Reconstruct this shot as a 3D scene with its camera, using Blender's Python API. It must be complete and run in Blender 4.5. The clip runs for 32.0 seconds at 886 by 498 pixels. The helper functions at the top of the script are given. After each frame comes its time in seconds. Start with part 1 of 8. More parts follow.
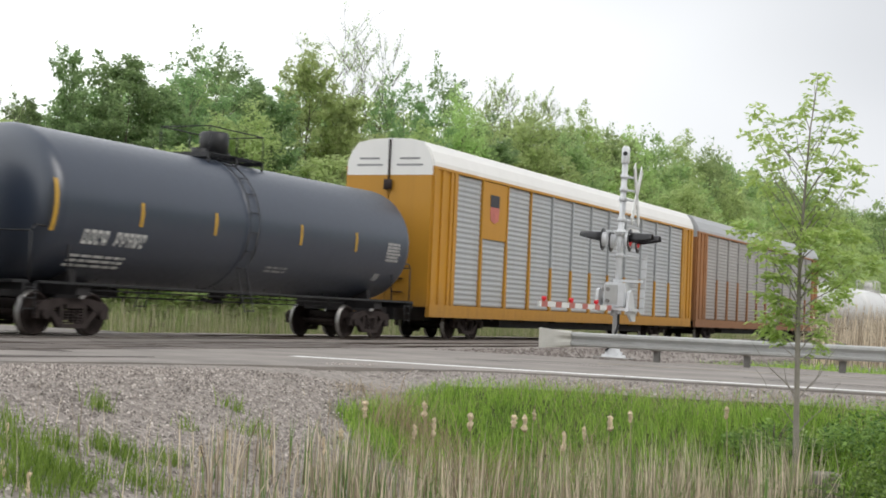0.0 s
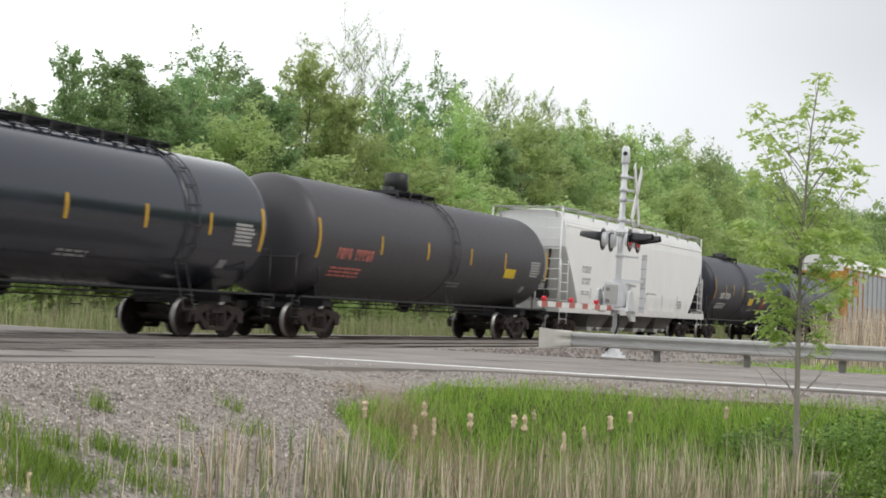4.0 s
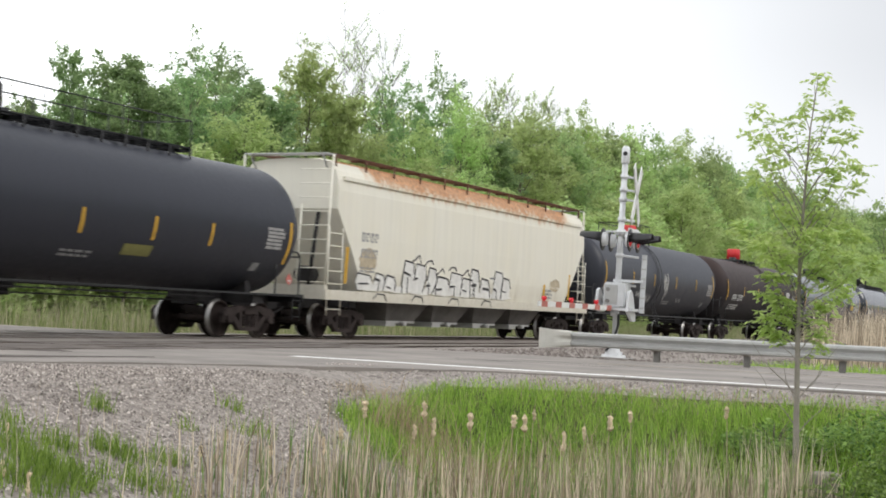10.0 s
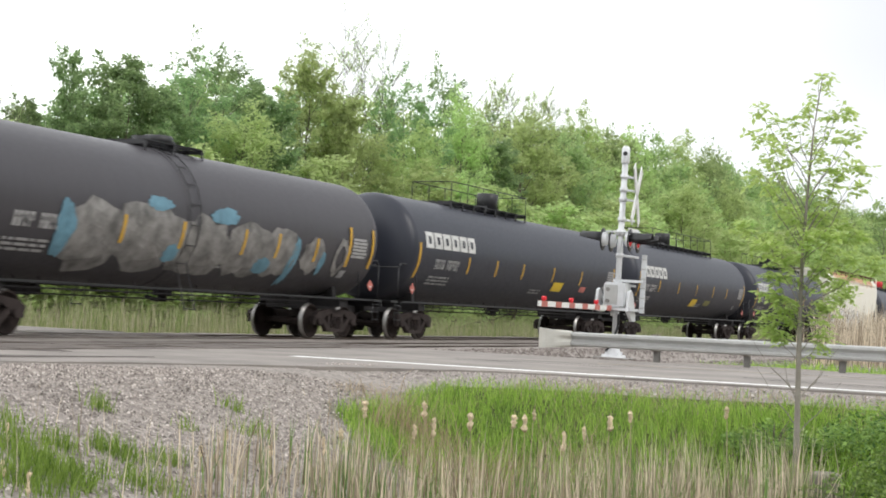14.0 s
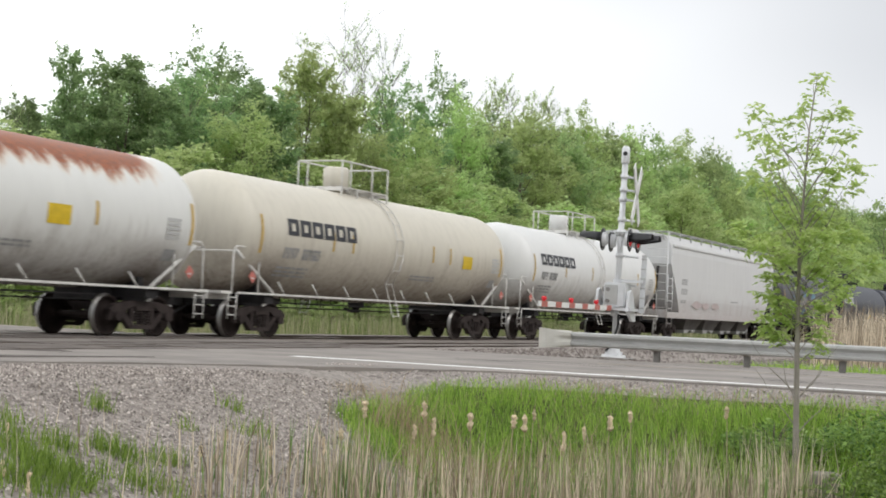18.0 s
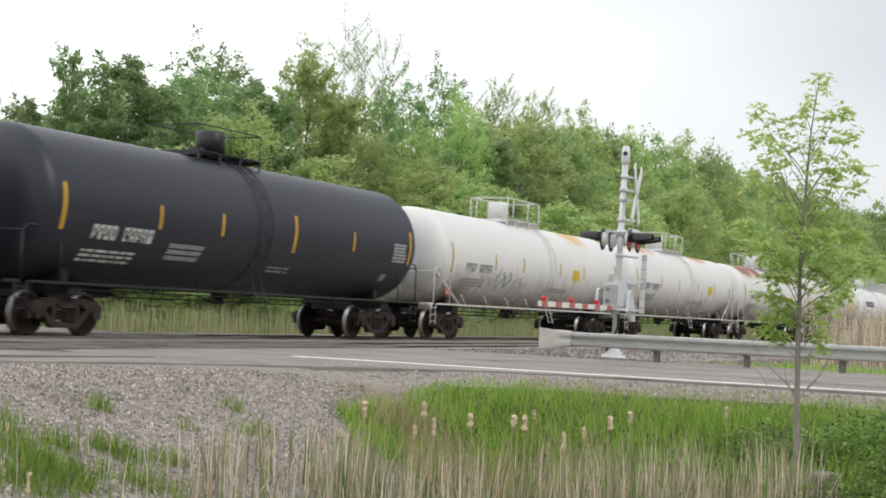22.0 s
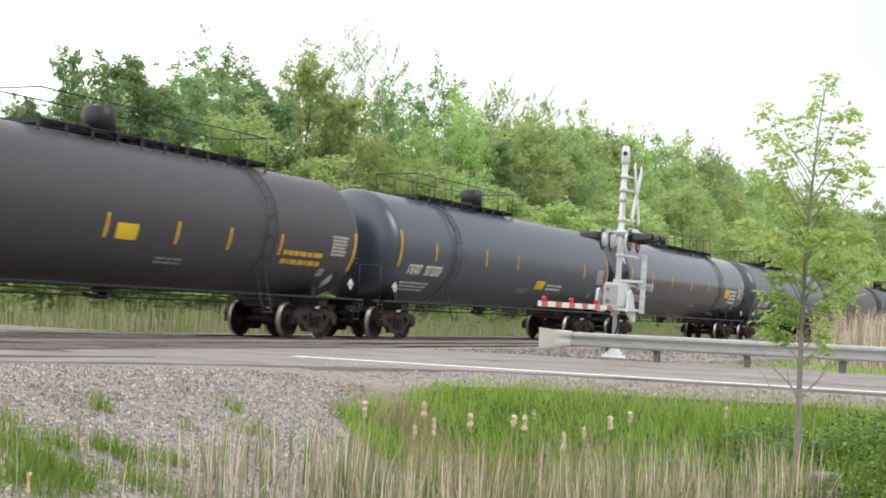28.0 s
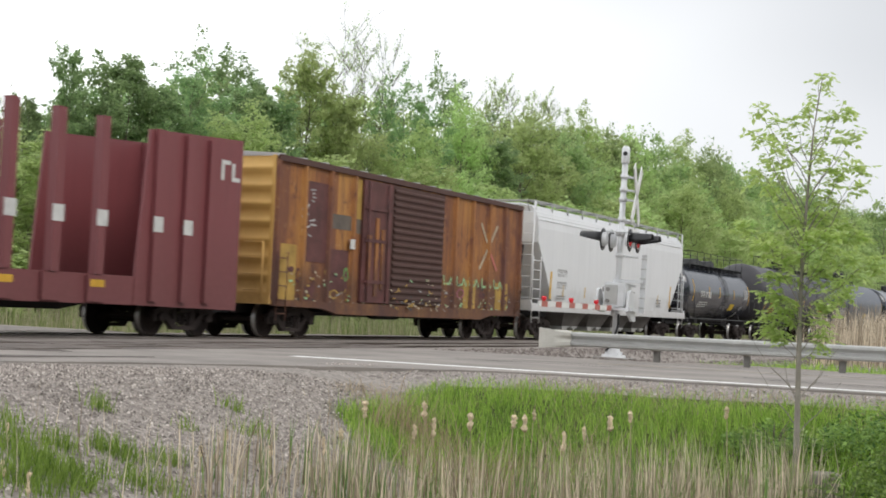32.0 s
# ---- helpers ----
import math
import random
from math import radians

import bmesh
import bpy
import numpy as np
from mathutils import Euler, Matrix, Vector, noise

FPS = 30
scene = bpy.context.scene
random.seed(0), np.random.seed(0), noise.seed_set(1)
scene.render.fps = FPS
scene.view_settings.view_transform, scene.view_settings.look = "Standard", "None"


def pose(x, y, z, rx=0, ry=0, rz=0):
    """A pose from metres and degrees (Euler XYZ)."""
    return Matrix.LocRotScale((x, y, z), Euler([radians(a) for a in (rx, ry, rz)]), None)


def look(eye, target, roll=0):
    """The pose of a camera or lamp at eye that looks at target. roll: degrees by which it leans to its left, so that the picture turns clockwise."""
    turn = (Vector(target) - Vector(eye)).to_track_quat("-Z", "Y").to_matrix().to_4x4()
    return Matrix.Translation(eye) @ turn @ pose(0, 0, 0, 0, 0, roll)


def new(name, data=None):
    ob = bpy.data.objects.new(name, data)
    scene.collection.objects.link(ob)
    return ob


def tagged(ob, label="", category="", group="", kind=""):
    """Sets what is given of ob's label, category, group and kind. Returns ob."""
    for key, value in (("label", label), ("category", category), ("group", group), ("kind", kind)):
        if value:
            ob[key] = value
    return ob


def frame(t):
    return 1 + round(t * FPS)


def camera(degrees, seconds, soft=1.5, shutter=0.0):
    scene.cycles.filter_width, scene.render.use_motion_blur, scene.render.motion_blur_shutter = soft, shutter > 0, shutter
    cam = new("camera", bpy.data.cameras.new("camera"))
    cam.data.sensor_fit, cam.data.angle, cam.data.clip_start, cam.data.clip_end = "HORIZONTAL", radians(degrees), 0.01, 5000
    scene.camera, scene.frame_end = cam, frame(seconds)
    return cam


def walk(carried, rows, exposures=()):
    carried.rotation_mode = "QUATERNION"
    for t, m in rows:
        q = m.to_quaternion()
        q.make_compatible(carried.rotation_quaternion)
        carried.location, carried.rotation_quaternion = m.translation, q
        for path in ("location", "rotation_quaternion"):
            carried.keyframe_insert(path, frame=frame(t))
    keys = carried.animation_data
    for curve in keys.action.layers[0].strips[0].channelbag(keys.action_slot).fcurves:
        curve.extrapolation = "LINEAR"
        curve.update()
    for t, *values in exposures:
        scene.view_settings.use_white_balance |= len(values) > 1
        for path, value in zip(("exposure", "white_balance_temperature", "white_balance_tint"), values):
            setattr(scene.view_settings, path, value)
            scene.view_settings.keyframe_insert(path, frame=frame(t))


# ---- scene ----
# The world: rail tops at z = 0, the train's track along y at x = TRACK_X, the camera near x = 0, y = 0.
TRACK_X = -21.32
SIDING_X = -16.95
cam = camera(33.72, 32.0, soft=1.8, shutter=0.22)


def camera_pose():
    yaw, pitch, roll = radians(26.07), radians(2.504), 2.5
    eye = Vector((0.0, 0.0, 0.82))
    way = Vector((-math.sin(yaw) * math.cos(pitch), math.cos(yaw) * math.cos(pitch), math.sin(pitch)))
    return look(eye, eye + way, roll)


EXPOSURES = [(0.0, -0.2), (1.0, -0.1), (2.0, 0.05), (3.0, -0.3), (3.5, -0.3), (5.5, 0.1), (6.0, 0.1), (7.0, 0.03), (8.0, 0.12), (9.0, 0.15), (10.0, -0.1), (11.0, -0.08),
             (12.0, 0.12), (14.5, 0.12), (16.5, -0.2), (22.0, -0.2), (23.0, -0.07), (24.0, 0.15), (25.0, 0.17), (30.0, 0.17), (31.0, -0.15), (32.0, -0.2)]
walk(cam, [(0.0, camera_pose()), (32.0, camera_pose())], EXPOSURES)

# ---- light: a bright overcast sky with a weak, wide sun ----
world = bpy.data.worlds.new("overcast_sky")
scene.world = world
world.use_nodes = True
wn, wl = world.node_tree.nodes, world.node_tree.links
wn.clear()
sky = wn.new("ShaderNodeTexSky")
sky.sky_type, sky.sun_disc = "NISHITA", False
sky.sun_elevation, sky.sun_rotation = radians(52), radians(250)
sky.air_density, sky.dust_density = 1.0, 4.0
sat = wn.new("ShaderNodeHueSaturation")
sat.inputs["Saturation"].default_value = 0.15
sat.inputs["Value"].default_value = 0.10
cloud_co = wn.new("ShaderNodeTexCoord")
cloud_map = wn.new("ShaderNodeMapping")
cloud_map.inputs["Scale"].default_value = (1.6, 1.6, 4.0)
cloud_map.inputs["Location"].default_value = (0.35, 0.2, 0.1)
cloud = wn.new("ShaderNodeTexNoise")
cloud.inputs["Scale"].default_value = 1.3
cloud.inputs["Detail"].default_value = 2.0
side = wn.new("ShaderNodeVectorMath")
side.operation = "DOT_PRODUCT"
side.inputs[1].default_value = (0.898, 0.44, 0.1)
soft_cloud = wn.new("ShaderNodeMath")
soft_cloud.operation = "MULTIPLY_ADD"
soft_cloud.inputs[1].default_value, soft_cloud.inputs[2].default_value = 0.5, 0.25
gather = wn.new("ShaderNodeMath")
gather.operation = "ADD"
ramp = wn.new("ShaderNodeValToRGB")
ramp.color_ramp.elements[0].position, ramp.color_ramp.elements[0].color = 0.30, (0.965, 0.985, 1.0, 1)
ramp.color_ramp.elements[1].position, ramp.color_ramp.elements[1].color = 0.85, (0.46, 0.475, 0.50, 1)
mixw = wn.new("ShaderNodeMix")
mixw.data_type = "RGBA"
mixw.inputs["Factor"].default_value = 0.9
back = wn.new("ShaderNodeBackground")
back.inputs["Strength"].default_value = 1.82
wout = wn.new("ShaderNodeOutputWorld")
wl.new(sky.outputs[0], sat.inputs["Color"])
wl.new(cloud_co.outputs["Generated"], cloud_map.inputs[0])
wl.new(cloud_map.outputs[0], cloud.inputs["Vector"])
wl.new(cloud_co.outputs["Generated"], side.inputs[0])
wl.new(cloud.outputs[0], soft_cloud.inputs[0])
wl.new(side.outputs["Value"], gather.inputs[0])
wl.new(soft_cloud.outputs[0], gather.inputs[1])
wl.new(gather.outputs[0], ramp.inputs[0])
wl.new(sat.outputs[0], mixw.inputs["A"])
wl.new(ramp.outputs[0], mixw.inputs["B"])
wl.new(mixw.outputs["Result"], back.inputs[0])
wl.new(back.outputs[0], wout.inputs[0])

sun_data = bpy.data.lights.new("sun", "SUN")
sun_data.energy, sun_data.angle, sun_data.color = 1.4, radians(30), (1.0, 0.965, 0.915)
sun = new("sun", sun_data)
sun.matrix_world = look((85, 34, 80), (-10, 30, 0))

# ---- materials ----


def shader(name, rough=0.6, metal=0.0, spec=0.5):
    m = bpy.data.materials.new(name)
    m.use_nodes = True
    b = m.node_tree.nodes["Principled BSDF"]
    b.inputs["Roughness"].default_value = rough
    b.inputs["Metallic"].default_value = metal
    b.inputs["Specular IOR Level"].default_value = spec
    return m, m.node_tree.nodes, m.node_tree.links, b


def coords(nodes, links, scale=(1, 1, 1)):
    c, mp = nodes.new("ShaderNodeTexCoord"), nodes.new("ShaderNodeMapping")
    mp.inputs["Scale"].default_value = scale
    links.new(c.outputs["Object"], mp.inputs[0])
    return mp.outputs[0]


def noise_node(nodes, links, co, scale, detail=4.0, rough=0.6):
    n = nodes.new("ShaderNodeTexNoise")
    n.inputs["Scale"].default_value = scale
    n.inputs["Detail"].default_value = detail
    n.inputs["Roughness"].default_value = rough
    links.new(co, n.inputs["Vector"])
    return n.outputs[0]


def ramp_node(nodes, links, fac, stops):
    r = nodes.new("ShaderNodeValToRGB")
    e = r.color_ramp.elements
    while len(e) < len(stops):
        e.new(0.5)
    for el, (pos, col) in zip(e, stops):
        el.position = pos
        el.color = (*col, 1) if len(col) == 3 else col
    links.new(fac, r.inputs[0])
    return r.outputs[0]


def mix_node(nodes, links, fac, a, b, mode="MIX"):
    m = nodes.new("ShaderNodeMix")
    m.data_type, m.blend_type = "RGBA", mode
    for key, val in (("Factor", fac), ("A", a), ("B", b)):
        sock = m.inputs[key] if key != "Factor" else m.inputs[0]
        if isinstance(val, (int, float)):
            sock.default_value = val
        elif isinstance(val, tuple):
            sock.default_value = (*val, 1)
        else:
            links.new(val, sock)
    return m.outputs["Result"]


def math_node(nodes, links, op, a, b=0.0, clamp=False):
    m = nodes.new("ShaderNodeMath")
    m.operation, m.use_clamp = op, clamp
    for sock, val in zip(m.inputs, (a, b)):
        if isinstance(val, (int, float)):
            sock.default_value = val
        else:
            links.new(val, sock)
    return m.outputs[0]


def bump_node(nodes, links, b, height, strength, distance):
    n = nodes.new("ShaderNodeBump")
    n.inputs["Strength"].default_value = strength
    n.inputs["Distance"].default_value = distance
    links.new(height, n.inputs["Height"])
    links.new(n.outputs[0], b.inputs["Normal"])


def plain(name, col, rough=0.6, metal=0.0, vary=0.18, scale=3.0, bump=0.0, spec=0.5):
    """A painted or bare surface with two scales of wear."""
    m, n, l, b = shader(name, rough, metal, spec)
    co = coords(n, l)
    big, fine = noise_node(n, l, co, scale), noise_node(n, l, co, scale * 14)
    dark = tuple(c * (1 - vary) for c in col)
    light = tuple(min(1, c * (1 + vary * 0.7)) for c in col)
    c1 = ramp_node(n, l, big, [(0.3, dark), (0.7, light)])
    c2 = mix_node(n, l, math_node(n, l, "MULTIPLY", fine, 0.35), c1, dark)
    l.new(c2, b.inputs["Base Color"])
    l.new(math_node(n, l, "ADD", math_node(n, l, "MULTIPLY", fine, 0.25), rough - 0.12, True), b.inputs["Roughness"])
    if bump:
        bump_node(n, l, b, fine, bump, 0.01)
    return m


def car_paint(name, col, rough=0.4, dirt=(0.06, 0.05, 0.042), low=1.3, high=2.6, amount=0.6, rust=0.0, rust_low=3.6,
              rust_col=(0.23, 0.07, 0.022), streak=0.25, spec=0.5, tint=None, spans=(), ior=1.5, spray=0.0):
    """Car body paint: road dirt that rises from below, vertical streaks, rust that runs down from the top."""
    m, n, l, b = shader(name, rough, 0.0, spec)
    b.inputs["IOR"].default_value = ior
    co = coords(n, l)
    sep = n.new("ShaderNodeSeparateXYZ")
    l.new(co, sep.inputs[0])
    z = sep.outputs[2]
    big = noise_node(n, l, co, 0.55, 5)
    fine = noise_node(n, l, co, 9.0, 5)
    run = noise_node(n, l, coords(n, l, (2.4, 2.4, 0.16)), 1.6, 4)
    base = mix_node(n, l, math_node(n, l, "MULTIPLY", big, 0.5), col, tint or tuple(c * 0.8 for c in col))
    streaky = ramp_node(n, l, run, [(0.45, (0, 0, 0)), (0.75, (1, 1, 1))])
    base = mix_node(n, l, math_node(n, l, "MULTIPLY", streaky, streak), base, tuple(c * 0.66 for c in col))
    climb = n.new("ShaderNodeMapRange")
    climb.inputs["From Min"].default_value, climb.inputs["From Max"].default_value = high, low
    l.new(math_node(n, l, "ADD", z, math_node(n, l, "MULTIPLY", math_node(n, l, "SUBTRACT", run, 0.5), 1.8)), climb.inputs["Value"])
    grime = math_node(n, l, "MULTIPLY", climb.outputs[0], math_node(n, l, "MULTIPLY", math_node(n, l, "ADD", fine, 0.45), amount), True)
    base = mix_node(n, l, grime, base, dirt)
    if spray:
        # brown spray thrown up by the wheels, over each truck
        off = math_node(n, l, "ABSOLUTE", math_node(n, l, "SUBTRACT", math_node(n, l, "ABSOLUTE", sep.outputs[1]), spray))
        wide = math_node(n, l, "SUBTRACT", 1.25, off, True)
        rise = math_node(n, l, "MULTIPLY", math_node(n, l, "SUBTRACT", math_node(n, l, "ADD", 1.75, run), z), 0.9, True)
        base = mix_node(n, l, math_node(n, l, "MULTIPLY", math_node(n, l, "MULTIPLY", wide, rise), math_node(n, l, "ADD", fine, 0.45), True), base, (0.11, 0.078, 0.06))
    if rust:
        top = n.new("ShaderNodeMapRange")
        top.inputs["From Min"].default_value, top.inputs["From Max"].default_value = rust_low, rust_low + 0.75
        drip = noise_node(n, l, coords(n, l, (1.6, 3.2, 0.35)), 1.1, 6, 0.65)
        l.new(math_node(n, l, "ADD", z, math_node(n, l, "MULTIPLY", math_node(n, l, "SUBTRACT", drip, 0.5), 1.1)), top.inputs["Value"])
        patch = noise_node(n, l, coords(n, l, (0.4, 1.0, 0.3)), 0.33, 2)
        keep = ramp_node(n, l, patch, [(0.5 - 0.25 * rust, (0, 0, 0)), (0.58 - 0.2 * rust, (1, 1, 1))])
        if spans:
            wav = math_node(n, l, "ADD", sep.outputs[1], math_node(n, l, "MULTIPLY", math_node(n, l, "SUBTRACT", drip, 0.5), 1.4))
            keep = None
            for y0, y1 in spans:
                one = math_node(n, l, "MULTIPLY", math_node(n, l, "ADD", math_node(n, l, "SUBTRACT", wav, y0), 0.3, True), math_node(n, l, "ADD", math_node(n, l, "SUBTRACT", y1, wav), 0.3, True))
                keep = one if keep is None else math_node(n, l, "MAXIMUM", keep, one)
        mask = math_node(n, l, "MULTIPLY", top.outputs[0], keep)
        edge = ramp_node(n, l, math_node(n, l, "ADD", mask, math_node(n, l, "MULTIPLY", math_node(n, l, "SUBTRACT", fine, 0.5), 0.35)),
                         [(0.18, (0, 0, 0)), (0.5, (1, 1, 1))])
        rc = ramp_node(n, l, fine, [(0.3, tuple(c * 0.7 for c in rust_col)), (0.7, tuple(min(1, c * 1.7) for c in rust_col))])
        halo = ramp_node(n, l, mask, [(0.05, (0, 0, 0)), (0.3, (1, 1, 1))])
        base = mix_node(n, l, math_node(n, l, "MULTIPLY", halo, 0.35), base, (0.55, 0.32, 0.12))
        base = mix_node(n, l, edge, base, rc)
    l.new(base, b.inputs["Base Color"])
    rr = math_node(n, l, "ADD", math_node(n, l, "MULTIPLY", fine, 0.06 if rough < 0.3 else 0.2), rough - (0.03 if rough < 0.3 else 0.1))
    l.new(math_node(n, l, "ADD", rr, math_node(n, l, "MULTIPLY", grime, 0.3), True), b.inputs["Roughness"])
    bump_node(n, l, b, noise_node(n, l, co, 1.3, 2), 0.05, 0.02)
    return m


def leaf_paint(name, dark, light, glow=0.45):
    m, n, l, b = shader(name, 0.55, 0.0, 0.3)
    g, o = n.new("ShaderNodeNewGeometry"), n.new("ShaderNodeObjectInfo")
    c = ramp_node(n, l, g.outputs["Random Per Island"], [(0.0, dark), (1.0, light)])
    hue = n.new("ShaderNodeHueSaturation")
    l.new(math_node(n, l, "ADD", math_node(n, l, "MULTIPLY", o.outputs["Random"], 0.028), 0.481), hue.inputs["Hue"])
    l.new(math_node(n, l, "ADD", math_node(n, l, "MULTIPLY", o.outputs["Random"], 0.35), 0.83), hue.inputs["Value"])
    l.new(c, hue.inputs["Color"])
    l.new(hue.outputs[0], b.inputs["Base Color"])
    t = n.new("ShaderNodeBsdfTranslucent")
    l.new(hue.outputs[0], t.inputs["Color"])
    mx = n.new("ShaderNodeMixShader")
    mx.inputs[0].default_value = glow
    l.new(b.outputs[0], mx.inputs[1])
    l.new(t.outputs[0], mx.inputs[2])
    l.new(mx.outputs[0], n["Material Output"].inputs["Surface"])
    return m


def stone_paint(name, cols, scale, bump=0.6, rough=0.9):
    m, n, l, b = shader(name, rough)
    co = coords(n, l)
    v = n.new("ShaderNodeTexVoronoi")
    v.inputs["Scale"].default_value = scale
    l.new(co, v.inputs["Vector"])
    sep = n.new("ShaderNodeSeparateColor")
    l.new(v.outputs["Color"], sep.inputs[0])
    c = ramp_node(n, l, sep.outputs[0], [(i / (len(cols) - 1), k) for i, k in enumerate(cols)])
    big = noise_node(n, l, co, 0.35, 5)
    c = mix_node(n, l, math_node(n, l, "MULTIPLY", big, 0.6), c, tuple(k * 0.75 for k in cols[len(cols) // 2]))
    l.new(c, b.inputs["Base Color"])
    bump_node(n, l, b, v.outputs["Distance"], bump, 0.04)
    return m


M = {
    "asphalt": plain("asphalt", (0.275, 0.247, 0.224), 0.85, vary=0.34, scale=0.7, bump=0.4),
    "crossing": plain("crossing_panel", (0.175, 0.150, 0.134), 0.85, vary=0.42, scale=1.1, bump=0.3),
    "line_old": plain("faded_road_paint", (0.42, 0.37, 0.28), 0.8, vary=0.3, scale=1.5),
    "tar": plain("tar_seal", (0.12, 0.115, 0.11), 0.7, vary=0.2),
    "line": plain("road_paint", (0.86, 0.86, 0.84), 0.7, vary=0.10, scale=1.5),
    "gravel": stone_paint("gravel", [(0.10, 0.086, 0.078), (0.20, 0.174, 0.158), (0.27, 0.237, 0.217), (0.15, 0.13, 0.12)], 24, 0.9),
    "ballast": stone_paint("ballast", [(0.05, 0.042, 0.038), (0.12, 0.10, 0.09), (0.17, 0.145, 0.13)], 13),
    "soil": plain("grassy_soil", (0.10, 0.10, 0.045), 0.95, vary=0.4, scale=0.6, bump=0.5),
    "rail": plain("rail_steel", (0.085, 0.062, 0.05), 0.55, metal=0.3, vary=0.3),
    "rail_top": plain("rail_head", (0.35, 0.34, 0.33), 0.3, metal=0.9, vary=0.1),
    "tie": plain("tie_wood", (0.06, 0.046, 0.037), 0.9, vary=0.35, scale=2.0, bump=0.4),
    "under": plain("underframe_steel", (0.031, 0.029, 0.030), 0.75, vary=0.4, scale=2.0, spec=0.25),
    "truck": plain("truck_cast_iron", (0.044, 0.034, 0.032), 0.8, vary=0.45, scale=3.0, bump=0.3, spec=0.2),
    "wheel": plain("wheel_steel", (0.030, 0.022, 0.020), 0.8, spec=0.15, vary=0.4, scale=4.0),
    "tread": plain("wheel_tread", (0.32, 0.31, 0.30), 0.36, metal=0.9, vary=0.1),
    "yellow": plain("reflective_yellow", (0.62, 0.36, 0.035), 0.5, vary=0.2, scale=5),
    "placard": plain("placard_yellow", (0.68, 0.47, 0.02), 0.5, vary=0.2, scale=5),
    "white": plain("white_lettering", (0.62, 0.62, 0.60), 0.6, vary=0.2, scale=4),
    "grey": plain("grey_lettering", (0.30, 0.30, 0.30), 0.6, vary=0.25, scale=4),
    "navy": plain("dark_lettering", (0.032, 0.033, 0.042), 0.5, vary=0.3, scale=4),
    "red": plain("red_paint", (0.62, 0.025, 0.03), 0.5, vary=0.2, scale=3),
    "galv": plain("galvanised_steel", (0.47, 0.47, 0.455), 0.45, metal=0.3, vary=0.16, scale=2.5),
    "mast": plain("silver_mast_paint", (0.66, 0.67, 0.68), 0.42, metal=0.2, vary=0.1, scale=4),
    "pale_fittings": plain("grimy_white_fittings", (0.66, 0.645, 0.615), 0.55, vary=0.25, scale=3),
    "black": plain("black_enamel", (0.018, 0.018, 0.02), 0.45, vary=0.3, scale=4),
    "concrete": plain("concrete", (0.38, 0.365, 0.34), 0.9, vary=0.25, scale=2.0, bump=0.4),
    "bark": plain("bark", (0.19, 0.16, 0.125), 0.9, vary=0.4, scale=3.0, bump=0.6),
    "twig_bark": plain("twig_bark", (0.15, 0.13, 0.11), 0.9, vary=0.3, scale=3.0, bump=0.4),
    "pale_bark": plain("pale_bark", (0.30, 0.27, 0.235), 0.9, vary=0.3, scale=3.0, bump=0.4),
    "old_wood": plain("weathered_wood", (0.30, 0.27, 0.23), 0.9, vary=0.35, scale=3.0, bump=0.5),
    "leaf_a": leaf_paint("leaves_green", (0.265, 0.375, 0.165), (0.47, 0.59, 0.27), 0.64),
    "leaf_b": leaf_paint("leaves_light", (0.38, 0.50, 0.20), (0.58, 0.71, 0.325), 0.64),
    "leaf_c": leaf_paint("leaves_dark", (0.21, 0.325, 0.15), (0.39, 0.53, 0.25), 0.64),
    "leaf_s": leaf_paint("sapling_leaves", (0.40, 0.59, 0.15), (0.68, 0.85, 0.36), 0.6),
    "grass": leaf_paint("grass_blades", (0.12, 0.25, 0.028), (0.43, 0.60, 0.12), 0.42),
    "grass_dry": leaf_paint("dry_grass", (0.32, 0.265, 0.165), (0.54, 0.465, 0.32), 0.3),
    "weed": leaf_paint("weed_leaves", (0.10, 0.19, 0.03), (0.30, 0.44, 0.09), 0.42),
    "shrub_leaf": leaf_paint("shrub_leaves", (0.06, 0.13, 0.03), (0.33, 0.46, 0.13), 0.4),
    "reed": leaf_paint("dry_reed", (0.17, 0.13, 0.085), (0.90, 0.79, 0.60), 0.25),
    "dead_weed": leaf_paint("dead_weed", (0.28, 0.195, 0.13), (0.46, 0.355, 0.24), 0.2),
    "reed_green": leaf_paint("green_reed", (0.09, 0.17, 0.04), (0.24, 0.34, 0.11), 0.4),
    "far_reed": leaf_paint("pale_marsh_reed", (0.34, 0.32, 0.20), (0.52, 0.48, 0.33), 0.3),
    "far_green": leaf_paint("green_marsh_grass", (0.16, 0.24, 0.07), (0.33, 0.42, 0.16), 0.4),
    "fluff": plain("cattail_fluff", (0.82, 0.67, 0.46), 0.95, vary=0.3, scale=20, bump=0.8),
}

# ---- mesh helpers ----


def box(bm, x0, x1, y0, y1, z0, z1, bevel=0.0):
    vs = [bm.verts.new((x, y, z)) for z in (z0, z1) for y in (y0, y1) for x in (x0, x1)]
    for f in ((0, 2, 3, 1), (4, 5, 7, 6), (0, 1, 5, 4), (2, 6, 7, 3), (0, 4, 6, 2), (1, 3, 7, 5)):
        bm.faces.new([vs[i] for i in f])
    return vs


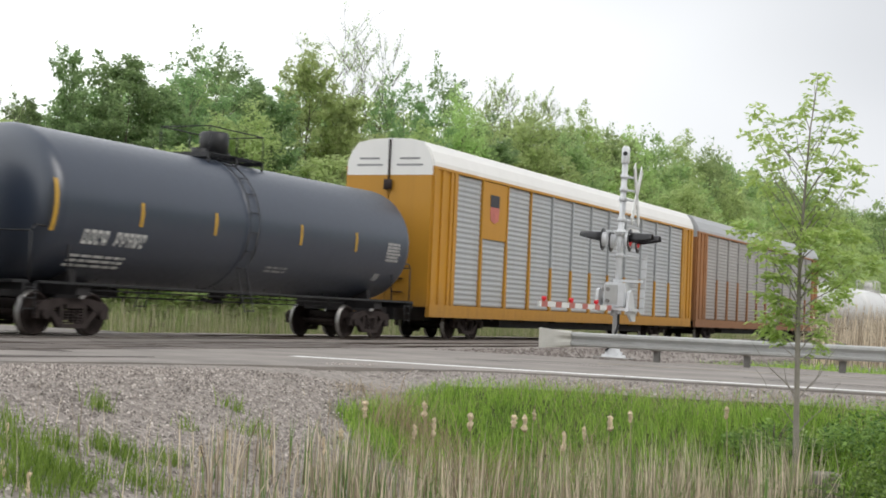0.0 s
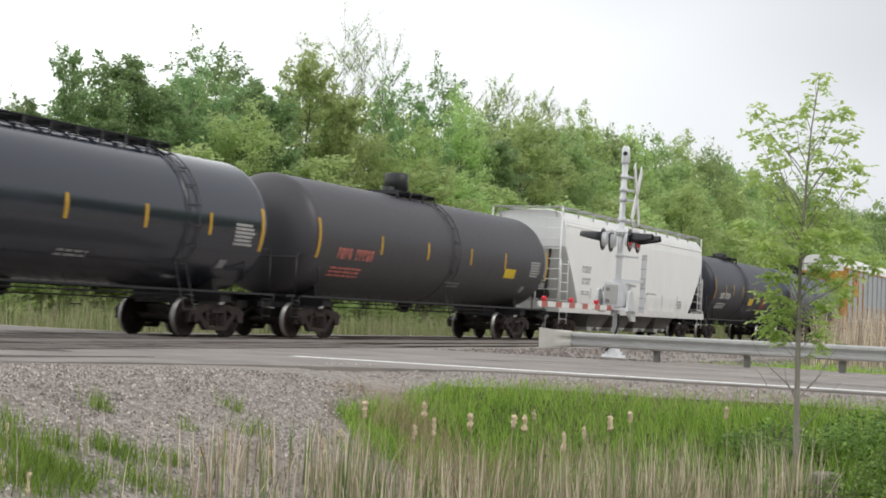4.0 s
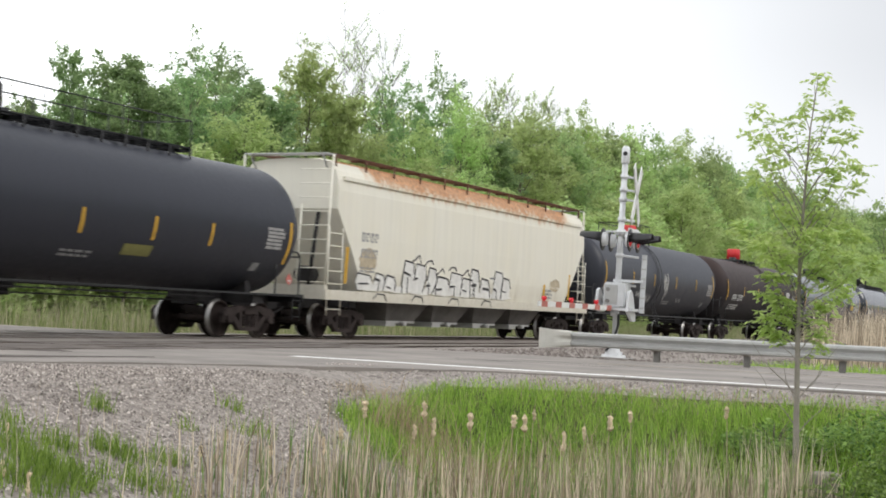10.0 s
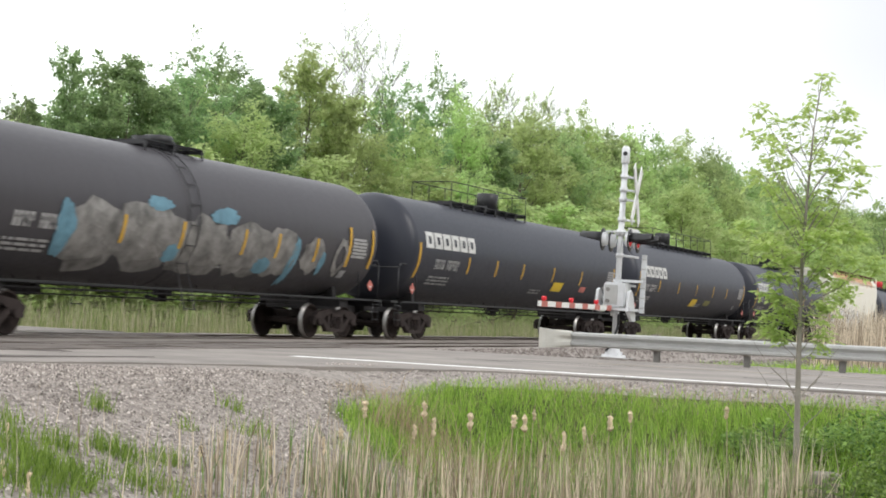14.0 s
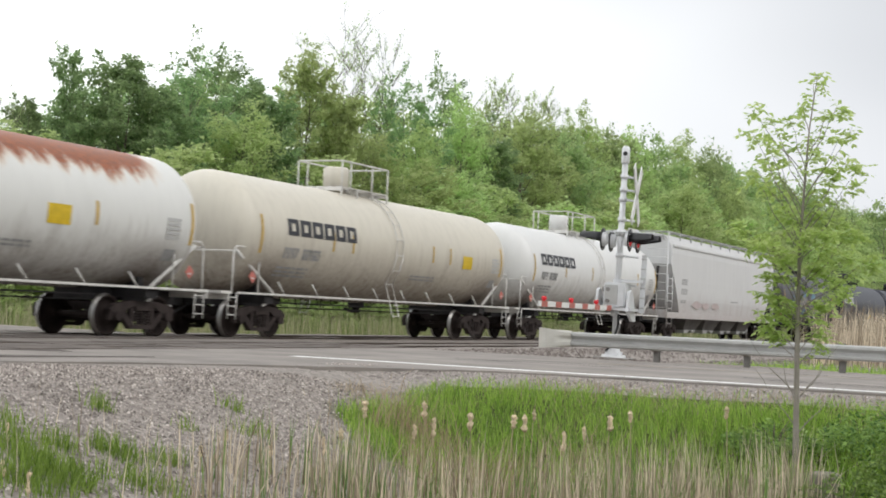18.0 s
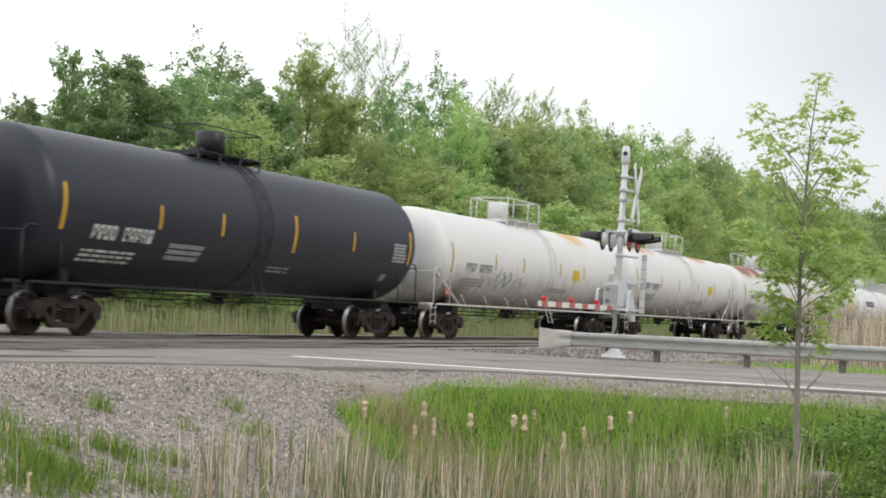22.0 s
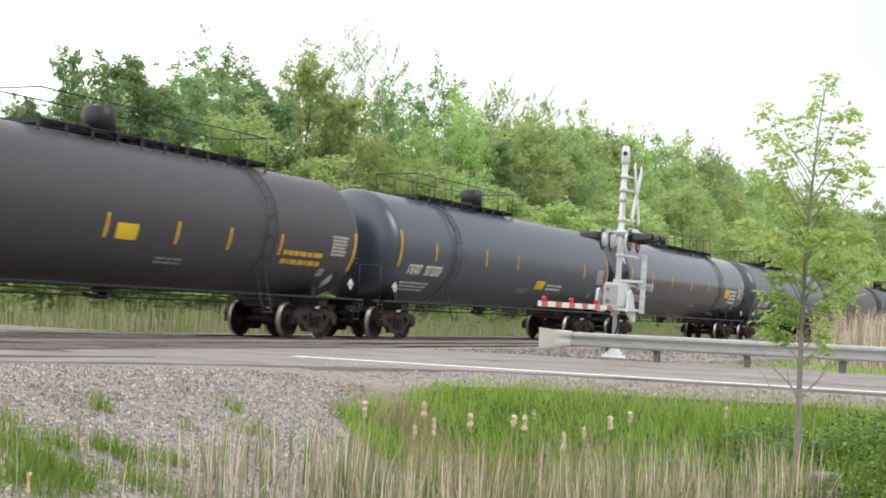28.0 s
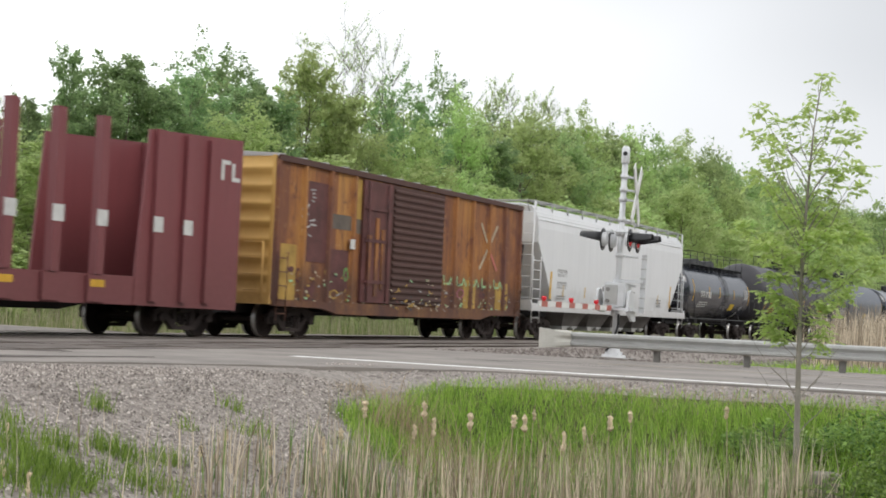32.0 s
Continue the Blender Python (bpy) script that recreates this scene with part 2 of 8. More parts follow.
def rod(bm, a, b, r, seg=8, r2=None, caps=True):
    a, b = Vector(a), Vector(b)
    q = (b - a).to_track_quat("Z", "Y")
    r2 = r if r2 is None else r2
    lo = [bm.verts.new(a + q @ Vector((r * math.cos(k * math.tau / seg), r * math.sin(k * math.tau / seg), 0))) for k in range(seg)]
    hi = [bm.verts.new(b + q @ Vector((r2 * math.cos(k * math.tau / seg), r2 * math.sin(k * math.tau / seg), 0))) for k in range(seg)]
    for k in range(seg):
        j = (k + 1) % seg
        bm.faces.new((lo[k], lo[j], hi[j], hi[k])).smooth = True
    if caps:
        bm.faces.new(lo[::-1])
        bm.faces.new(hi)


def path_rod(bm, pts, r, seg=6):
    for a, b in zip(pts, pts[1:]):
        rod(bm, a, b, r, seg)


def limb(bm, pts, radii, seg=6):
    rings = []
    for i, (p, r) in enumerate(zip(pts, radii)):
        d = (pts[min(i + 1, len(pts) - 1)] - pts[max(i - 1, 0)]).normalized()
        q = d.to_track_quat("Z", "Y")
        rings.append([bm.verts.new(p + q @ Vector((r * math.cos(k * math.tau / seg), r * math.sin(k * math.tau / seg), 0))) for k in range(seg)])
    for a, b in zip(rings, rings[1:]):
        for k in range(seg):
            j = (k + 1) % seg
            bm.faces.new((a[k], a[j], b[j], b[k])).smooth = True


def revolve(bm, profile, axis="Y", seg=32, smooth=True, centre=(0, 0, 0)):
    """profile: rows of (along, radius)."""
    rings = []
    for along, r in profile:
        ring = []
        for k in range(seg):
            a = k * math.tau / seg
            c, s = r * math.cos(a), r * math.sin(a)
            p = {"Y": (c, along, s), "X": (along, c, s), "Z": (c, s, along)}[axis]
            ring.append(bm.verts.new(Vector(p) + Vector(centre)))
        rings.append(ring)
    for r0, r1 in zip(rings, rings[1:]):
        for k in range(seg):
            j = (k + 1) % seg
            bm.faces.new((r0[k], r1[k], r1[j], r0[j])).smooth = smooth
    bm.faces.new(rings[0])
    bm.faces.new(rings[-1][::-1])


def prism(bm, outline, x0, x1):
    """An outline of (y, z) pairs, thick from x0 to x1."""
    lo = [bm.verts.new((x0, y, z)) for y, z in outline]
    hi = [bm.verts.new((x1, y, z)) for y, z in outline]
    bm.faces.new(lo[::-1])
    bm.faces.new(hi)
    for k in range(len(lo)):
        j = (k + 1) % len(lo)
        bm.faces.new((lo[k], lo[j], hi[j], hi[k]))


def mesh_of(name, bm, material):
    bmesh.ops.recalc_face_normals(bm, faces=bm.faces)
    me = bpy.data.meshes.new(name)
    bm.to_mesh(me)
    bm.free()
    me.materials.append(material)
    return me


def part(name, bm, material, parent, label="", loc=None):
    """Links a bmesh, or a mesh made before, as one mesh object under a thing or a part."""
    me = bm if isinstance(bm, bpy.types.Mesh) else mesh_of(name, bm, material)
    ob = new(name, me)
    ob.parent = parent
    if loc is not None:
        ob.location = loc
    if label:
        ob["label"] = label
    return ob


def raw(name, verts, faces, material, smooth=False):
    me = bpy.data.meshes.new(name)
    me.from_pydata(verts, [], faces)
    me.materials.append(material)
    if smooth:
        me.polygons.foreach_set("use_smooth", [True] * len(me.polygons))
    me.update()
    return me


def thing(name, label, category, group="", at=None):
    ob = new(name)
    tagged(ob, label, category, group)
    if at is not None:
        ob.matrix_world = at
    return ob


# ---- ground ----


def smooth_step(a, b, x):
    k = min(1.0, max(0.0, (x - a) / (b - a)))
    return k * k * (3 - 2 * k)


def ground_z(x, y):
    """Level beside road and tracks, falling into the ditch on the camera's side."""
    q = min(19.6 - y, x + 11.2 - 0.12 * max(0.0, 14 - y))
    z = -0.045
    if q > 0:
        z -= 1.335 * smooth_step(0.0, 6.2, q)
        z += 0.35 * (1 - smooth_step(6.0, 10.0, math.hypot(x, y)))
    z -= 0.6 * smooth_step(0, 4, -24.2 - x)
    z -= 0.25 * smooth_step(31.5, 33.5, y) * smooth_step(-13.5, -12, x)
    return z + 0.05 * noise.noise(Vector((x * 0.5, y * 0.5, 0))) * (1 if q > 0 else 0.5)


def axis_steps(lo, hi, step, far):
    core = list(np.arange(lo, hi + 0.01, step))
    a, b, s = lo, hi, step
    out_lo, out_hi = [], []
    while a > -far or b < far:
        s *= 1.6
        a, b = a - s, b + s
        out_lo.append(a)
        out_hi.append(b)
    return out_lo[::-1] + core + out_hi


def build_ground():
    xs, ys = axis_steps(-34, 12, 0.5, 3500), axis_steps(-6, 60, 0.5, 3500)
    verts = [(x, y, ground_z(x, y)) for y in ys for x in xs]
    w = len(xs)
    faces = [(j * w + i, j * w + i + 1, (j + 1) * w + i + 1, (j + 1) * w + i) for j in range(len(ys) - 1) for i in range(w - 1)]
    m, n, l, b = shader("ground_cover", 0.95, spec=0.2)
    co = coords(n, l)
    sep = n.new("ShaderNodeSeparateXYZ")
    l.new(co, sep.inputs[0])
    wob = math_node(n, l, "MULTIPLY", math_node(n, l, "SUBTRACT", noise_node(n, l, co, 0.7, 4), 0.5), 3.0)
    # gravel lies along the tracks and beside the road's crossing
    edge = math_node(n, l, "ADD", math_node(n, l, "MULTIPLY", math_node(n, l, "MAXIMUM", math_node(n, l, "SUBTRACT", 15.6, sep.outputs[1]), 0.0), 1.2), -9.0)
    edge = math_node(n, l, "ADD", edge, math_node(n, l, "MULTIPLY", math_node(n, l, "MAXIMUM", math_node(n, l, "SUBTRACT", sep.outputs[1], 18.4), 0.0), 30.0))
    gx = math_node(n, l, "SUBTRACT", edge, math_node(n, l, "ADD", sep.outputs[0], math_node(n, l, "MULTIPLY", wob, 0.5)))
    gmask = ramp_node(n, l, math_node(n, l, "ADD", math_node(n, l, "MULTIPLY", gx, 0.5), 0.5), [(0.4, (0, 0, 0)), (0.6, (1, 1, 1))])
    v = n.new("ShaderNodeTexVoronoi")
    v.inputs["Scale"].default_value = 19
    l.new(co, v.inputs["Vector"])
    s2 = n.new("ShaderNodeSeparateColor")
    l.new(v.outputs["Color"], s2.inputs[0])
    stones = ramp_node(n, l, s2.outputs[0], [(0.0, (0.16, 0.14, 0.126)), (0.35, (0.28, 0.248, 0.226)), (0.7, (0.38, 0.342, 0.31)), (1.0, (0.22, 0.193, 0.174))])
    big = noise_node(n, l, co, 0.3, 6)
    stones = mix_node(n, l, ramp_node(n, l, big, [(0.42, (0, 0, 0)), (0.7, (0.55, 0.55, 0.55))]), stones, (0.36, 0.33, 0.30))
    turf = ramp_node(n, l, noise_node(n, l, co, 1.1, 6), [(0.3, (0.045, 0.06, 0.02)), (0.6, (0.11, 0.13, 0.04)), (0.8, (0.20, 0.17, 0.09))])
    l.new(mix_node(n, l, gmask, turf, stones), b.inputs["Base Color"])
    bump_node(n, l, b, v.outputs["Distance"], 0.7, 0.05)
    g = new("ground", raw("ground", verts, faces, m, True))
    tagged(g, "level ground with gravel, turf and a wet ditch", "ground", kind="structure")


build_ground()


def sheet(name, outline, z, thick, material):
    """A level slab with an outline of (x, y) pairs."""
    n = len(outline)
    verts = [(x, y, z) for x, y in outline] + [(x, y, z - thick) for x, y in outline]
    faces = [tuple(range(n)), tuple(range(n, 2 * n))[::-1]] + [(k, n + k, n + (k + 1) % n, (k + 1) % n) for k in range(n)]
    return raw(name, verts, faces, material)


def build_road():
    rng = random.Random(2)
    near = [(60, 20.5), (-3, 20.55), (-5, 20.6), (-7, 20.6), (-9, 20.2), (-10.0, 19.0), (-11.0, 17.8), (-11.8, 16.8), (-12.4, 15.6), (-13.0, 14.0), (-13.6, 11.0), (-16.2, 9.0)]
    ragged = []
    for (xa, ya), (xb, yb) in zip(near, near[1:]):
        n = 1 if xa > 0 else max(1, int(math.hypot(xb - xa, yb - ya) / 0.3))
        ragged += [(xa + (xb - xa) * k / n + rng.uniform(-0.1, 0.1), ya + (yb - ya) * k / n + rng.uniform(-0.1, 0.1)) for k in range(n)]
    near = ragged + [near[-1]]
    far = [(-15.4, 29.9), (-12, 29.75), (-8, 29.4), (-4, 29.2), (60, 29.2)]
    r = tagged(new("road", sheet("road", near + far, -0.02, 0.25, M["asphalt"])), "worn grey asphalt road with a white edge line", "road", kind="structure")
    part("edge_line", sheet("edge_line", [(-13.1, 21.07), (60, 20.64), (60, 20.94), (-13.1, 21.36)], -0.015, 0.003, M["line"]), None, r, "white painted edge line")
    for strip in ([(-14.6, 14.2), (-13.75, 14.7), (-13.5, 16.3), (-13.25, 17.6), (-13.45, 17.6), (-13.8, 16.4), (-14.2, 15.4), (-15.2, 15.1)], [(-16.6, 17.2), (-15.4, 17.1), (-14.9, 17.7), (-15.6, 18.1), (-16.9, 18.0)]):
        part("dirt_patch", sheet("dirt_patch", strip, -0.013, 0.004, M["ballast"]), None, r, "dark broken dirt at the road edge")
    part("far_edge_line", sheet("far_edge_line", [(-9.6, 26.55), (60, 26.9), (60, 27.0), (-9.6, 26.63)], -0.015, 0.003, M["line_old"]), None, r, "faded painted line")
    for k in range(7):
        x, y, ang = rng.uniform(-12, -3), rng.uniform(21.5, 28.5), rng.uniform(-0.25, 0.25)
        pts = [(x + 0.5 * j, y + ang * 0.5 * j + rng.uniform(-0.12, 0.12)) for j in range(7)]
        part("crack_seal", sheet("crack_seal", pts + [(a, b + 0.05) for a, b in pts[::-1]], -0.016, 0.002, M["tar"]), None, r, "dark tar crack seal")
    w = tagged(new("far_road", sheet("far_road", [(-24.0, 9.5), (-24.0, 30.5), (-300, 30.5), (-300, 20.0), (-27, 20.0)], -0.02, 0.25, M["asphalt"])), "asphalt road beyond the tracks", "road", kind="structure")


build_road()


def extrude_y(name, outline, y0, y1, material):
    """outline of (x, z) pairs run along the track."""
    n = len(outline)
    verts = [(x, y, z) for y in (y0, y1) for x, z in outline]
    faces = [(k, (k + 1) % n, n + (k + 1) % n, n + k) for k in range(n)] + [tuple(range(n))[::-1], tuple(range(n, 2 * n))]
    return raw(name, verts, faces, material)


RAIL = [(-0.07, -0.17), (0.07, -0.17), (0.07, -0.155), (0.01, -0.14), (0.01, -0.045), (0.036, -0.035), (0.036, -0.004), (0.028, 0.0),
        (-0.028, 0.0), (-0.036, -0.004), (-0.036, -0.035), (-0.01, -0.045), (-0.01, -0.14), (-0.07, -0.155)]


def build_track(cx, label):
    t = thing("railway_track", label, "track", "railway tracks")
    t["kind"] = "structure"
    bed = [(cx - 3.0, -0.5), (cx + 2.6, -0.5), (cx + 1.75, -0.185), (cx - 1.75, -0.185)]
    part("ballast_bed", extrude_y("ballast_bed", bed, -400, 1500, M["ballast"]), None, t, "dark crushed-stone ballast")
    for s in (-0.7535, 0.7535):
        part("rail", extrude_y("rail", [(cx + s + x, z) for x, z in RAIL], -400, 1500, M["rail"]), None, t, "rust-brown steel rail with a bright head")
    bm = bmesh.new()
    box(bm, -1.3, 1.3, -0.11, 0.11, -0.3, -0.165)
    me = mesh_of("tie", bm, M["tie"])
    for k in range(130):
        part("tie", me, None, t, loc=(cx, 30.6 + 0.56 * k, 0.004 * (k % 3)))


build_track(TRACK_X, "main railway track on dark ballast, the train's track")
build_track(SIDING_X, "empty second railway track on dark ballast")


def build_crossing():
    """Timber and rubber planks between and beside the rails."""
    c = tagged(new("grade_crossing"), "worn plank and asphalt crossing surface between rails", "crossing", kind="structure")
    for cx, y_end in ((TRACK_X, 30.2), (SIDING_X, 30.2)):
        for a, b in ((-1.35, -0.83), (-0.66, -0.23), (-0.215, 0.215), (0.23, 0.66), (0.83, 1.35)):
            y0, k = 10.0, 0
            while y0 < y_end - 0.5:
                bm = bmesh.new()
                box(bm, cx + a, cx + b, y0, min(y_end, y0 + 2.42), -0.12, -0.012 + 0.008 * ((k * 7 + int(a * 10)) % 3))
                part("crossing_panel", bm, M["crossing"], c)
                y0, k = y0 + 2.45, k + 1
    for x0, x1 in ((-19.93, -18.33), (-24.3, -22.7)):
        bm = bmesh.new()
        box(bm, x0, x1, 9.6, 30.1, -0.25, -0.03)
        part("paved_strip", bm, M["asphalt"], c)


build_crossing()
# ---- rolling stock ----
WHEEL_R = 0.457
SHARED = {}
WHEELSETS = []
TRAIN = []


def shared(key, build, material):
    if key not in SHARED:
        bm = bmesh.new()
        build(bm)
        SHARED[key] = mesh_of(key, bm, M[material] if isinstance(material, str) else material)
    return SHARED[key]


def build_wheelset(bm):
    prof = [(0.62, 0.09), (0.655, 0.15), (0.69, 0.16), (0.70, 0.385), (0.685, 0.40), (0.685, 0.482), (0.712, 0.484), (0.722, 0.46),
            (0.815, 0.452), (0.815, 0.395), (0.765, 0.385), (0.755, 0.19), (0.80, 0.17), (0.80, 0.10)]
    for s in (-1, 1):
        revolve(bm, [(s * a, r) for a, r in prof], "X", 20)
    revolve(bm, [(-1.06, 0.075), (1.06, 0.075)], "X", 10)
    for k in range(3):
        a = k * math.tau / 3
        for s in (-1, 1):
            rod(bm, (s * 1.06, 0.045 * math.cos(a), 0.045 * math.sin(a)), (s * 1.09, 0.045 * math.cos(a), 0.045 * math.sin(a)), 0.014, 5)


def wheelset_mesh():
    if "wheelset" not in SHARED:
        me = shared("wheelset", build_wheelset, "wheel")
        me.materials.append(M["tread"])
        for f in me.polygons:
            c = f.center
            if 0.715 < abs(c.x) < 0.813 and math.hypot(c.y, c.z) > 0.44:
                f.material_index = 1
    return SHARED["wheelset"]


def build_side_frame(bm):
    prism(bm, [(-1.13, 0.53), (-1.13, 0.60), (-0.98, 0.71), (-0.45, 0.79), (0.45, 0.79), (0.98, 0.71), (1.13, 0.60), (1.13, 0.53), (0.66, 0.53), (0.42, 0.66), (-0.42, 0.66), (-0.66, 0.53)], 0.93, 1.09)
    for s in (-1, 1):
        prism(bm, [(s * 0.64, 0.56), (s * 0.74, 0.56), (s * 0.74, 0.47), (s * 0.42, 0.17), (s * 0.30, 0.19), (s * 0.30, 0.27)], 0.94, 1.08)
        prism(bm, [(s * 1.03, 0.56), (s * 1.13, 0.56), (s * 1.13, 0.36), (s * 1.03, 0.36)], 0.95, 1.07)
        prism(bm, [(s * 0.30, 0.68), (s * 0.42, 0.68), (s * 0.42, 0.20), (s * 0.30, 0.20)], 0.95, 1.07)
        rod(bm, (1.02, s * 0.89, WHEEL_R), (1.15, s * 0.89, WHEEL_R), 0.105, 12)
        box(bm, 0.95, 1.08, s * 0.89 - 0.12, s * 0.89 + 0.12, 0.50, 0.60)
    prism(bm, [(-0.42, 0.17), (0.42, 0.17), (0.40, 0.26), (-0.40, 0.26)], 0.92, 1.10)
    for y in (-0.2, 0.0, 0.2):
        for k in range(5):
            rod(bm, (1.02, y, 0.27 + 0.06 * k), (1.02, y, 0.305 + 0.06 * k), 0.085, 8)
    box(bm, 0.9, 1.12, -0.27, 0.27, 0.58, 0.68)


def build_bolster(bm):
    box(bm, -1.0, 1.0, -0.2, 0.2, 0.55, 0.74)
    rod(bm, (0, 0, 0.72), (0, 0, 0.86), 0.2, 14)
    for s in (-1, 1):
        rod(bm, (-0.8, s * 0.42, 0.36), (0.8, s * 0.42, 0.36), 0.045, 8)
        box(bm, 0.62, 0.76, s * 0.42 - 0.06, s * 0.42 + 0.06, 0.28, 0.62)
        box(bm, -0.76, -0.62, s * 0.42 - 0.06, s * 0.42 + 0.06, 0.28, 0.62)


def add_truck(car, y):
    t = part("truck", shared("truck_bolster", build_bolster, "truck"), None, car, "rusty cast-steel wheel truck", (0, y, 0))
    part("side_frame", shared("side_frame", build_side_frame, "truck"), None, t)
    f = part("side_frame", shared("side_frame", build_side_frame, "truck"), None, t)
    f.rotation_euler = (0, 0, math.pi)
    for s in (-0.89, 0.89):
        w = part("wheelset", wheelset_mesh(), None, t, loc=(0, s, WHEEL_R))
        WHEELSETS.append(w)
    return t


def build_coupler(bm):
    box(bm, -0.09, 0.09, -0.9, 0.0, 0.78, 0.95)
    box(bm, -0.17, 0.17, -0.06, 0.26, 0.73, 1.0)
    box(bm, 0.03, 0.17, 0.2, 0.4, 0.75, 0.98)
    rod(bm, (-0.25, -0.3, 0.8), (-0.12, 0.3, 0.5), 0.03, 6)


def add_couplers(car, half):
    for s in (1, -1):
        c = part("coupler", shared("coupler", build_coupler, "under"), None, car, loc=(0, s * (half - 0.22), 0))
        if s < 0:
            c.rotation_euler = (0, 0, math.pi)


def on_tank(bm, R, zc, y0, y1, z0, z1, eps=0.008, side=1, nz=6):
    """A patch that lies on the tank's side between two heights."""
    def spot(y, z):
        a = math.asin(max(-0.999, min(0.999, (z - zc) / R)))
        return (side * (R + eps) * math.cos(a), y, zc + (R + eps) * math.sin(a))
    rows = [[bm.verts.new(spot(y, z0 + (z1 - z0) * k / nz)) for y in (y0, y1)] for k in range(nz + 1)]
    for a, b in zip(rows, rows[1:]):
        bm.faces.new((a[0], a[1], b[1], b[0]) if side > 0 else (a[1], a[0], b[0], b[1]))


def ladder(bm, x, y0, y1, z0, z1, step=0.36, r=0.016, dx=0.0):
    for y in (y0, y1):
        rod(bm, (x, y, z0), (x + dx, y, z1), r, 6)
    n = int((z1 - z0) / step)
    for k in range(n + 1):
        z = z0 + (k + 0.5) * (z1 - z0) / (n + 1)
        xx = x + dx * (z - z0) / (z1 - z0)
        rod(bm, (xx, y0, z), (xx, y1, z), r * 0.9, 6)


def tank_car(label, half, paint, R=1.635, top=4.37, shell_half=None, trucks=None, dome=0.0, dome_mat=None, platform=(-1.3, 1.3), rails=True,
             fittings="black", stripes=None, stripe_mat="yellow", marks=(), ladder_y=(0.0,), sill="black", ring_y=(), truck_in=2.38,
             dome_r=0.37, dome_h=0.72, round_rail=False, braces=False, hood=False, logo=None, art=(), signs=None):
    car = thing("tank_car", label, "tank car", "train cars")
    zc = top - R
    sh = shell_half or half - 0.72
    rng = random.Random(label)
    fit = M[fittings] if isinstance(fittings, str) else fittings
    bm = bmesh.new()
    head = 0.62
    prof = [(-sh + head * (1 - math.cos(k / 10 * math.pi / 2)), max(0.02, R * math.sin(k / 10 * math.pi / 2) ** 0.72)) for k in range(11)]
    prof += [(-sh + head + 0.08, R), (-sh + head + 0.14, R)]
    rings = sorted(ring_y)
    for r0 in rings:
        prof += [(r0 - 0.32, R), (r0 - 0.26, R), (r0 - 0.24, R), (r0 - 0.235, R + 0.014), (r0 - 0.21, R + 0.014), (r0 - 0.19, R + 0.014)]
        prof += [(2 * r0 - a, r) for a, r in prof[-6:][::-1]]
    prof += [(-a, r) for a, r in prof[:13][::-1]]
    revolve(bm, prof, "Y", 56, centre=(0, 0, zc))
    part("tank_shell", bm, paint, car)
    # frame: stub sills, bolsters with cradles, side running rails
    ty = half - truck_in
    for s in (-1, 1):
        bm = bmesh.new()
        box(bm, -0.36, 0.36, s * (ty - 1.3), s * (half - 0.45), 0.78, 1.08)
        prism(bm, [(s * ty - 0.22, 0.86), (s * ty + 0.22, 0.86), (s * ty + 0.22, 1.12), (s * ty - 0.22, 1.12)], -1.3, 1.3)
        for x in (-1, 1):
            v = [bm.verts.new(q) for q in ((x * 0.3, s * ty - 0.1, 1.0), (x * 1.0, s * ty - 0.1, 1.1), (x * 0.95, s * ty - 0.1, zc - R * 0.80), (x * 0.3, s * ty - 0.1, zc - R * 0.96))]
            w = [bm.verts.new(q.co + Vector((0, 0.2, 0))) for q in v]
            bm.faces.new(v), bm.faces.new(w[::-1])
            for k in range(4):
                bm.faces.new((v[k], v[(k + 1) % 4], w[(k + 1) % 4], w[k]))
        part("bolster_cradle", bm, M["under"], car)
        bm = bmesh.new()
        box(bm, -1.42, 1.42, s * (half - 0.52) - 0.38, s * (half - 0.52) + 0.06, 1.06, 1.12)
        box(bm, -1.42, 1.42, s * (half - 0.47), s * (half - 0.42), 0.92, 1.13)
        for x in (-1.36, 1.36):
            ladder(bm, x, s * (half - 0.85), s * (half - 0.5), 0.45, 1.08, 0.3)
        part("end_platform", bm, fit, car)
        for x in (-1.38, 1.38):
            bm = bmesh.new()
            path_rod(bm, [(x, s * (half - 1.75), 1.1), (x, s * (half - 1.75), 2.2), (x, s * (half - 0.75), 2.22), (x, s * (half - 0.62), 2.1), (x, s * (half - 0.62), 1.1)], 0.022)
            part("end_handrail", bm, fit, car)
        bm = bmesh.new()
        path_rod(bm, [(-1.38, s * (half - 0.62), 2.1), (1.38, s * (half - 0.62), 2.1)], 0.022)
        part("cross_handrail", bm, fit, car)
        if braces:
            for x in (-1.34, 1.34):
                bm = bmesh.new()
                rod(bm, (x, s * (half - 2.5), 1.12), (x * 0.97, s * (half - 0.85), 2.12), 0.045, 8)
                part("end_brace", bm, fit, car)
    for x in (-1.36, 1.36):
        bm = bmesh.new()
        box(bm, x - 0.04, x + 0.04, -(half - 0.9), half - 0.9, 1.07, 1.12)
        part("side_running_rail", bm, fit, car)
        if braces:
            for k in range(8):
                bm = bmesh.new()
                y = -shell_half_brace(half) + k * 2 * shell_half_brace(half) / 7
                rod(bm, (x, y, 1.12), (x * 0.97, y - 0.26, 1.42), 0.022, 6)
                part("sill_brace", bm, fit, car)
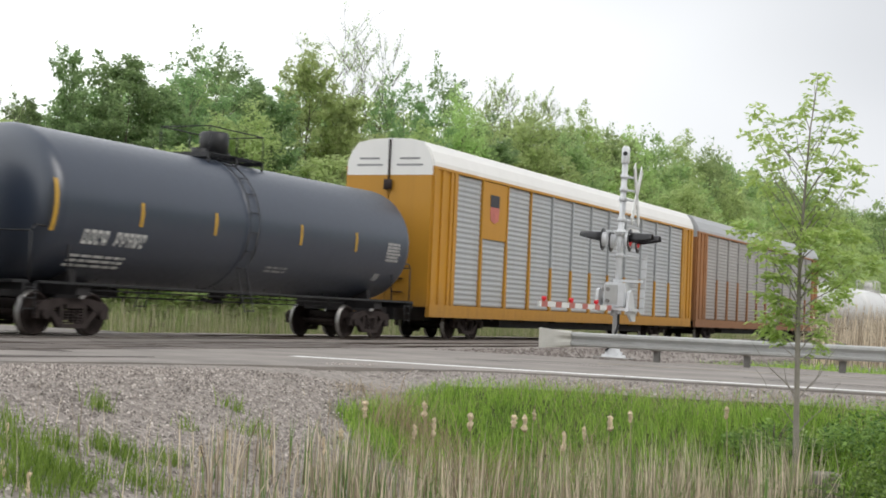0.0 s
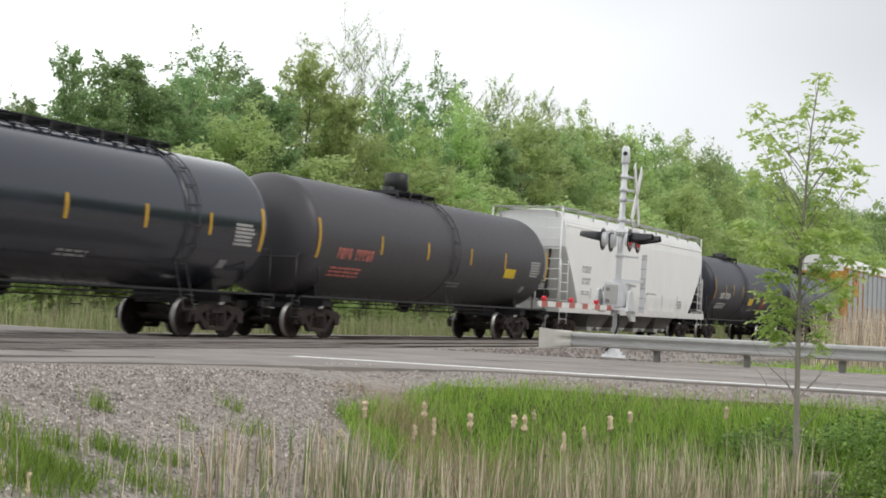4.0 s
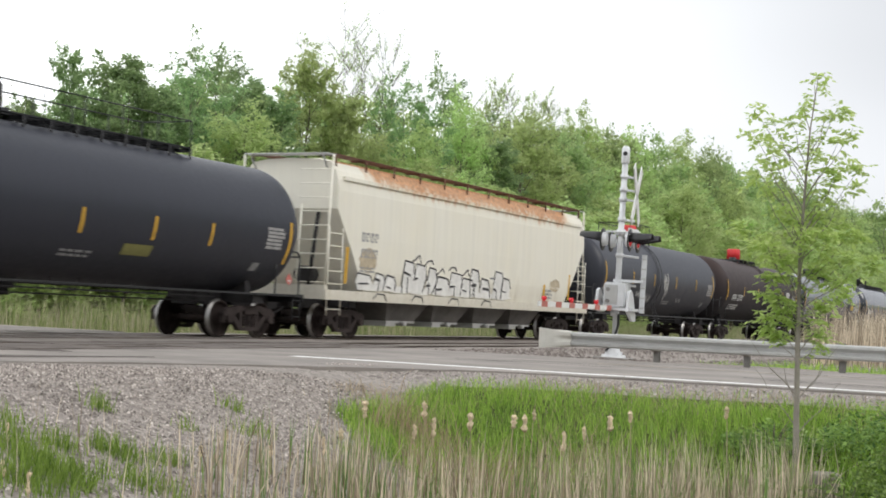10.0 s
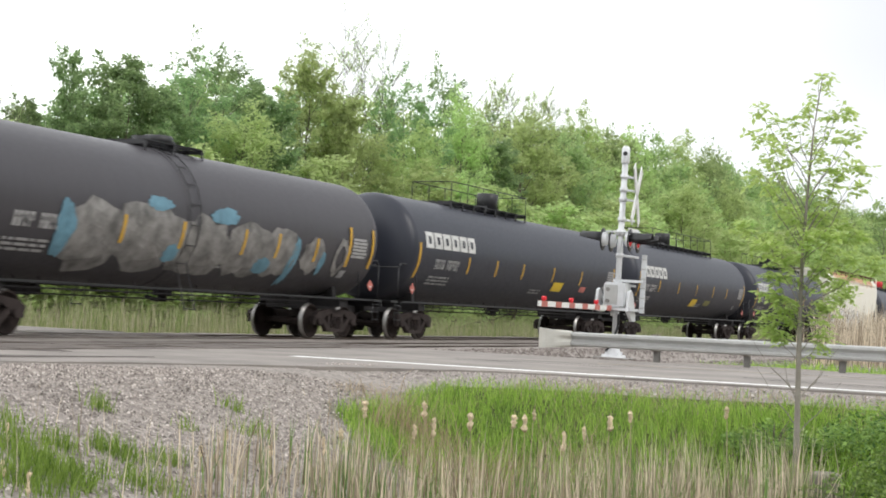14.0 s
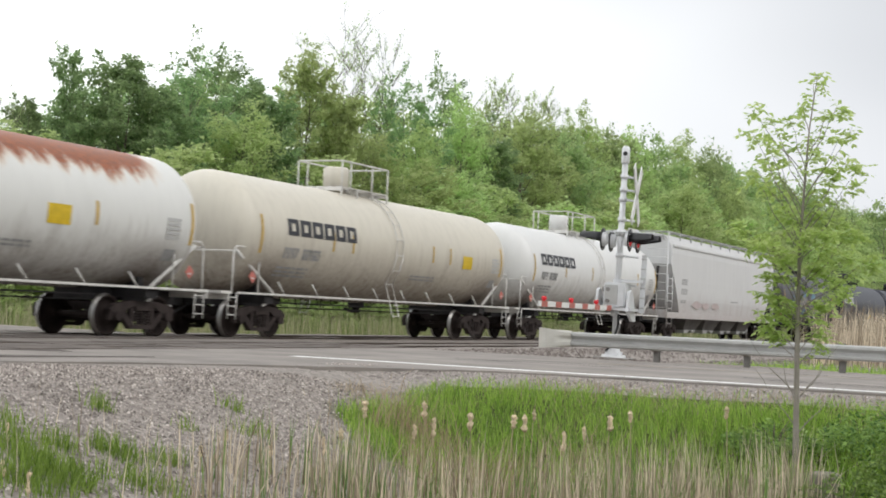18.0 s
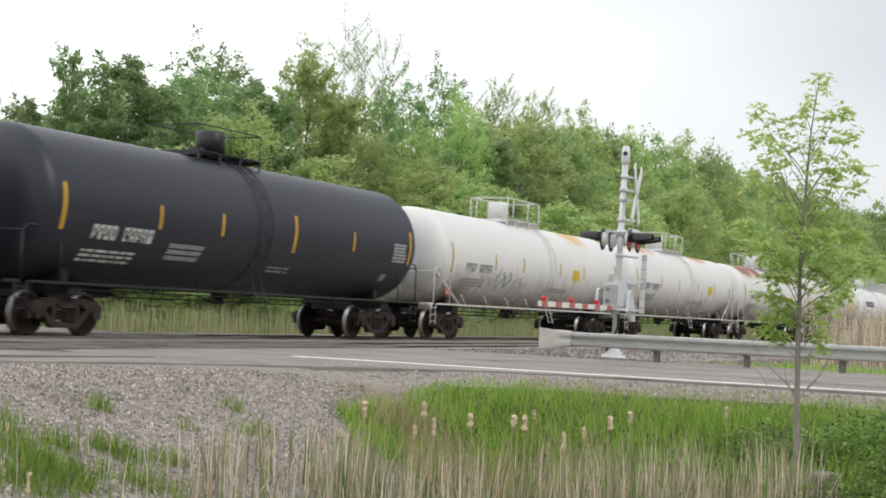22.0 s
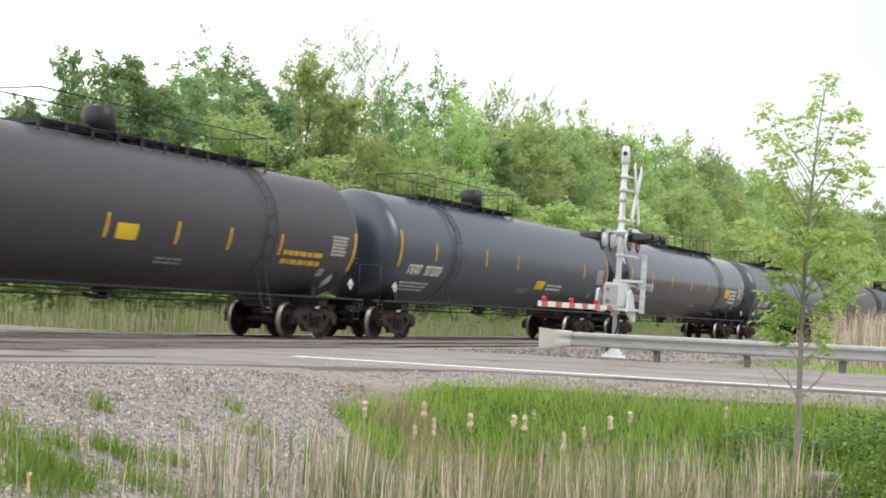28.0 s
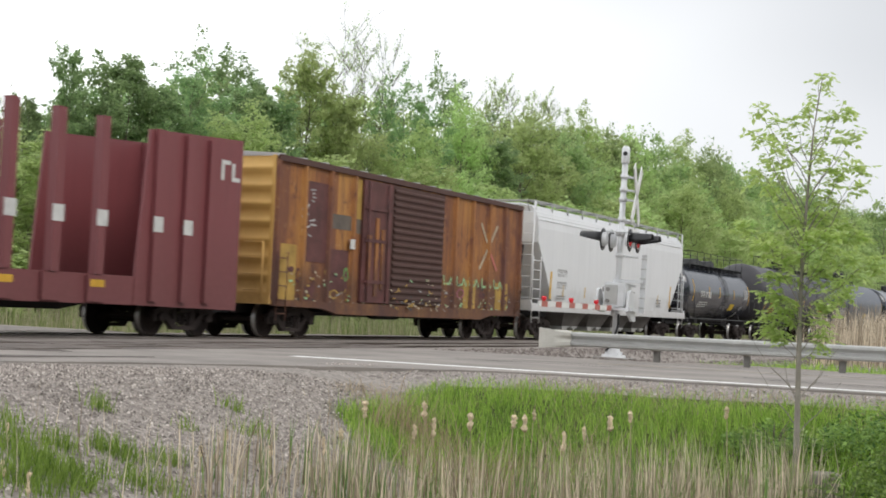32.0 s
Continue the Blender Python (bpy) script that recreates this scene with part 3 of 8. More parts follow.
    # top fittings
    if platform:
        p0, p1 = platform
        for k in range(5):
            bm = bmesh.new()
            x = -0.62 + 0.31 * k
            box(bm, x - 0.09, x + 0.09, p0, p1, top + 0.07, top + 0.10)
            part("walkway_plank", bm, fit, car)
        n = max(2, int((p1 - p0) / 0.8))
        for k in range(n + 1):
            y = p0 + (p1 - p0) * k / n
            bm = bmesh.new()
            box(bm, -0.74, 0.74, y - 0.03, y + 0.03, top - 0.02, top + 0.075)
            for x in (-0.72, 0.72):
                rod(bm, (x, y, top - 0.3), (x, y, top + 0.06), 0.03, 6)
            part("walkway_bracket", bm, fit, car)
        if rails:
            zt = top + (0.82 if round_rail else 0.72)
            tube = 0.026 if round_rail else 0.016
            bm = bmesh.new()
            path_rod(bm, [(-0.72, p0, zt), (-0.72, p1, zt), (0.72, p1, zt), (0.72, p0, zt), (-0.72, p0, zt)], tube)
            railing = part("safety_railing", bm, fit, car)
            upright = shared("railing_post_%s_%.3f" % (fit.name, zt), lambda b: rod(b, (0, 0, top - 0.1 - zt), (0, 0, 0), tube, 6), fit)
            for x in (-0.72, 0.72):
                for y in ([p0 + (p1 - p0) * k / max(1, round((p1 - p0) / 1.25)) for k in range(max(1, round((p1 - p0) / 1.25)) + 1)] if not round_rail else [p0, p0 + 0.5, (p0 + p1) / 2 + 0.4, p1]):
                    part("railing_post", upright, None, railing, loc=(x, y, zt))
    if dome is not None:
        bm = bmesh.new()
        revolve(bm, [(top - 0.12, dome_r * 0.85), (top + 0.12, dome_r * 0.85), (top + 0.13, dome_r), (top + dome_h - 0.05, dome_r), (top + dome_h, dome_r - 0.05)], "Z", 24, centre=(0, dome, 0))
        part("valve_housing", bm, dome_mat or fit, car)
        if not round_rail:
            bm = bmesh.new()
            rod(bm, (0.2, dome - 0.9, top - 0.05), (0.2, dome - 0.9, top + 0.22), 0.2, 14)
            part("manway_lid", bm, fit, car)
        bm = bmesh.new()
        rod(bm, (-0.2, dome + 0.85, top - 0.05), (-0.2, dome + 0.85, top + 0.3), 0.09, 10)
        part("vent_pipe", bm, dome_mat or fit, car)
    if hood:
        for y in (-2.0, 0.6):
            bm = bmesh.new()
            prism(bm, [(y - 0.75, top), (y + 0.75, top), (y + 0.62, top + 0.32), (y + 0.2, top + 0.42), (y - 0.62, top + 0.36)], -0.45, 0.45)
            part("hatch_cover", bm, fit, car)
    for ly in ladder_y:
        for s in (-1, 1):
            bm = bmesh.new()
            pts0, pts1 = [], []
            for k in range(8):
                a = math.radians(-38 + 112 * k / 7)
                pts0.append((s * (R + 0.07) * math.cos(a), ly - 0.2, zc + (R + 0.07) * math.sin(a)))
                pts1.append((s * (R + 0.07) * math.cos(a), ly + 0.2, zc + (R + 0.07) * math.sin(a)))
            side = s * (R + 0.01)
            limb(bm, [Vector(q) for q in [(side, ly - 0.2, 0.62)] + pts0], [0.015] * 9, 6)
            steps = part("side_ladder", bm, fit, car)
            bm = bmesh.new()
            limb(bm, [Vector(q) for q in [(side, ly + 0.2, 0.62)] + pts1], [0.015] * 9, 6)
            part("stringer", bm, fit, steps)
            rung = shared("ladder_rung_" + fit.name, lambda b: rod(b, (0, -0.2, 0), (0, 0.2, 0), 0.013, 6), fit)
            for q in [Vector(a).lerp(Vector(b), 0.5) for a, b in zip(pts0, pts1)] + [Vector((side, ly, 0.66)), Vector((side, ly, 0.98))]:
                part("rung", rung, None, steps, loc=q)
    # outlet valve, and thin brake rods on hangers beneath the shell
    bm = bmesh.new()
    rod(bm, (0, 0.3, zc - R - 0.16), (0, 0.3, zc - R + 0.1), 0.24, 12)
    rod(bm, (0, 0.3, zc - R - 0.30), (0, 0.3, zc - R - 0.16), 0.12, 10)
    rod(bm, (0, 0.1, zc - R - 0.26), (0, -0.35, zc - R - 0.2), 0.05, 8)
    part("outlet_valve", bm, M["under"], car)
    for x, drop in ((0.62, 0.12), (0.35, 0.24)):
        bm = bmesh.new()
        rod(bm, (x, -ty + 0.9, zc - R - drop), (x, ty - 0.9, zc - R - drop), 0.02, 6)
        for y in np.linspace(-ty + 1.2, ty - 1.2, 15):
            rod(bm, (x, y + rng.uniform(-0.2, 0.2), zc - R - drop - rng.uniform(0, 0.06)), (x, y, zc - R + 0.15), 0.012, 5)
        part("brake_rod", bm, M["under"], car)
    bm = bmesh.new()
    box(bm, -0.75, -0.3, -ty + 2.0, -ty + 2.8, 0.82, 1.1)
    rod(bm, (-0.55, -ty + 2.8, 0.95), (-0.55, -ty + 3.3, 0.95), 0.12, 12)
    part("brake_cylinder", bm, M["under"], car)
    # markings on both sides
    for s in (-1, 1):
        for y, z0, z1, w in (stripes or tank_stripes(sh)):
            bm = bmesh.new()
            on_tank(bm, R, zc, s * y - w / 2, s * y + w / 2, z0, z1, 0.034 if art else 0.008, s)
            part("reflective_stripe", bm, M[stripe_mat], car, "yellow reflective stripe")
        for kind, y, z, hgt, count, pitch, mat in marks:
            bm = bmesh.new()
            skip = (4,) if kind == "number" else ()
            put = lambda a, b, c, e: on_tank(bm, R, zc, a, b, c, e, 0.012, s, 3)
            if kind == "number":
                for k in range(count):
                    if k == 4:
                        continue
                    a = s * (y + k * pitch)
                    b = s * (y + k * pitch + pitch * 0.76)
                    a, b = min(a, b), max(a, b)
                    v = (b - a) * 0.3
                    put(a, a + v, z, z + hgt), put(b - v, b, z + hgt * rng.choice((0, 0.45)), z + hgt)
                    put(a + v, b - v, z + hgt * 0.78, z + hgt), put(a + v, b - v, z + hgt * rng.choice((0, 0.4)), z + hgt * 0.22 + hgt * rng.choice((0, 0.3)))
            elif kind == "lines":
                for r in range(count):
                    at, zz = 0.0, z - r * hgt * 1.8
                    while at < pitch:
                        w = rng.uniform(0.1, 0.42)
                        a, b = s * (y + at), s * (y + min(pitch, at + w))
                        put(min(a, b), max(a, b), zz, zz + hgt)
                        at += w + 0.06
            elif kind == "block":
                a, b = s * y, s * (y + pitch)
                put(min(a, b), max(a, b), z, z + hgt)
            elif kind == "panel":
                for r in range(count):
                    a, b = s * y, s * (y + pitch * rng.uniform(0.8, 1.0))
                    zz = z + hgt * r / count
                    put(min(a, b), max(a, b), zz, zz + hgt / count * 0.72)
            elif kind == "diamond":
                on_tank(bm, R, zc, s * y - 0.02, s * y + 0.02, z - hgt / 2, z + hgt / 2, 0.012, s, 2)
                for k in range(5):
                    w = hgt / 2 * (1 - abs(k - 2) / 3)
                    zz = z - hgt / 2 + hgt * k / 5
                    on_tank(bm, R, zc, s * y - w, s * y + w, zz, zz + hgt / 5, 0.013, s, 2)
            mark = part({"number": "car_number", "lines": "data_line", "block": "placard", "panel": "data_panel", "diamond": "hazard_placard"}[kind],
                 bm, M[mat], car, {"white": "white stencilled bars", "yellow": "yellow stencilled bars", "placard": "yellow placard"}.get(mat, ""))
            if kind in ("number", "lines", "panel"):
                mark["kind"] = "stuff"
        if logo:
            y, z, hgt, pitch, mat = logo
            for k in range(6):
                bm = bmesh.new()
                a, b = s * (y + k * pitch), s * (y + k * pitch + pitch * 0.86)
                a, b = min(a, b), max(a, b)
                v = (b - a) * 0.31
                put = lambda a, b, c, e: on_tank(bm, R, zc, a, b, c, e, 0.012, s, 3)
                put(a, a + v, z, z + hgt), put(b - v, b, z, z + hgt)
                put(a + v, b - v, z + hgt * 0.74, z + hgt), put(a + v, b - v, z, z + hgt * 0.26)
                part("emblem_block", bm, M[mat], car, "block-shaped sign of an emblem")
    if signs:
        for s in (-1, 1):
            for x in (-1.50, 1.50):
                bm = bmesh.new()
                y, z, r = s * (half - 1.3), 1.50, 0.16
                a = [bm.verts.new((x - 0.006, y + r * p, z + r * q)) for p, q in ((1, 0), (0, 1), (-1, 0), (0, -1))]
                b = [bm.verts.new((x + 0.006, y + r * p, z + r * q)) for p, q in ((1, 0), (0, 1), (-1, 0), (0, -1))]
                bm.faces.new(a), bm.faces.new(b[::-1])
                for k in range(4):
                    bm.faces.new((a[k], b[k], b[(k + 1) % 4], a[(k + 1) % 4]))
                plate = part("hazard_placard", bm, M[signs], car, "diamond hazard placard")
                bm = bmesh.new()
                d = 0.009 if x > 0 else -0.009
                bm.faces.new([bm.verts.new((x + d, y + r * p, z + r * q)) for p, q in ((0.42, -0.32), (0.42, -0.12), (-0.42, -0.12), (-0.42, -0.32))])
                part("placard_bar", bm, M["black" if signs == "white" else "white"], plate)
    for blob in art:
        spray_blob(car, lambda y, z, e: tank_spot(R, zc, y, z, e), *blob)
    add_couplers(car, half)
    for s in (-1, 1):
        add_truck(car, s * ty)
    return car


def shell_half_brace(half):
    return half - 3.0


def tank_spot(R, zc, y, z, eps):
    a = math.asin(max(-0.999, min(0.999, (z - zc) / R)))
    return ((R + eps) * math.cos(a), y, zc + (R + eps) * math.sin(a))


def spray_blob(car, spot, y, z, ry, rz, material, lift=0.016, seed=1, name="graffiti_fill", hole=0.0):
    """A sprayed shape with an uneven edge; with a hole it is an outline stroke."""
    rng = random.Random(seed * 31 + int(y * 100))
    bm = bmesh.new()
    n = 22
    rad = [1 + rng.uniform(-0.16, 0.16) for _ in range(n)]
    ring = lambda f: [bm.verts.new(spot(y + ry * f * rad[k] * math.cos(k * math.tau / n), z + rz * f * rad[k] * math.sin(k * math.tau / n), lift)) for k in range(n)]
    outer = ring(1.0)
    steps = [0.66, 0.33] if not hole else [hole]
    prev = outer
    for f in steps:
        cur = ring(f)
        for k in range(n):
            bm.faces.new((prev[k], prev[(k + 1) % n], cur[(k + 1) % n], cur[k]))
        prev = cur
    if not hole:
        bm.faces.new(prev)
    part(name, bm, M[material], car, "sprayed graffiti shape")


def tank_stripes(sh):
    out = [(-(sh - 0.63), 1.75, 2.75, 0.11), (sh - 0.63, 1.75, 2.75, 0.11)]
    n = max(4, int((2 * sh - 3) / 2.6))
    for k in range(1, n):
        out.append((-(sh - 0.63) + k * 2 * (sh - 0.63) / n, 2.25, 2.75, 0.10))
    return out
def hopper_car(label, half, paint, top=4.88, bays=4, roof_mat=None, rack_mat="galv", ledge=False, marks=(), hatch_mat=None, under_mat="under", art=()):
    """Covered hopper: bulged sides, sloped ends over open platforms, outlet bays, running boards on the roof."""
    car = thing("covered_hopper", label, "hopper car", "train cars")
    rng = random.Random(label)
    hb = half - 0.95
    W = 1.53
    # cross-section from sill to roof crown
    sec = [(W - 0.10, 1.30), (W - 0.03, 1.9), (W, 2.8), (W, 4.0), (W - 0.04, 4.30), (W - 0.12, 4.54), (W - 0.30, top - 0.11), (0.75, top - 0.03), (0.0, top)]
    bm = bmesh.new()
    rows = []
    stations = [(-hb, 3.5), (-hb + 0.3, 3.12), (-hb + 0.65, 2.68), (-hb + 1.0, 2.25), (-hb + 1.4, 1.74), (-hb + 1.75, 1.3), (hb - 1.75, 1.3), (hb - 1.4, 1.74), (hb - 1.0, 2.25), (hb - 0.65, 2.68), (hb - 0.3, 3.12), (hb, 3.5)]
    for y, zlow in stations:
        pts = [(x if z >= zlow else float(np.interp(zlow, [q[1] for q in sec], [q[0] for q in sec])), max(z, zlow)) for x, z in sec]
        ring = [bm.verts.new((x, y, z)) for x, z in pts] + [bm.verts.new((-x, y, z)) for x, z in pts[-2::-1]]
        rows.append(ring)
    for a, b in zip(rows, rows[1:]):
        for k in range(len(a) - 1):
            bm.faces.new((a[k], b[k], b[k + 1], a[k + 1]))
        bm.faces.new((a[0], a[-1], b[-1], b[0]))
    bm.faces.new(rows[0])
    bm.faces.new(rows[-1][::-1])
    bmesh.ops.remove_doubles(bm, verts=bm.verts, dist=0.0005)
    for f in bm.faces:
        f.smooth = False
    part("hopper_body", bm, paint, car)
    for s in (-1, 1):
        bm = bmesh.new()
        box(bm, s * (W - 0.09), s * (W + 0.04), -half + 0.45, half - 0.45, 1.04, 1.31)
        part("side_sill", bm, paint, car)
        if ledge:
            bm = bmesh.new()
            prism(bm, [(-hb + 0.3, 4.30), (hb - 0.3, 4.30), (hb - 0.3, 4.40), (-hb + 0.3, 4.40)], s * (W - 0.1), s * (W + 0.03))
            part("side_ledge", bm, paint, car)
        else:
            for z in (4.30, 4.42, 4.54):
                bm = bmesh.new()
                rod(bm, (s * (W - 0.03 - (z - 4.3) * 0.45), -hb + 0.1, z), (s * (W - 0.03 - (z - 4.3) * 0.45), hb - 0.1, z), 0.022, 6)
                part("roof_bead", bm, paint, car)
        # end frame: corner posts, ladders, grab rails, end sill
        bm = bmesh.new()
        y = s * (half - 0.5)
        box(bm, -W, W, y - 0.06, y + 0.06, 1.05, 1.42)
        for x in (-1.42, 1.42):
            path_rod(bm, [(x, y - s * 0.08, 1.2), (x, y - s * 0.3, top + 0.06)], 0.035)
        for x in (-0.5, 0.5):
            rod(bm, (x, y - s * 0.1, 1.2), (x, y - s * 0.3, 3.6), 0.03, 6)
        for k in range(9):
            z = 1.5 + 0.38 * k
            for x0, x1 in ((0.5, 1.42), (-1.42, -0.5)):
                if z < 3.6 or x0 > 0:
                    rod(bm, (x0, y - s * 0.15, z), (x1, y - s * 0.15, z), 0.018, 6)
        for x in (-1.5, 1.5):
            ladder(bm, x, y - s * 0.85, y - s * 0.12, 0.62, 3.0, 0.38, 0.02)
        box(bm, -1.3, 1.3, y - s * 0.75, y - s * 0.05, 1.1, 1.15)
        part("end_ladder_frame", bm, paint, car)
        bm = bmesh.new()
        box(bm, -0.35, 0.35, s * (half - 0.6), s * (half - 4.2), 0.8, 1.15)
        box(bm, -1.2, 1.2, s * (half - 2.75), s * (half - 2.35), 0.85, 1.2)
        for x in (-0.9, 0.9):
            v = [(x, s * (half - 0.6), 1.2), (x, s * (half - 1.0), 3.4)]
            rod(bm, v[0], v[1], 0.06, 6)
        rod(bm, (0.55, s * (half - 1.35), 1.7), (0.55, s * (half - 0.8), 1.7), 0.24, 16)
        part("centre_sill", bm, M[under_mat], car)
        # roof running boards with outboard brackets
        bm = bmesh.new()
        x = s * 1.08
        for k in range(3):
            box(bm, x - 0.24 + 0.17 * k, x - 0.12 + 0.17 * k, -hb + 0.1, hb - 0.1, top + 0.10, top + 0.13)
        n = 11
        for k in range(n + 1):
            y = -hb + 0.15 + (2 * hb - 0.3) * k / n
            box(bm, x - 0.26, x + 0.26, y - 0.03, y + 0.03, top + 0.06, top + 0.10)
            rod(bm, (x + s * 0.24, y, top - 0.22), (x + s * 0.24, y, top + 0.10), 0.03, 6)
        part("roof_running_board", bm, M[rack_mat], car)
    for e in (-1, 1):
        bm = bmesh.new()
        for k in range(3):
            y = e * (hb - 0.05 + 0.16 * k)
            box(bm, -1.34, 1.34, y - 0.06, y + 0.06, top + 0.07, top + 0.10)
        for x in (-1.15, 1.15):
            rod(bm, (x, e * (hb + 0.3), top + 0.08), (x, e * (hb - 0.05), top - 0.35), 0.025, 6)
        part("end_running_board", bm, M["galv"], car)
    bm = bmesh.new()
    box(bm, -0.42, 0.42, -hb + 0.9, hb - 0.9, top - 0.04, top + 0.09)
    part("roof_hatch", bm, hatch_mat or paint, car)
    # outlet bays
    span = 2 * (half - 4.3)
    for k in range(bays):
        y = -span / 2 + (k + 0.5) * span / bays
        w = span / bays
        bm = bmesh.new()
        top_r = [(-1.38, y - w * 0.5), (1.38, y - w * 0.5), (1.38, y + w * 0.5), (-1.38, y + w * 0.5)]
        bot_r = [(-1.0, y - w * 0.3), (1.0, y - w * 0.3), (1.0, y + w * 0.3), (-1.0, y + w * 0.3)]
        a = [bm.verts.new((x, yy, 1.28)) for x, yy in top_r]
        b = [bm.verts.new((x, yy, 0.52)) for x, yy in bot_r]
        bm.faces.new(a[::-1]), bm.faces.new(b)
        for i in range(4):
            bm.faces.new((a[i], a[(i + 1) % 4], b[(i + 1) % 4], b[i]))
        ob = part("hopper_bay", bm, M["bay"], car, "grimy sloped outlet bay")
        bm = bmesh.new()
        box(bm, -1.05, 1.05, y - w * 0.31, y - w * 0.12, 0.36, 0.52)
        box(bm, -1.02, 1.02, y - w * 0.12, y + w * 0.31, 0.46, 0.52)
        rod(bm, (1.0, y, 0.45), (1.2, y, 0.45), 0.07, 8)
        part("outlet_gate", bm, M["galv"], ob)
    for s in (-1, 1):
        for kind, y, z, hgt, count, pitch, mat in marks:
            bm = bmesh.new()

            def put(a, b, c, e, lift=0.006):
                a, b = min(s * a, s * b), max(s * a, s * b)
                xs = [s * (W - 0.015 * max(0, 2.8 - zz) * 2.6 + lift) if zz < 2.8 else s * (W + lift) for zz in (c, e)]
                v = [bm.verts.new(q) for q in ((xs[0], a, c), (xs[0], b, c), (xs[1], b, e), (xs[1], a, e))]
                bm.faces.new(v)
            if kind == "number":
                for k in range(count):
                    a, b = y + k * pitch, y + k * pitch + pitch * 0.72
                    v = (b - a) * 0.3
                    put(a, a + v, z, z + hgt), put(b - v, b, z + hgt * rng.choice((0, 0.45)), z + hgt)
                    put(a + v, b - v, z + hgt * 0.76, z + hgt), put(a + v, b - v, z, z + hgt * 0.22)
            elif kind == "lines":
                for r in range(count):
                    at = 0.0
                    while at < pitch:
                        w = rng.uniform(0.1, 0.4)
                        put(y + at, y + min(pitch, at + w), z - r * hgt * 1.8, z - r * hgt * 1.8 + hgt)
                        at += w + 0.07
            else:
                put(y, y + pitch, z, z + hgt)
            mark = part({"number": "car_number", "lines": "data_line"}.get(kind, "reflective_stripe"), bm, M[mat], car)
            if kind in ("number", "lines"):
                mark["kind"] = "stuff"
    for blob in art:
        spray_blob(car, lambda y, z, e: (W + 0.045 + e if z < 1.32 else W - 0.039 * max(0, 2.8 - z) + e, y, z), *blob)
    add_couplers(car, half)
    for s in (-1, 1):
        add_truck(car, s * (half - 2.33))
    return car


def corrugated(bm, y0, y1, z0, z1, x, s, ribs, depth=0.035):
    """A pressed panel with horizontal ribs."""
    n = ribs * 4
    cols = []
    for y in (y0, y1):
        cols.append([bm.verts.new((x + s * depth * (0, 1, 1, 0)[k % 4], y, z0 + (z1 - z0) * k / n)) for k in range(n + 1)])
    for k in range(n):
        bm.faces.new((cols[0][k], cols[1][k], cols[1][k + 1], cols[0][k + 1]))


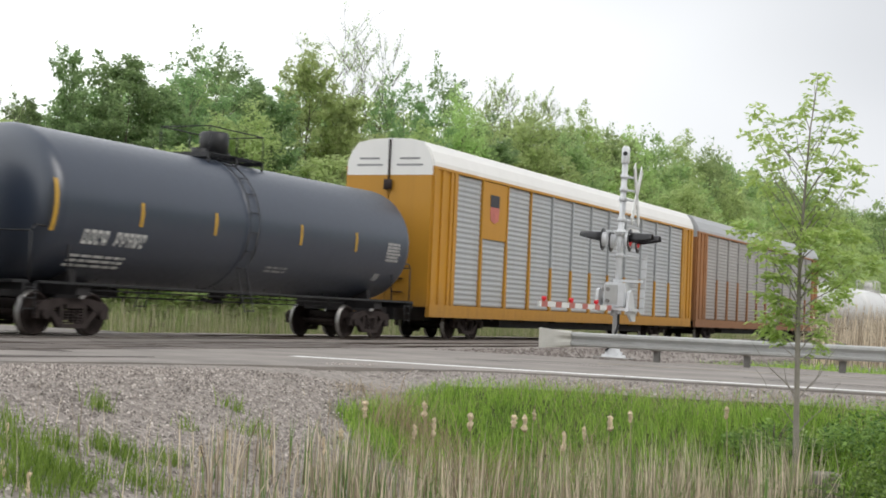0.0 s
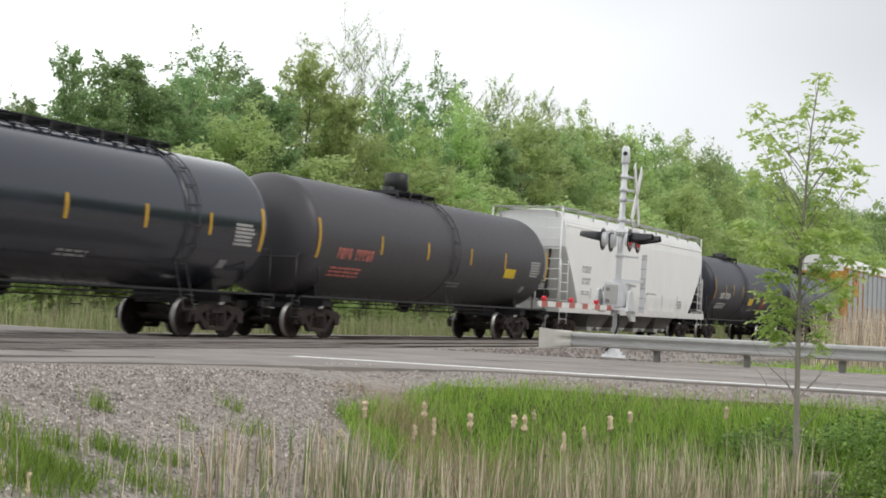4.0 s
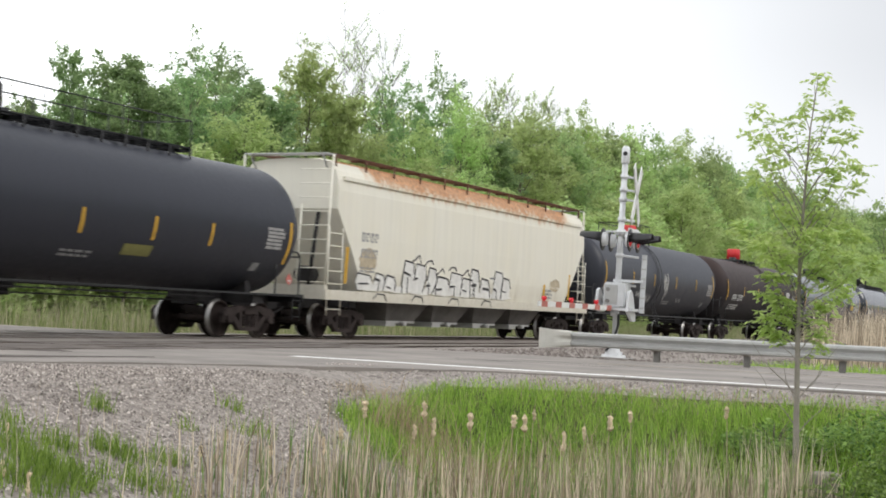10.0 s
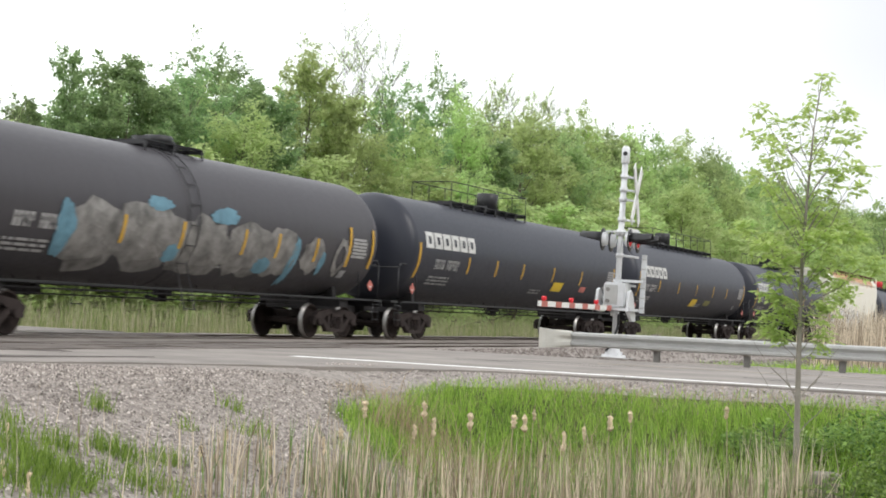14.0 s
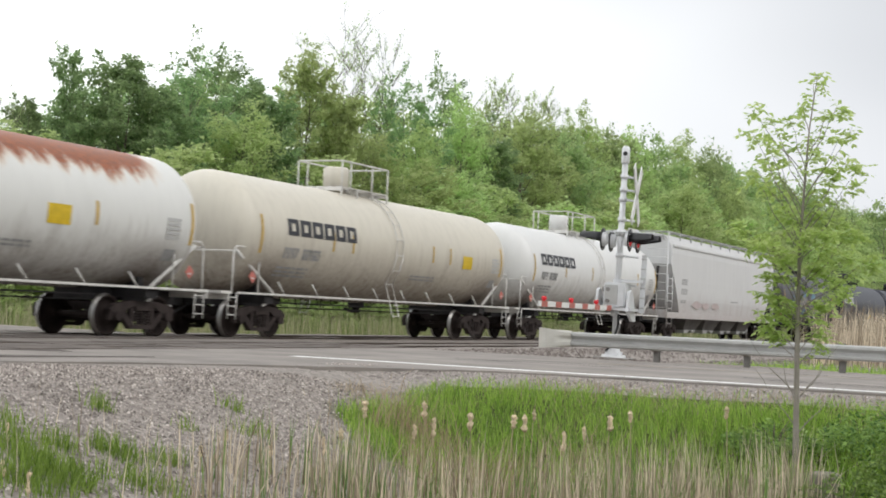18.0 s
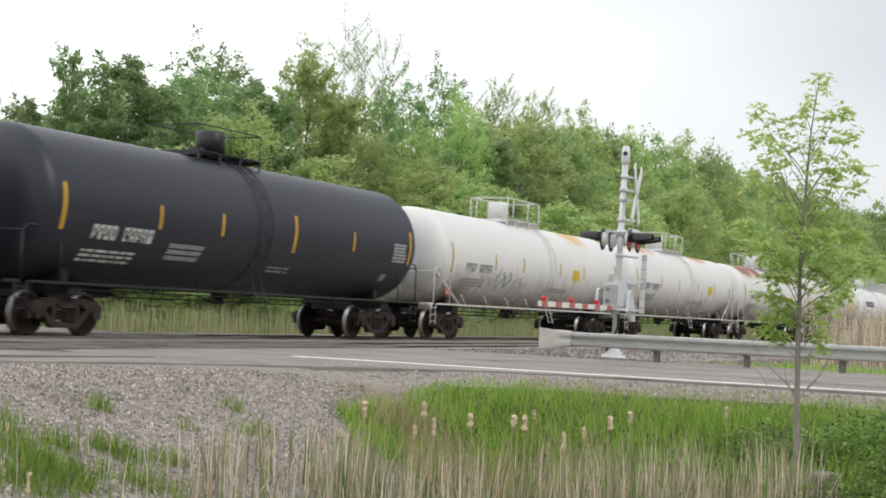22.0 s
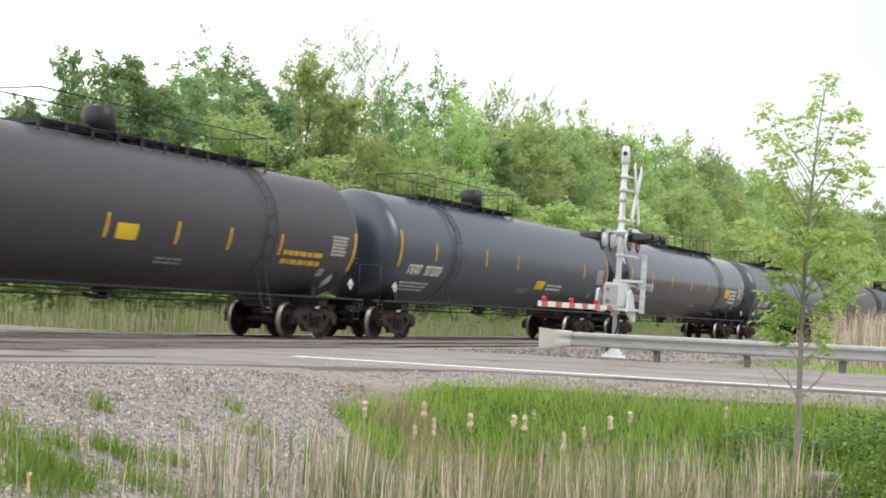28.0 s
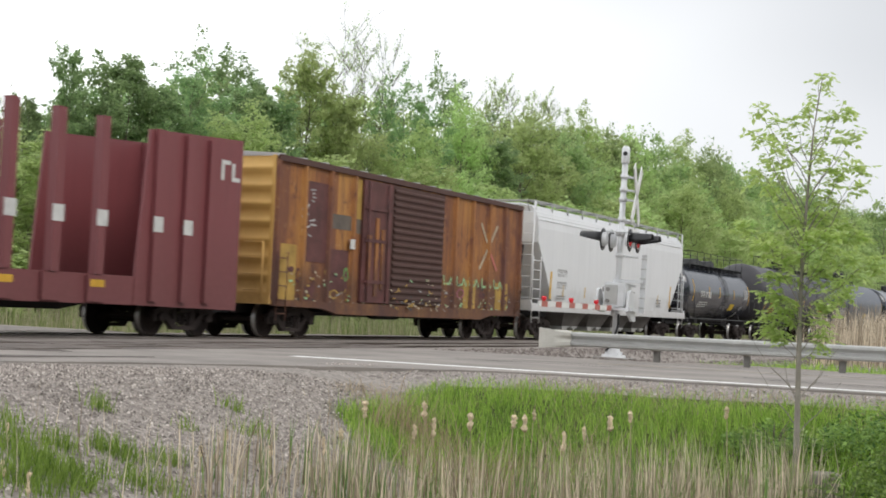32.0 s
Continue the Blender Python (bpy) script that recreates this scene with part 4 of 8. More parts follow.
def autorack(label, half, frame_mat, roof_mat, panel_mat, end_mat, emblem=True):
    car = thing("autorack_car", label, "autorack car", "train cars")
    hb = half - 0.42
    W = 1.50
    bm = bmesh.new()
    box(bm, -W, W, -hb, hb, 0.98, 1.06)
    for s in (-1, 1):
        box(bm, s * (W - 0.08), s * (W + 0.05), -hb, hb, 0.68, 1.06)
    part("deck_sill", bm, frame_mat, car)
    bm = bmesh.new()
    box(bm, -0.4, 0.4, -hb - 0.1, hb + 0.1, 0.55, 0.97)
    box(bm, -1.15, 1.15, -hb + 6.2, hb - 6.2, 0.40, 0.97)
    for k in range(7):
        y = -hb + 5 + k * (2 * hb - 10) / 6
        box(bm, -W + 0.1, W - 0.1, y - 0.12, y + 0.12, 0.62, 0.97)
    part("centre_sill", bm, M["under"], car)
    # roof
    sec = [(W + 0.03, 5.28), (W + 0.02, 5.42), (W - 0.12, 5.75), (W - 0.34, 6.02), (0.7, 6.12), (0.0, 6.15)]
    bm = bmesh.new()
    rows = []
    for y in (-hb, hb):
        rows.append([bm.verts.new((x, y, z)) for x, z in sec] + [bm.verts.new((-x, y, z)) for x, z in sec[-2::-1]])
    for k in range(len(rows[0]) - 1):
        bm.faces.new((rows[0][k], rows[1][k], rows[1][k + 1], rows[0][k + 1]))
    bm.faces.new(rows[0]), bm.faces.new(rows[1][::-1])
    part("roof", bm, roof_mat, car)
    bm = bmesh.new()
    box(bm, -W, W, -hb + 1.6, hb - 1.6, 5.22, 5.27)
    part("upper_deck", bm, M["under"], car)
    # solid dark block, added in place of the shaded inside behind the panels
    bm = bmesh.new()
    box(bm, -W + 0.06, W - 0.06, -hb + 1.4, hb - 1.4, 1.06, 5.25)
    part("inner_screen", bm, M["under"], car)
    ends = 1.55
    n = 12
    pitch = (2 * hb - 2 * ends) / n
    for s in (-1, 1):
        bm = bmesh.new()
        box(bm, s * (W - 0.06), s * (W + 0.06), -hb, hb, 5.20, 5.28)
        part("top_rail", bm, frame_mat, car)
        for k in range(n + 1):
            y = -hb + ends + k * pitch
            bm = bmesh.new()
            wide = 0.12 if k in (0, n) else 0.035
            box(bm, s * (W - 0.03), s * (W + 0.06), y - wide, y + wide, 1.06, 5.20)
            part("side_post", bm, frame_mat if k in ((0, 1, 2, 3, n) if emblem else (0, n)) else panel_mat, car)
            if 0 < k < n:
                bm = bmesh.new()
                tall = 2.0 if k < 4 else 1.55
                prism(bm, [(y - 0.10, 1.06), (y + 0.10, 1.06), (y + 0.045, 1.06 + tall), (y - 0.045, 1.06 + tall)], s * (W - 0.02), s * (W + 0.068))
                part("post_foot", bm, frame_mat, car)
            if k < n:
                bm = bmesh.new()
                a, b = (y + wide, y + pitch - 0.05)
                if emblem and k == 1 and s > 0:
                    corrugated(bm, a, b, 1.08, 3.3, s * (W - 0.03), s, 13, 0.02)
                    b2 = bmesh.new()
                    box(b2, s * W, s * (W + 0.03), a, b, 3.3, 5.18)
                    part("emblem_panel", b2, frame_mat, car, "yellow panel with a shield")
                    b2 = bmesh.new()
                    prism(b2, [(a + 0.62, 3.95), (a + 0.95, 3.84), (a + 1.28, 3.95), (a + 1.32, 4.38), (a + 0.58, 4.38)], s * (W + 0.03), s * (W + 0.04))
                    part("shield", b2, M["faded_red"], car)
                    b2 = bmesh.new()
                    box(b2, s * (W + 0.03), s * (W + 0.042), a + 0.58, a + 1.32, 4.38, 4.78)
                    part("shield", b2, M["navy"], car)
                else:
                    corrugated(bm, a, b, 1.08, 5.18, s * (W - 0.03), s, 25, 0.02)
                part("side_panel", bm, panel_mat, car, "galvanised ribbed side panel")
        for e in (-1, 1):
            bm = bmesh.new()
            y = e * (hb - 0.02)
            for q, w in ((0.0, 0.13), (0.55, 0.09), (1.15, 0.09)):
                box(bm, s * (W - 0.08), s * (W + 0.05), y - e * q, y - e * (q + 2 * w), 1.06, 5.2)
            box(bm, s * (W - 0.05), s * (W + 0.0), y, y - e * 1.5, 1.06, 5.2)
            part("corner_post", bm, frame_mat, car)
    for e in (-1, 1):
        bm = bmesh.new()
        y = e * hb
        for x0, x1 in ((-W + 0.02, -0.02), (0.02, W - 0.02)):
            box(bm, x0, x1, y - e * 0.05, y + e * 0.05, 1.0, 5.2)
        part("end_door", bm, frame_mat, car, "yellow end doors")
        bm = bmesh.new()
        sec2 = [(W - 0.02, 5.0), (W - 0.02, 5.4), (W - 0.15, 5.74), (W - 0.36, 6.0), (0.7, 6.1), (0, 6.13)]
        full = sec2 + [(-x, z) for x, z in sec2[-2::-1]]
        a = [bm.verts.new((x, y + e * 0.06, z)) for x, z in full]
        b = [bm.verts.new((x, y - e * 0.02, z)) for x, z in full]
        bm.faces.new(a), bm.faces.new(b[::-1])
        for k in range(len(full)):
            bm.faces.new((a[k], a[(k + 1) % len(full)], b[(k + 1) % len(full)], b[k]))
        part("end_door_top", bm, end_mat, car)
        for x0, x1 in ((0.25, 1.15), (-1.15, -0.25)):
            bm = bmesh.new()
            for k in range(2):
                box(bm, x0 + 0.1 * k, x1 - 0.1 * k, y + e * 0.06, y + e * 0.066, 5.28 + 0.2 * k, 5.34 + 0.2 * k)
            part("data_line", bm, M["grey"], car)["kind"] = "stuff"
        bm = bmesh.new()
        box(bm, -0.03, 0.03, y + e * 0.06, y + e * 0.10, 4.7, 6.1)
        rod(bm, (0, y + e * 0.12, 4.55), (0, y + e * 0.12, 4.85), 0.14, 8)
        for k in range(6):
            box(bm, 0.25, 0.62, y + e * 0.06, y + e * 0.11, 1.4 + 0.4 * k, 1.43 + 0.4 * k)
        part("door_latch", bm, M["truck"], car)
    add_couplers(car, half)
    for s in (-1, 1):
        add_truck(car, s * (half - 4.3))
    return car


def box_car(label, half, side_mat, end_mat, door_mat, roof_mat):
    car = thing("box_car", label, "box car", "train cars")
    hb, W = half - 0.62, 1.48
    bm = bmesh.new()
    box(bm, -W, W, -hb, hb, 0.95, 4.55)
    part("body", bm, side_mat, car)
    for s in (-1, 1):
        bm = bmesh.new()
        prism(bm, [(-hb, 0.98), (hb, 0.98), (hb, 0.82), (hb - 2.4, 0.80), (hb - 3.2, 0.66), (-hb + 3.2, 0.66), (-hb + 2.4, 0.80), (-hb, 0.82)], s * (W - 0.06), s * (W + 0.07))
        part("side_sill", bm, side_mat, car)
        bm = bmesh.new()
        box(bm, s * (W - 0.02), s * (W + 0.10), -hb, hb, 4.47, 4.62)
        part("top_plate", bm, door_mat, car)
        for k in range(13):
            y = -hb + 0.06 + (2 * hb - 0.12) * k / 12
            if -3.6 < y < 1.8:
                continue
            bm = bmesh.new()
            v = [(y - 0.10, W), (y - 0.05, W + 0.09), (y + 0.05, W + 0.09), (y + 0.10, W)]
            lo = [bm.verts.new((s * x, yy, 0.95)) for yy, x in v]
            hi = [bm.verts.new((s * x, yy, 4.5)) for yy, x in v]
            for i in range(3):
                bm.faces.new((lo[i], lo[i + 1], hi[i + 1], hi[i]))
            bm.faces.new(lo), bm.faces.new(hi)
            part("side_post", bm, side_mat, car)
        # two sliding doors: a smooth plug door and a ribbed one
        bm = bmesh.new()
        a, b = -3.45, -1.78
        box(bm, s * W, s * (W + 0.09), a, b, 1.02, 4.42)
        for z in (1.55, 2.7, 3.6):
            box(bm, s * (W + 0.09), s * (W + 0.13), a + 0.1, b - 0.1, z, z + 0.1)
        for y in (a + 0.25, b - 0.3):
            rod(bm, (s * (W + 0.14), y, 1.05), (s * (W + 0.14), y, 4.4), 0.025, 6)
        part("plug_door", bm, M["repaint_maroon"] if s > 0 else side_mat, car, "dark maroon plug door with locking rods")
        for y, z0, z1 in ((a + 0.35, 1.5, 2.9), (a + 0.8, 1.2, 3.4), (b - 0.5, 1.4, 3.1)):
            bm = bmesh.new()
            box(bm, s * (W + 0.09), s * (W + 0.12), y - 0.09, y + 0.09, z0, z1)
            part("locking_bar", bm, side_mat, car)
        bm = bmesh.new()
        box(bm, s * W, s * (W + 0.07), -1.74, 1.66, 1.02, 4.42)
        corrugated(bm, -1.66, 1.58, 1.1, 4.38, s * (W + 0.075), s, 17, 0.05)
        part("ribbed_door", bm, door_mat, car, "dark brown ribbed sliding door")
        bm = bmesh.new()
        for e in (-1, 1):
            ladder(bm, s * (W + 0.12), e * (hb - 0.5), e * (hb - 0.06), 0.45, 2.2, 0.4, 0.018)
        part("corner_ladder", bm, side_mat, car)
    bm = bmesh.new()
    for y0, y1 in ((-hb - 0.02, hb + 0.02),):
        sec = [(W + 0.06, 4.58), (W + 0.02, 4.63), (0, 4.72), (-W - 0.02, 4.63), (-W - 0.06, 4.58)]
        a = [bm.verts.new((x, y0, z)) for x, z in sec]
        b = [bm.verts.new((x, y1, z)) for x, z in sec]
        bm.faces.new(a), bm.faces.new(b[::-1])
        for k in range(5):
            bm.faces.new((a[k], a[(k + 1) % 5], b[(k + 1) % 5], b[k]))
    for k in range(15):
        y = -hb + 0.3 + k * (2 * hb - 0.6) / 14
        prism_x = [(W + 0.03, 4.64), (0, 4.73), (-W - 0.03, 4.64), (-W - 0.03, 4.67), (0, 4.76), (W + 0.03, 4.67)]
        a = [bm.verts.new((x, y - 0.04, z)) for x, z in prism_x]
        b = [bm.verts.new((x, y + 0.04, z)) for x, z in prism_x]
        bm.faces.new(a), bm.faces.new(b[::-1])
        for i in range(6):
            bm.faces.new((a[i], a[(i + 1) % 6], b[(i + 1) % 6], b[i]))
    part("roof", bm, roof_mat, car, "pale galvanised roof with cross ribs")
    for e in (-1, 1):
        bm = bmesh.new()
        n = 40
        cols = [[bm.verts.new((x, e * (hb + 0.004 + 0.09 * max(0, math.sin(k / n * math.tau * 8))), 1.0 + 3.6 * k / n)) for k in range(n + 1)] for x in (-W + 0.08, W - 0.08)]
        for k in range(n):
            bm.faces.new((cols[0][k], cols[1][k], cols[1][k + 1], cols[0][k + 1])).smooth = True
        for x in (-W, W - 0.1):
            box(bm, x, x + 0.1, e * hb, e * (hb + 0.06), 0.95, 4.6)
        box(bm, -W, W, e * hb, e * (hb + 0.1), 0.85, 1.1)
        part("ribbed_end", bm, end_mat, car, "yellow pressed-steel end wall")
        bm = bmesh.new()
        ladder(bm, 1.3, e * (hb + 0.17), e * (hb + 0.2), 0.9, 2.4, 0.4, 0.018)
        for k in range(4):
            rod(bm, (0.75, e * (hb + 0.18), 1.2 + 0.4 * k), (1.3, e * (hb + 0.18), 1.2 + 0.4 * k), 0.018, 6)
        part("end_ladder", bm, end_mat, car)
    bm = bmesh.new()
    box(bm, -0.4, 0.4, -half + 0.5, half - 0.5, 0.6, 0.94)
    for k in range(5):
        y = -hb + 3.6 + k * (2 * hb - 7.2) / 4
        box(bm, -1.3, 1.3, y - 0.1, y + 0.1, 0.7, 0.94)
    rod(bm, (0.7, -1.2, 0.72), (0.7, 0.3, 0.72), 0.17, 12)
    part("centre_sill", bm, M["under"], car)
    add_couplers(car, half)
    for s in (-1, 1):
        add_truck(car, s * (half - 2.3))
    return car


def bulkhead_flat(label, half, paint):
    car = thing("bulkhead_flat_car", label, "flat car", "train cars")
    hb, W = half - 0.95, 1.50
    bm = bmesh.new()
    box(bm, -W + 0.05, W - 0.05, -hb, hb, 1.12, 1.30)
    part("deck", bm, paint, car)
    for s in (-1, 1):
        bm = bmesh.new()
        prism(bm, [(-hb, 0.70), (hb, 0.70), (hb, 1.32), (-hb, 1.32)], s * (W - 0.10), s * (W - 0.02))
        part("side_sill", bm, paint, car)
        n = 7
        for k in range(n):
            y = -hb + 5.2 + k * (2 * hb - 10.4) / (n - 1)
            bm = bmesh.new()
            box(bm, s * (W - 0.10), s * (W + 0.10), y - 0.12, y + 0.12, 1.32, 4.62)
            part("stake", bm, paint, car, "tall brown side stake")
            bm = bmesh.new()
            box(bm, s * (W - 0.12), s * (W + 0.06), y - 0.3, y + 0.3, 0.74, 1.30)
            part("stake_pocket", bm, paint, car)
            bm = bmesh.new()
            box(bm, s * (W + 0.10), s * (W + 0.106), y - 0.17, y + 0.17, 2.32, 2.66)
            part("reflector", bm, M["white"], car, "white reflector square")
            if k % 2 == 0:
                bm = bmesh.new()
                box(bm, s * (W + 0.06), s * (W + 0.066), y - 0.22, y + 0.22, 1.05, 1.2)
                part("reflector", bm, M["yellow"], car)
    for e in (-1, 1):
        bm = bmesh.new()
        box(bm, -W + 0.05, W - 0.05, e * (hb - 0.12), e * hb, 1.3, 4.72)
        part("bulkhead", bm, paint, car, "tall brown steel bulkhead")
        for s in (-1, 1):
            bm = bmesh.new()
            x0, x1 = s * (W - 0.06), s * W
            prism(bm, [(e * hb, 0.66), (e * hb, 4.74), (e * (hb - 3.6), 4.56), (e * (hb - 3.9), 1.32), (e * (hb - 3.9), 0.70)], min(x0, x1), max(x0, x1))
            part("bulkhead_wing", bm, paint, car, "brown side wing beside the bulkhead")
            for q in (1.3, 2.2, 3.3):
                bm = bmesh.new()
                box(bm, s * W, s * (W + 0.1), e * (hb - q) - 0.14, e * (hb - q) + 0.14, 0.8, 4.58)
                part("wing_post", bm, paint, car)
                if q > 1.5:
                    bm = bmesh.new()
                    box(bm, s * (W + 0.10), s * (W + 0.106), e * (hb - q) - 0.17, e * (hb - q) + 0.17, 2.32, 2.66)
                    part("reflector", bm, M["white"], car, "white reflector square")
            bm = bmesh.new()
            y = e * (hb - 0.45)
            for k in range(2):
                box(bm, s * W, s * (W + 0.008), y - 0.42 + 0.44 * k, y - 0.30 + 0.44 * k, 3.72, 4.15)
                box(bm, s * W, s * (W + 0.008), y - 0.42 + 0.44 * k, y - 0.05 + 0.4 * k, 4.10 if k == 0 else 3.72, 4.20 if k == 0 else 3.82)
            part("owner_emblem", bm, M["white"], car, "white emblem of rounded strokes")
    bm = bmesh.new()
    prism(bm, [(-half + 0.5, 0.75), (half - 0.5, 0.75), (half - 0.5, 1.1), (-half + 0.5, 1.1)], -0.45, 0.45)
    prism(bm, [(-hb + 4, 0.72), (hb - 4, 0.72), (hb - 5, 0.55), (-hb + 5, 0.55)], -0.4, 0.4)
    part("centre_sill", bm, M["under"], car)
    add_couplers(car, half)
    for s in (-1, 1):
        add_truck(car, s * (half - 2.4))
    return car


# ---- the train: front ends of the cars at the clip's start, along the track ----
FRONT = {-1: 132.45, 0: 114.35, 1: 96.35, 2: 67.78, 3: 39.22, 4: 21.65, 5: 4.7, 6: -15.35, 7: -33.65, 8: -51.45, 9: -72.95, 10: -91.35, 11: -110.05, 12: -130.75, 13: -151.15, 14: -171.65, 15: -192.25, 16: -210.45, 17: -232.05, 18: -248.75, 19: -266.45, 20: -284.55, 21: -302.75, 22: -321.05, 23: -339.25, 24: -359.65, 25: -380.25, 26: -401.75, 27: -422.25, 28: -442.65, 29: -456.65, 30: -476.2, 31: -493.1, 32: -513.6}
PACE = [(0, 16.25), (6, 16.42), (12, 16.45), (20, 16.38), (27, 16.25), (32, 16.25)]


def travel(t):
    s = 0.0
    for (a, va), (b, vb) in zip(PACE, PACE[1:]):
        if t > a:
            e = min(t, b)
            ve = va + (vb - va) * (e - a) / (b - a)
            s += (va + ve) / 2 * (e - a)
    return s


def half_of(k):
    return (FRONT[k] - FRONT[k + 1]) / 2


def couple(k, car):
    y = (FRONT[k] + FRONT[k + 1]) / 2
    car.matrix_world = pose(TRACK_X, y, 0)
    TRAIN.append((car, y))


BLK = (0.027, 0.0295, 0.042)
P = {
    "black": car_paint("tank_black", BLK, 0.42, dirt=(0.030, 0.029, 0.033), amount=0.4, spec=0.4),
    "blueblack": car_paint("tank_blue_black", (0.032, 0.044, 0.070), 0.34, dirt=(0.030, 0.031, 0.038), amount=0.35, spec=0.95, ior=1.5),
    "gloss": car_paint("tank_gloss_black", (0.017, 0.021, 0.034), 0.16, dirt=(0.021, 0.020, 0.023), amount=0.25, spec=1.0, streak=0.15, ior=1.5),
    "brown": car_paint("tank_rusted_black", (0.038, 0.0235, 0.0215), 0.5, dirt=(0.026, 0.0235, 0.026), low=1.8, high=4.0, amount=0.95, spec=0.3, tint=(0.055, 0.029, 0.025)),
    "dust": car_paint("tank_dusty_black", (0.053, 0.050, 0.058), 0.46, dirt=(0.035, 0.032, 0.034), amount=0.4, tint=(0.053, 0.048, 0.051)),
    "white": car_paint("tank_white", (0.74, 0.74, 0.725), 0.4, dirt=(0.22, 0.185, 0.155), low=1.0, high=2.4, amount=0.8, streak=0.12, spray=6.6),
    "cream": car_paint("tank_cream", (0.66, 0.62, 0.53), 0.45, dirt=(0.19, 0.15, 0.12), low=1.0, high=2.9, amount=0.9, streak=0.3, spray=6.6),
    "rusty": car_paint("tank_white_rusted", (0.73, 0.73, 0.705), 0.45, dirt=(0.20, 0.165, 0.14), low=1.0, high=2.5, amount=0.85, rust=1.0, rust_low=3.3, rust_col=(0.215, 0.062, 0.02), spans=((-7.3, -4.5), (-4.6, -2.2), (0.9, 6.9)), streak=0.12, spray=6.6),
    "rusty2": car_paint("tank_white_rust_patches", (0.74, 0.74, 0.72), 0.45, dirt=(0.20, 0.165, 0.14), low=1.0, high=2.5, amount=0.85, rust=0.6, rust_low=3.72, spans=((-7.6, -2.9), (2.6, 5.6)), rust_col=(0.40, 0.15, 0.045), streak=0.12, spray=6.6),
    "stained": car_paint("tank_white_ochre_stain", (0.75, 0.75, 0.73), 0.45, dirt=(0.20, 0.165, 0.14), low=1.0, high=2.5, amount=0.85, rust=0.5, rust_low=3.5, spans=((3.3, 5.5),), rust_col=(0.55, 0.34, 0.11), streak=0.12, spray=6.6),
    "hop_white": car_paint("hopper_white", (0.85, 0.85, 0.83), 0.5, dirt=(0.3, 0.27, 0.23), low=1.1, high=1.9, amount=0.4, streak=0.15),
    "hop_cream": car_paint("hopper_cream", (0.79, 0.775, 0.705), 0.55, dirt=(0.3, 0.25, 0.19), low=1.1, high=2.0, amount=0.4, rust=0.85, rust_low=4.12, rust_col=(0.42, 0.225, 0.115), streak=0.22, tint=(0.78, 0.70, 0.50), spans=((-7.7, 7.9),)),
    "hop_grey": car_paint("hopper_grey", (0.69, 0.69, 0.69), 0.5, dirt=(0.3, 0.22, 0.19), low=1.1, high=2.3, amount=0.5, streak=0.2),
    "hop_silver": car_paint("hopper_silver", (0.76, 0.77, 0.785), 0.5, dirt=(0.3, 0.27, 0.24), low=1.1, high=2.0, amount=0.4, streak=0.2),
    "rack_yellow": car_paint("rack_yellow", (0.52, 0.25, 0.018), 0.5, dirt=(0.16, 0.09, 0.04), low=0.5, high=1.6, amount=0.5),
    "rack_orange": car_paint("rack_faded", (0.38, 0.17, 0.06), 0.6, dirt=(0.12, 0.07, 0.05), low=0.5, high=3.0, amount=0.6),
    "rack_roof": car_paint("rack_roof", (0.86, 0.85, 0.82), 0.5, amount=0.0, streak=0.1),
    "rack_roof2": car_paint("rack_roof_grey", (0.45, 0.46, 0.47), 0.5, amount=0.0, streak=0.2),
    "rack_panel": car_paint("rack_panel", (0.43, 0.445, 0.455), 0.45, dirt=(0.3, 0.28, 0.26), low=0.8, high=2.0, amount=0.3, streak=0.35),
    "rack_panel2": car_paint("rack_panel_dull", (0.40, 0.385, 0.37), 0.6, dirt=(0.22, 0.17, 0.145), low=0.8, high=3.5, amount=0.6, streak=0.5),
    "box_end": car_paint("box_yellow_end", (0.68, 0.41, 0.115), 0.55, dirt=(0.2, 0.11, 0.05), low=0.8, high=2.6, amount=0.5, streak=0.3),
    "box_door": car_paint("box_brown_door", (0.085, 0.038, 0.03), 0.6, dirt=(0.07, 0.045, 0.04), low=0.9, high=2.4, amount=0.5),
    "box_roof": car_paint("box_roof", (0.45, 0.44, 0.43), 0.5, amount=0, streak=0.3),
    "maroon": car_paint("flat_maroon", (0.215, 0.060, 0.066), 0.5, dirt=(0.10, 0.05, 0.045), low=0.6, high=2.6, amount=0.4, streak=0.3),
}




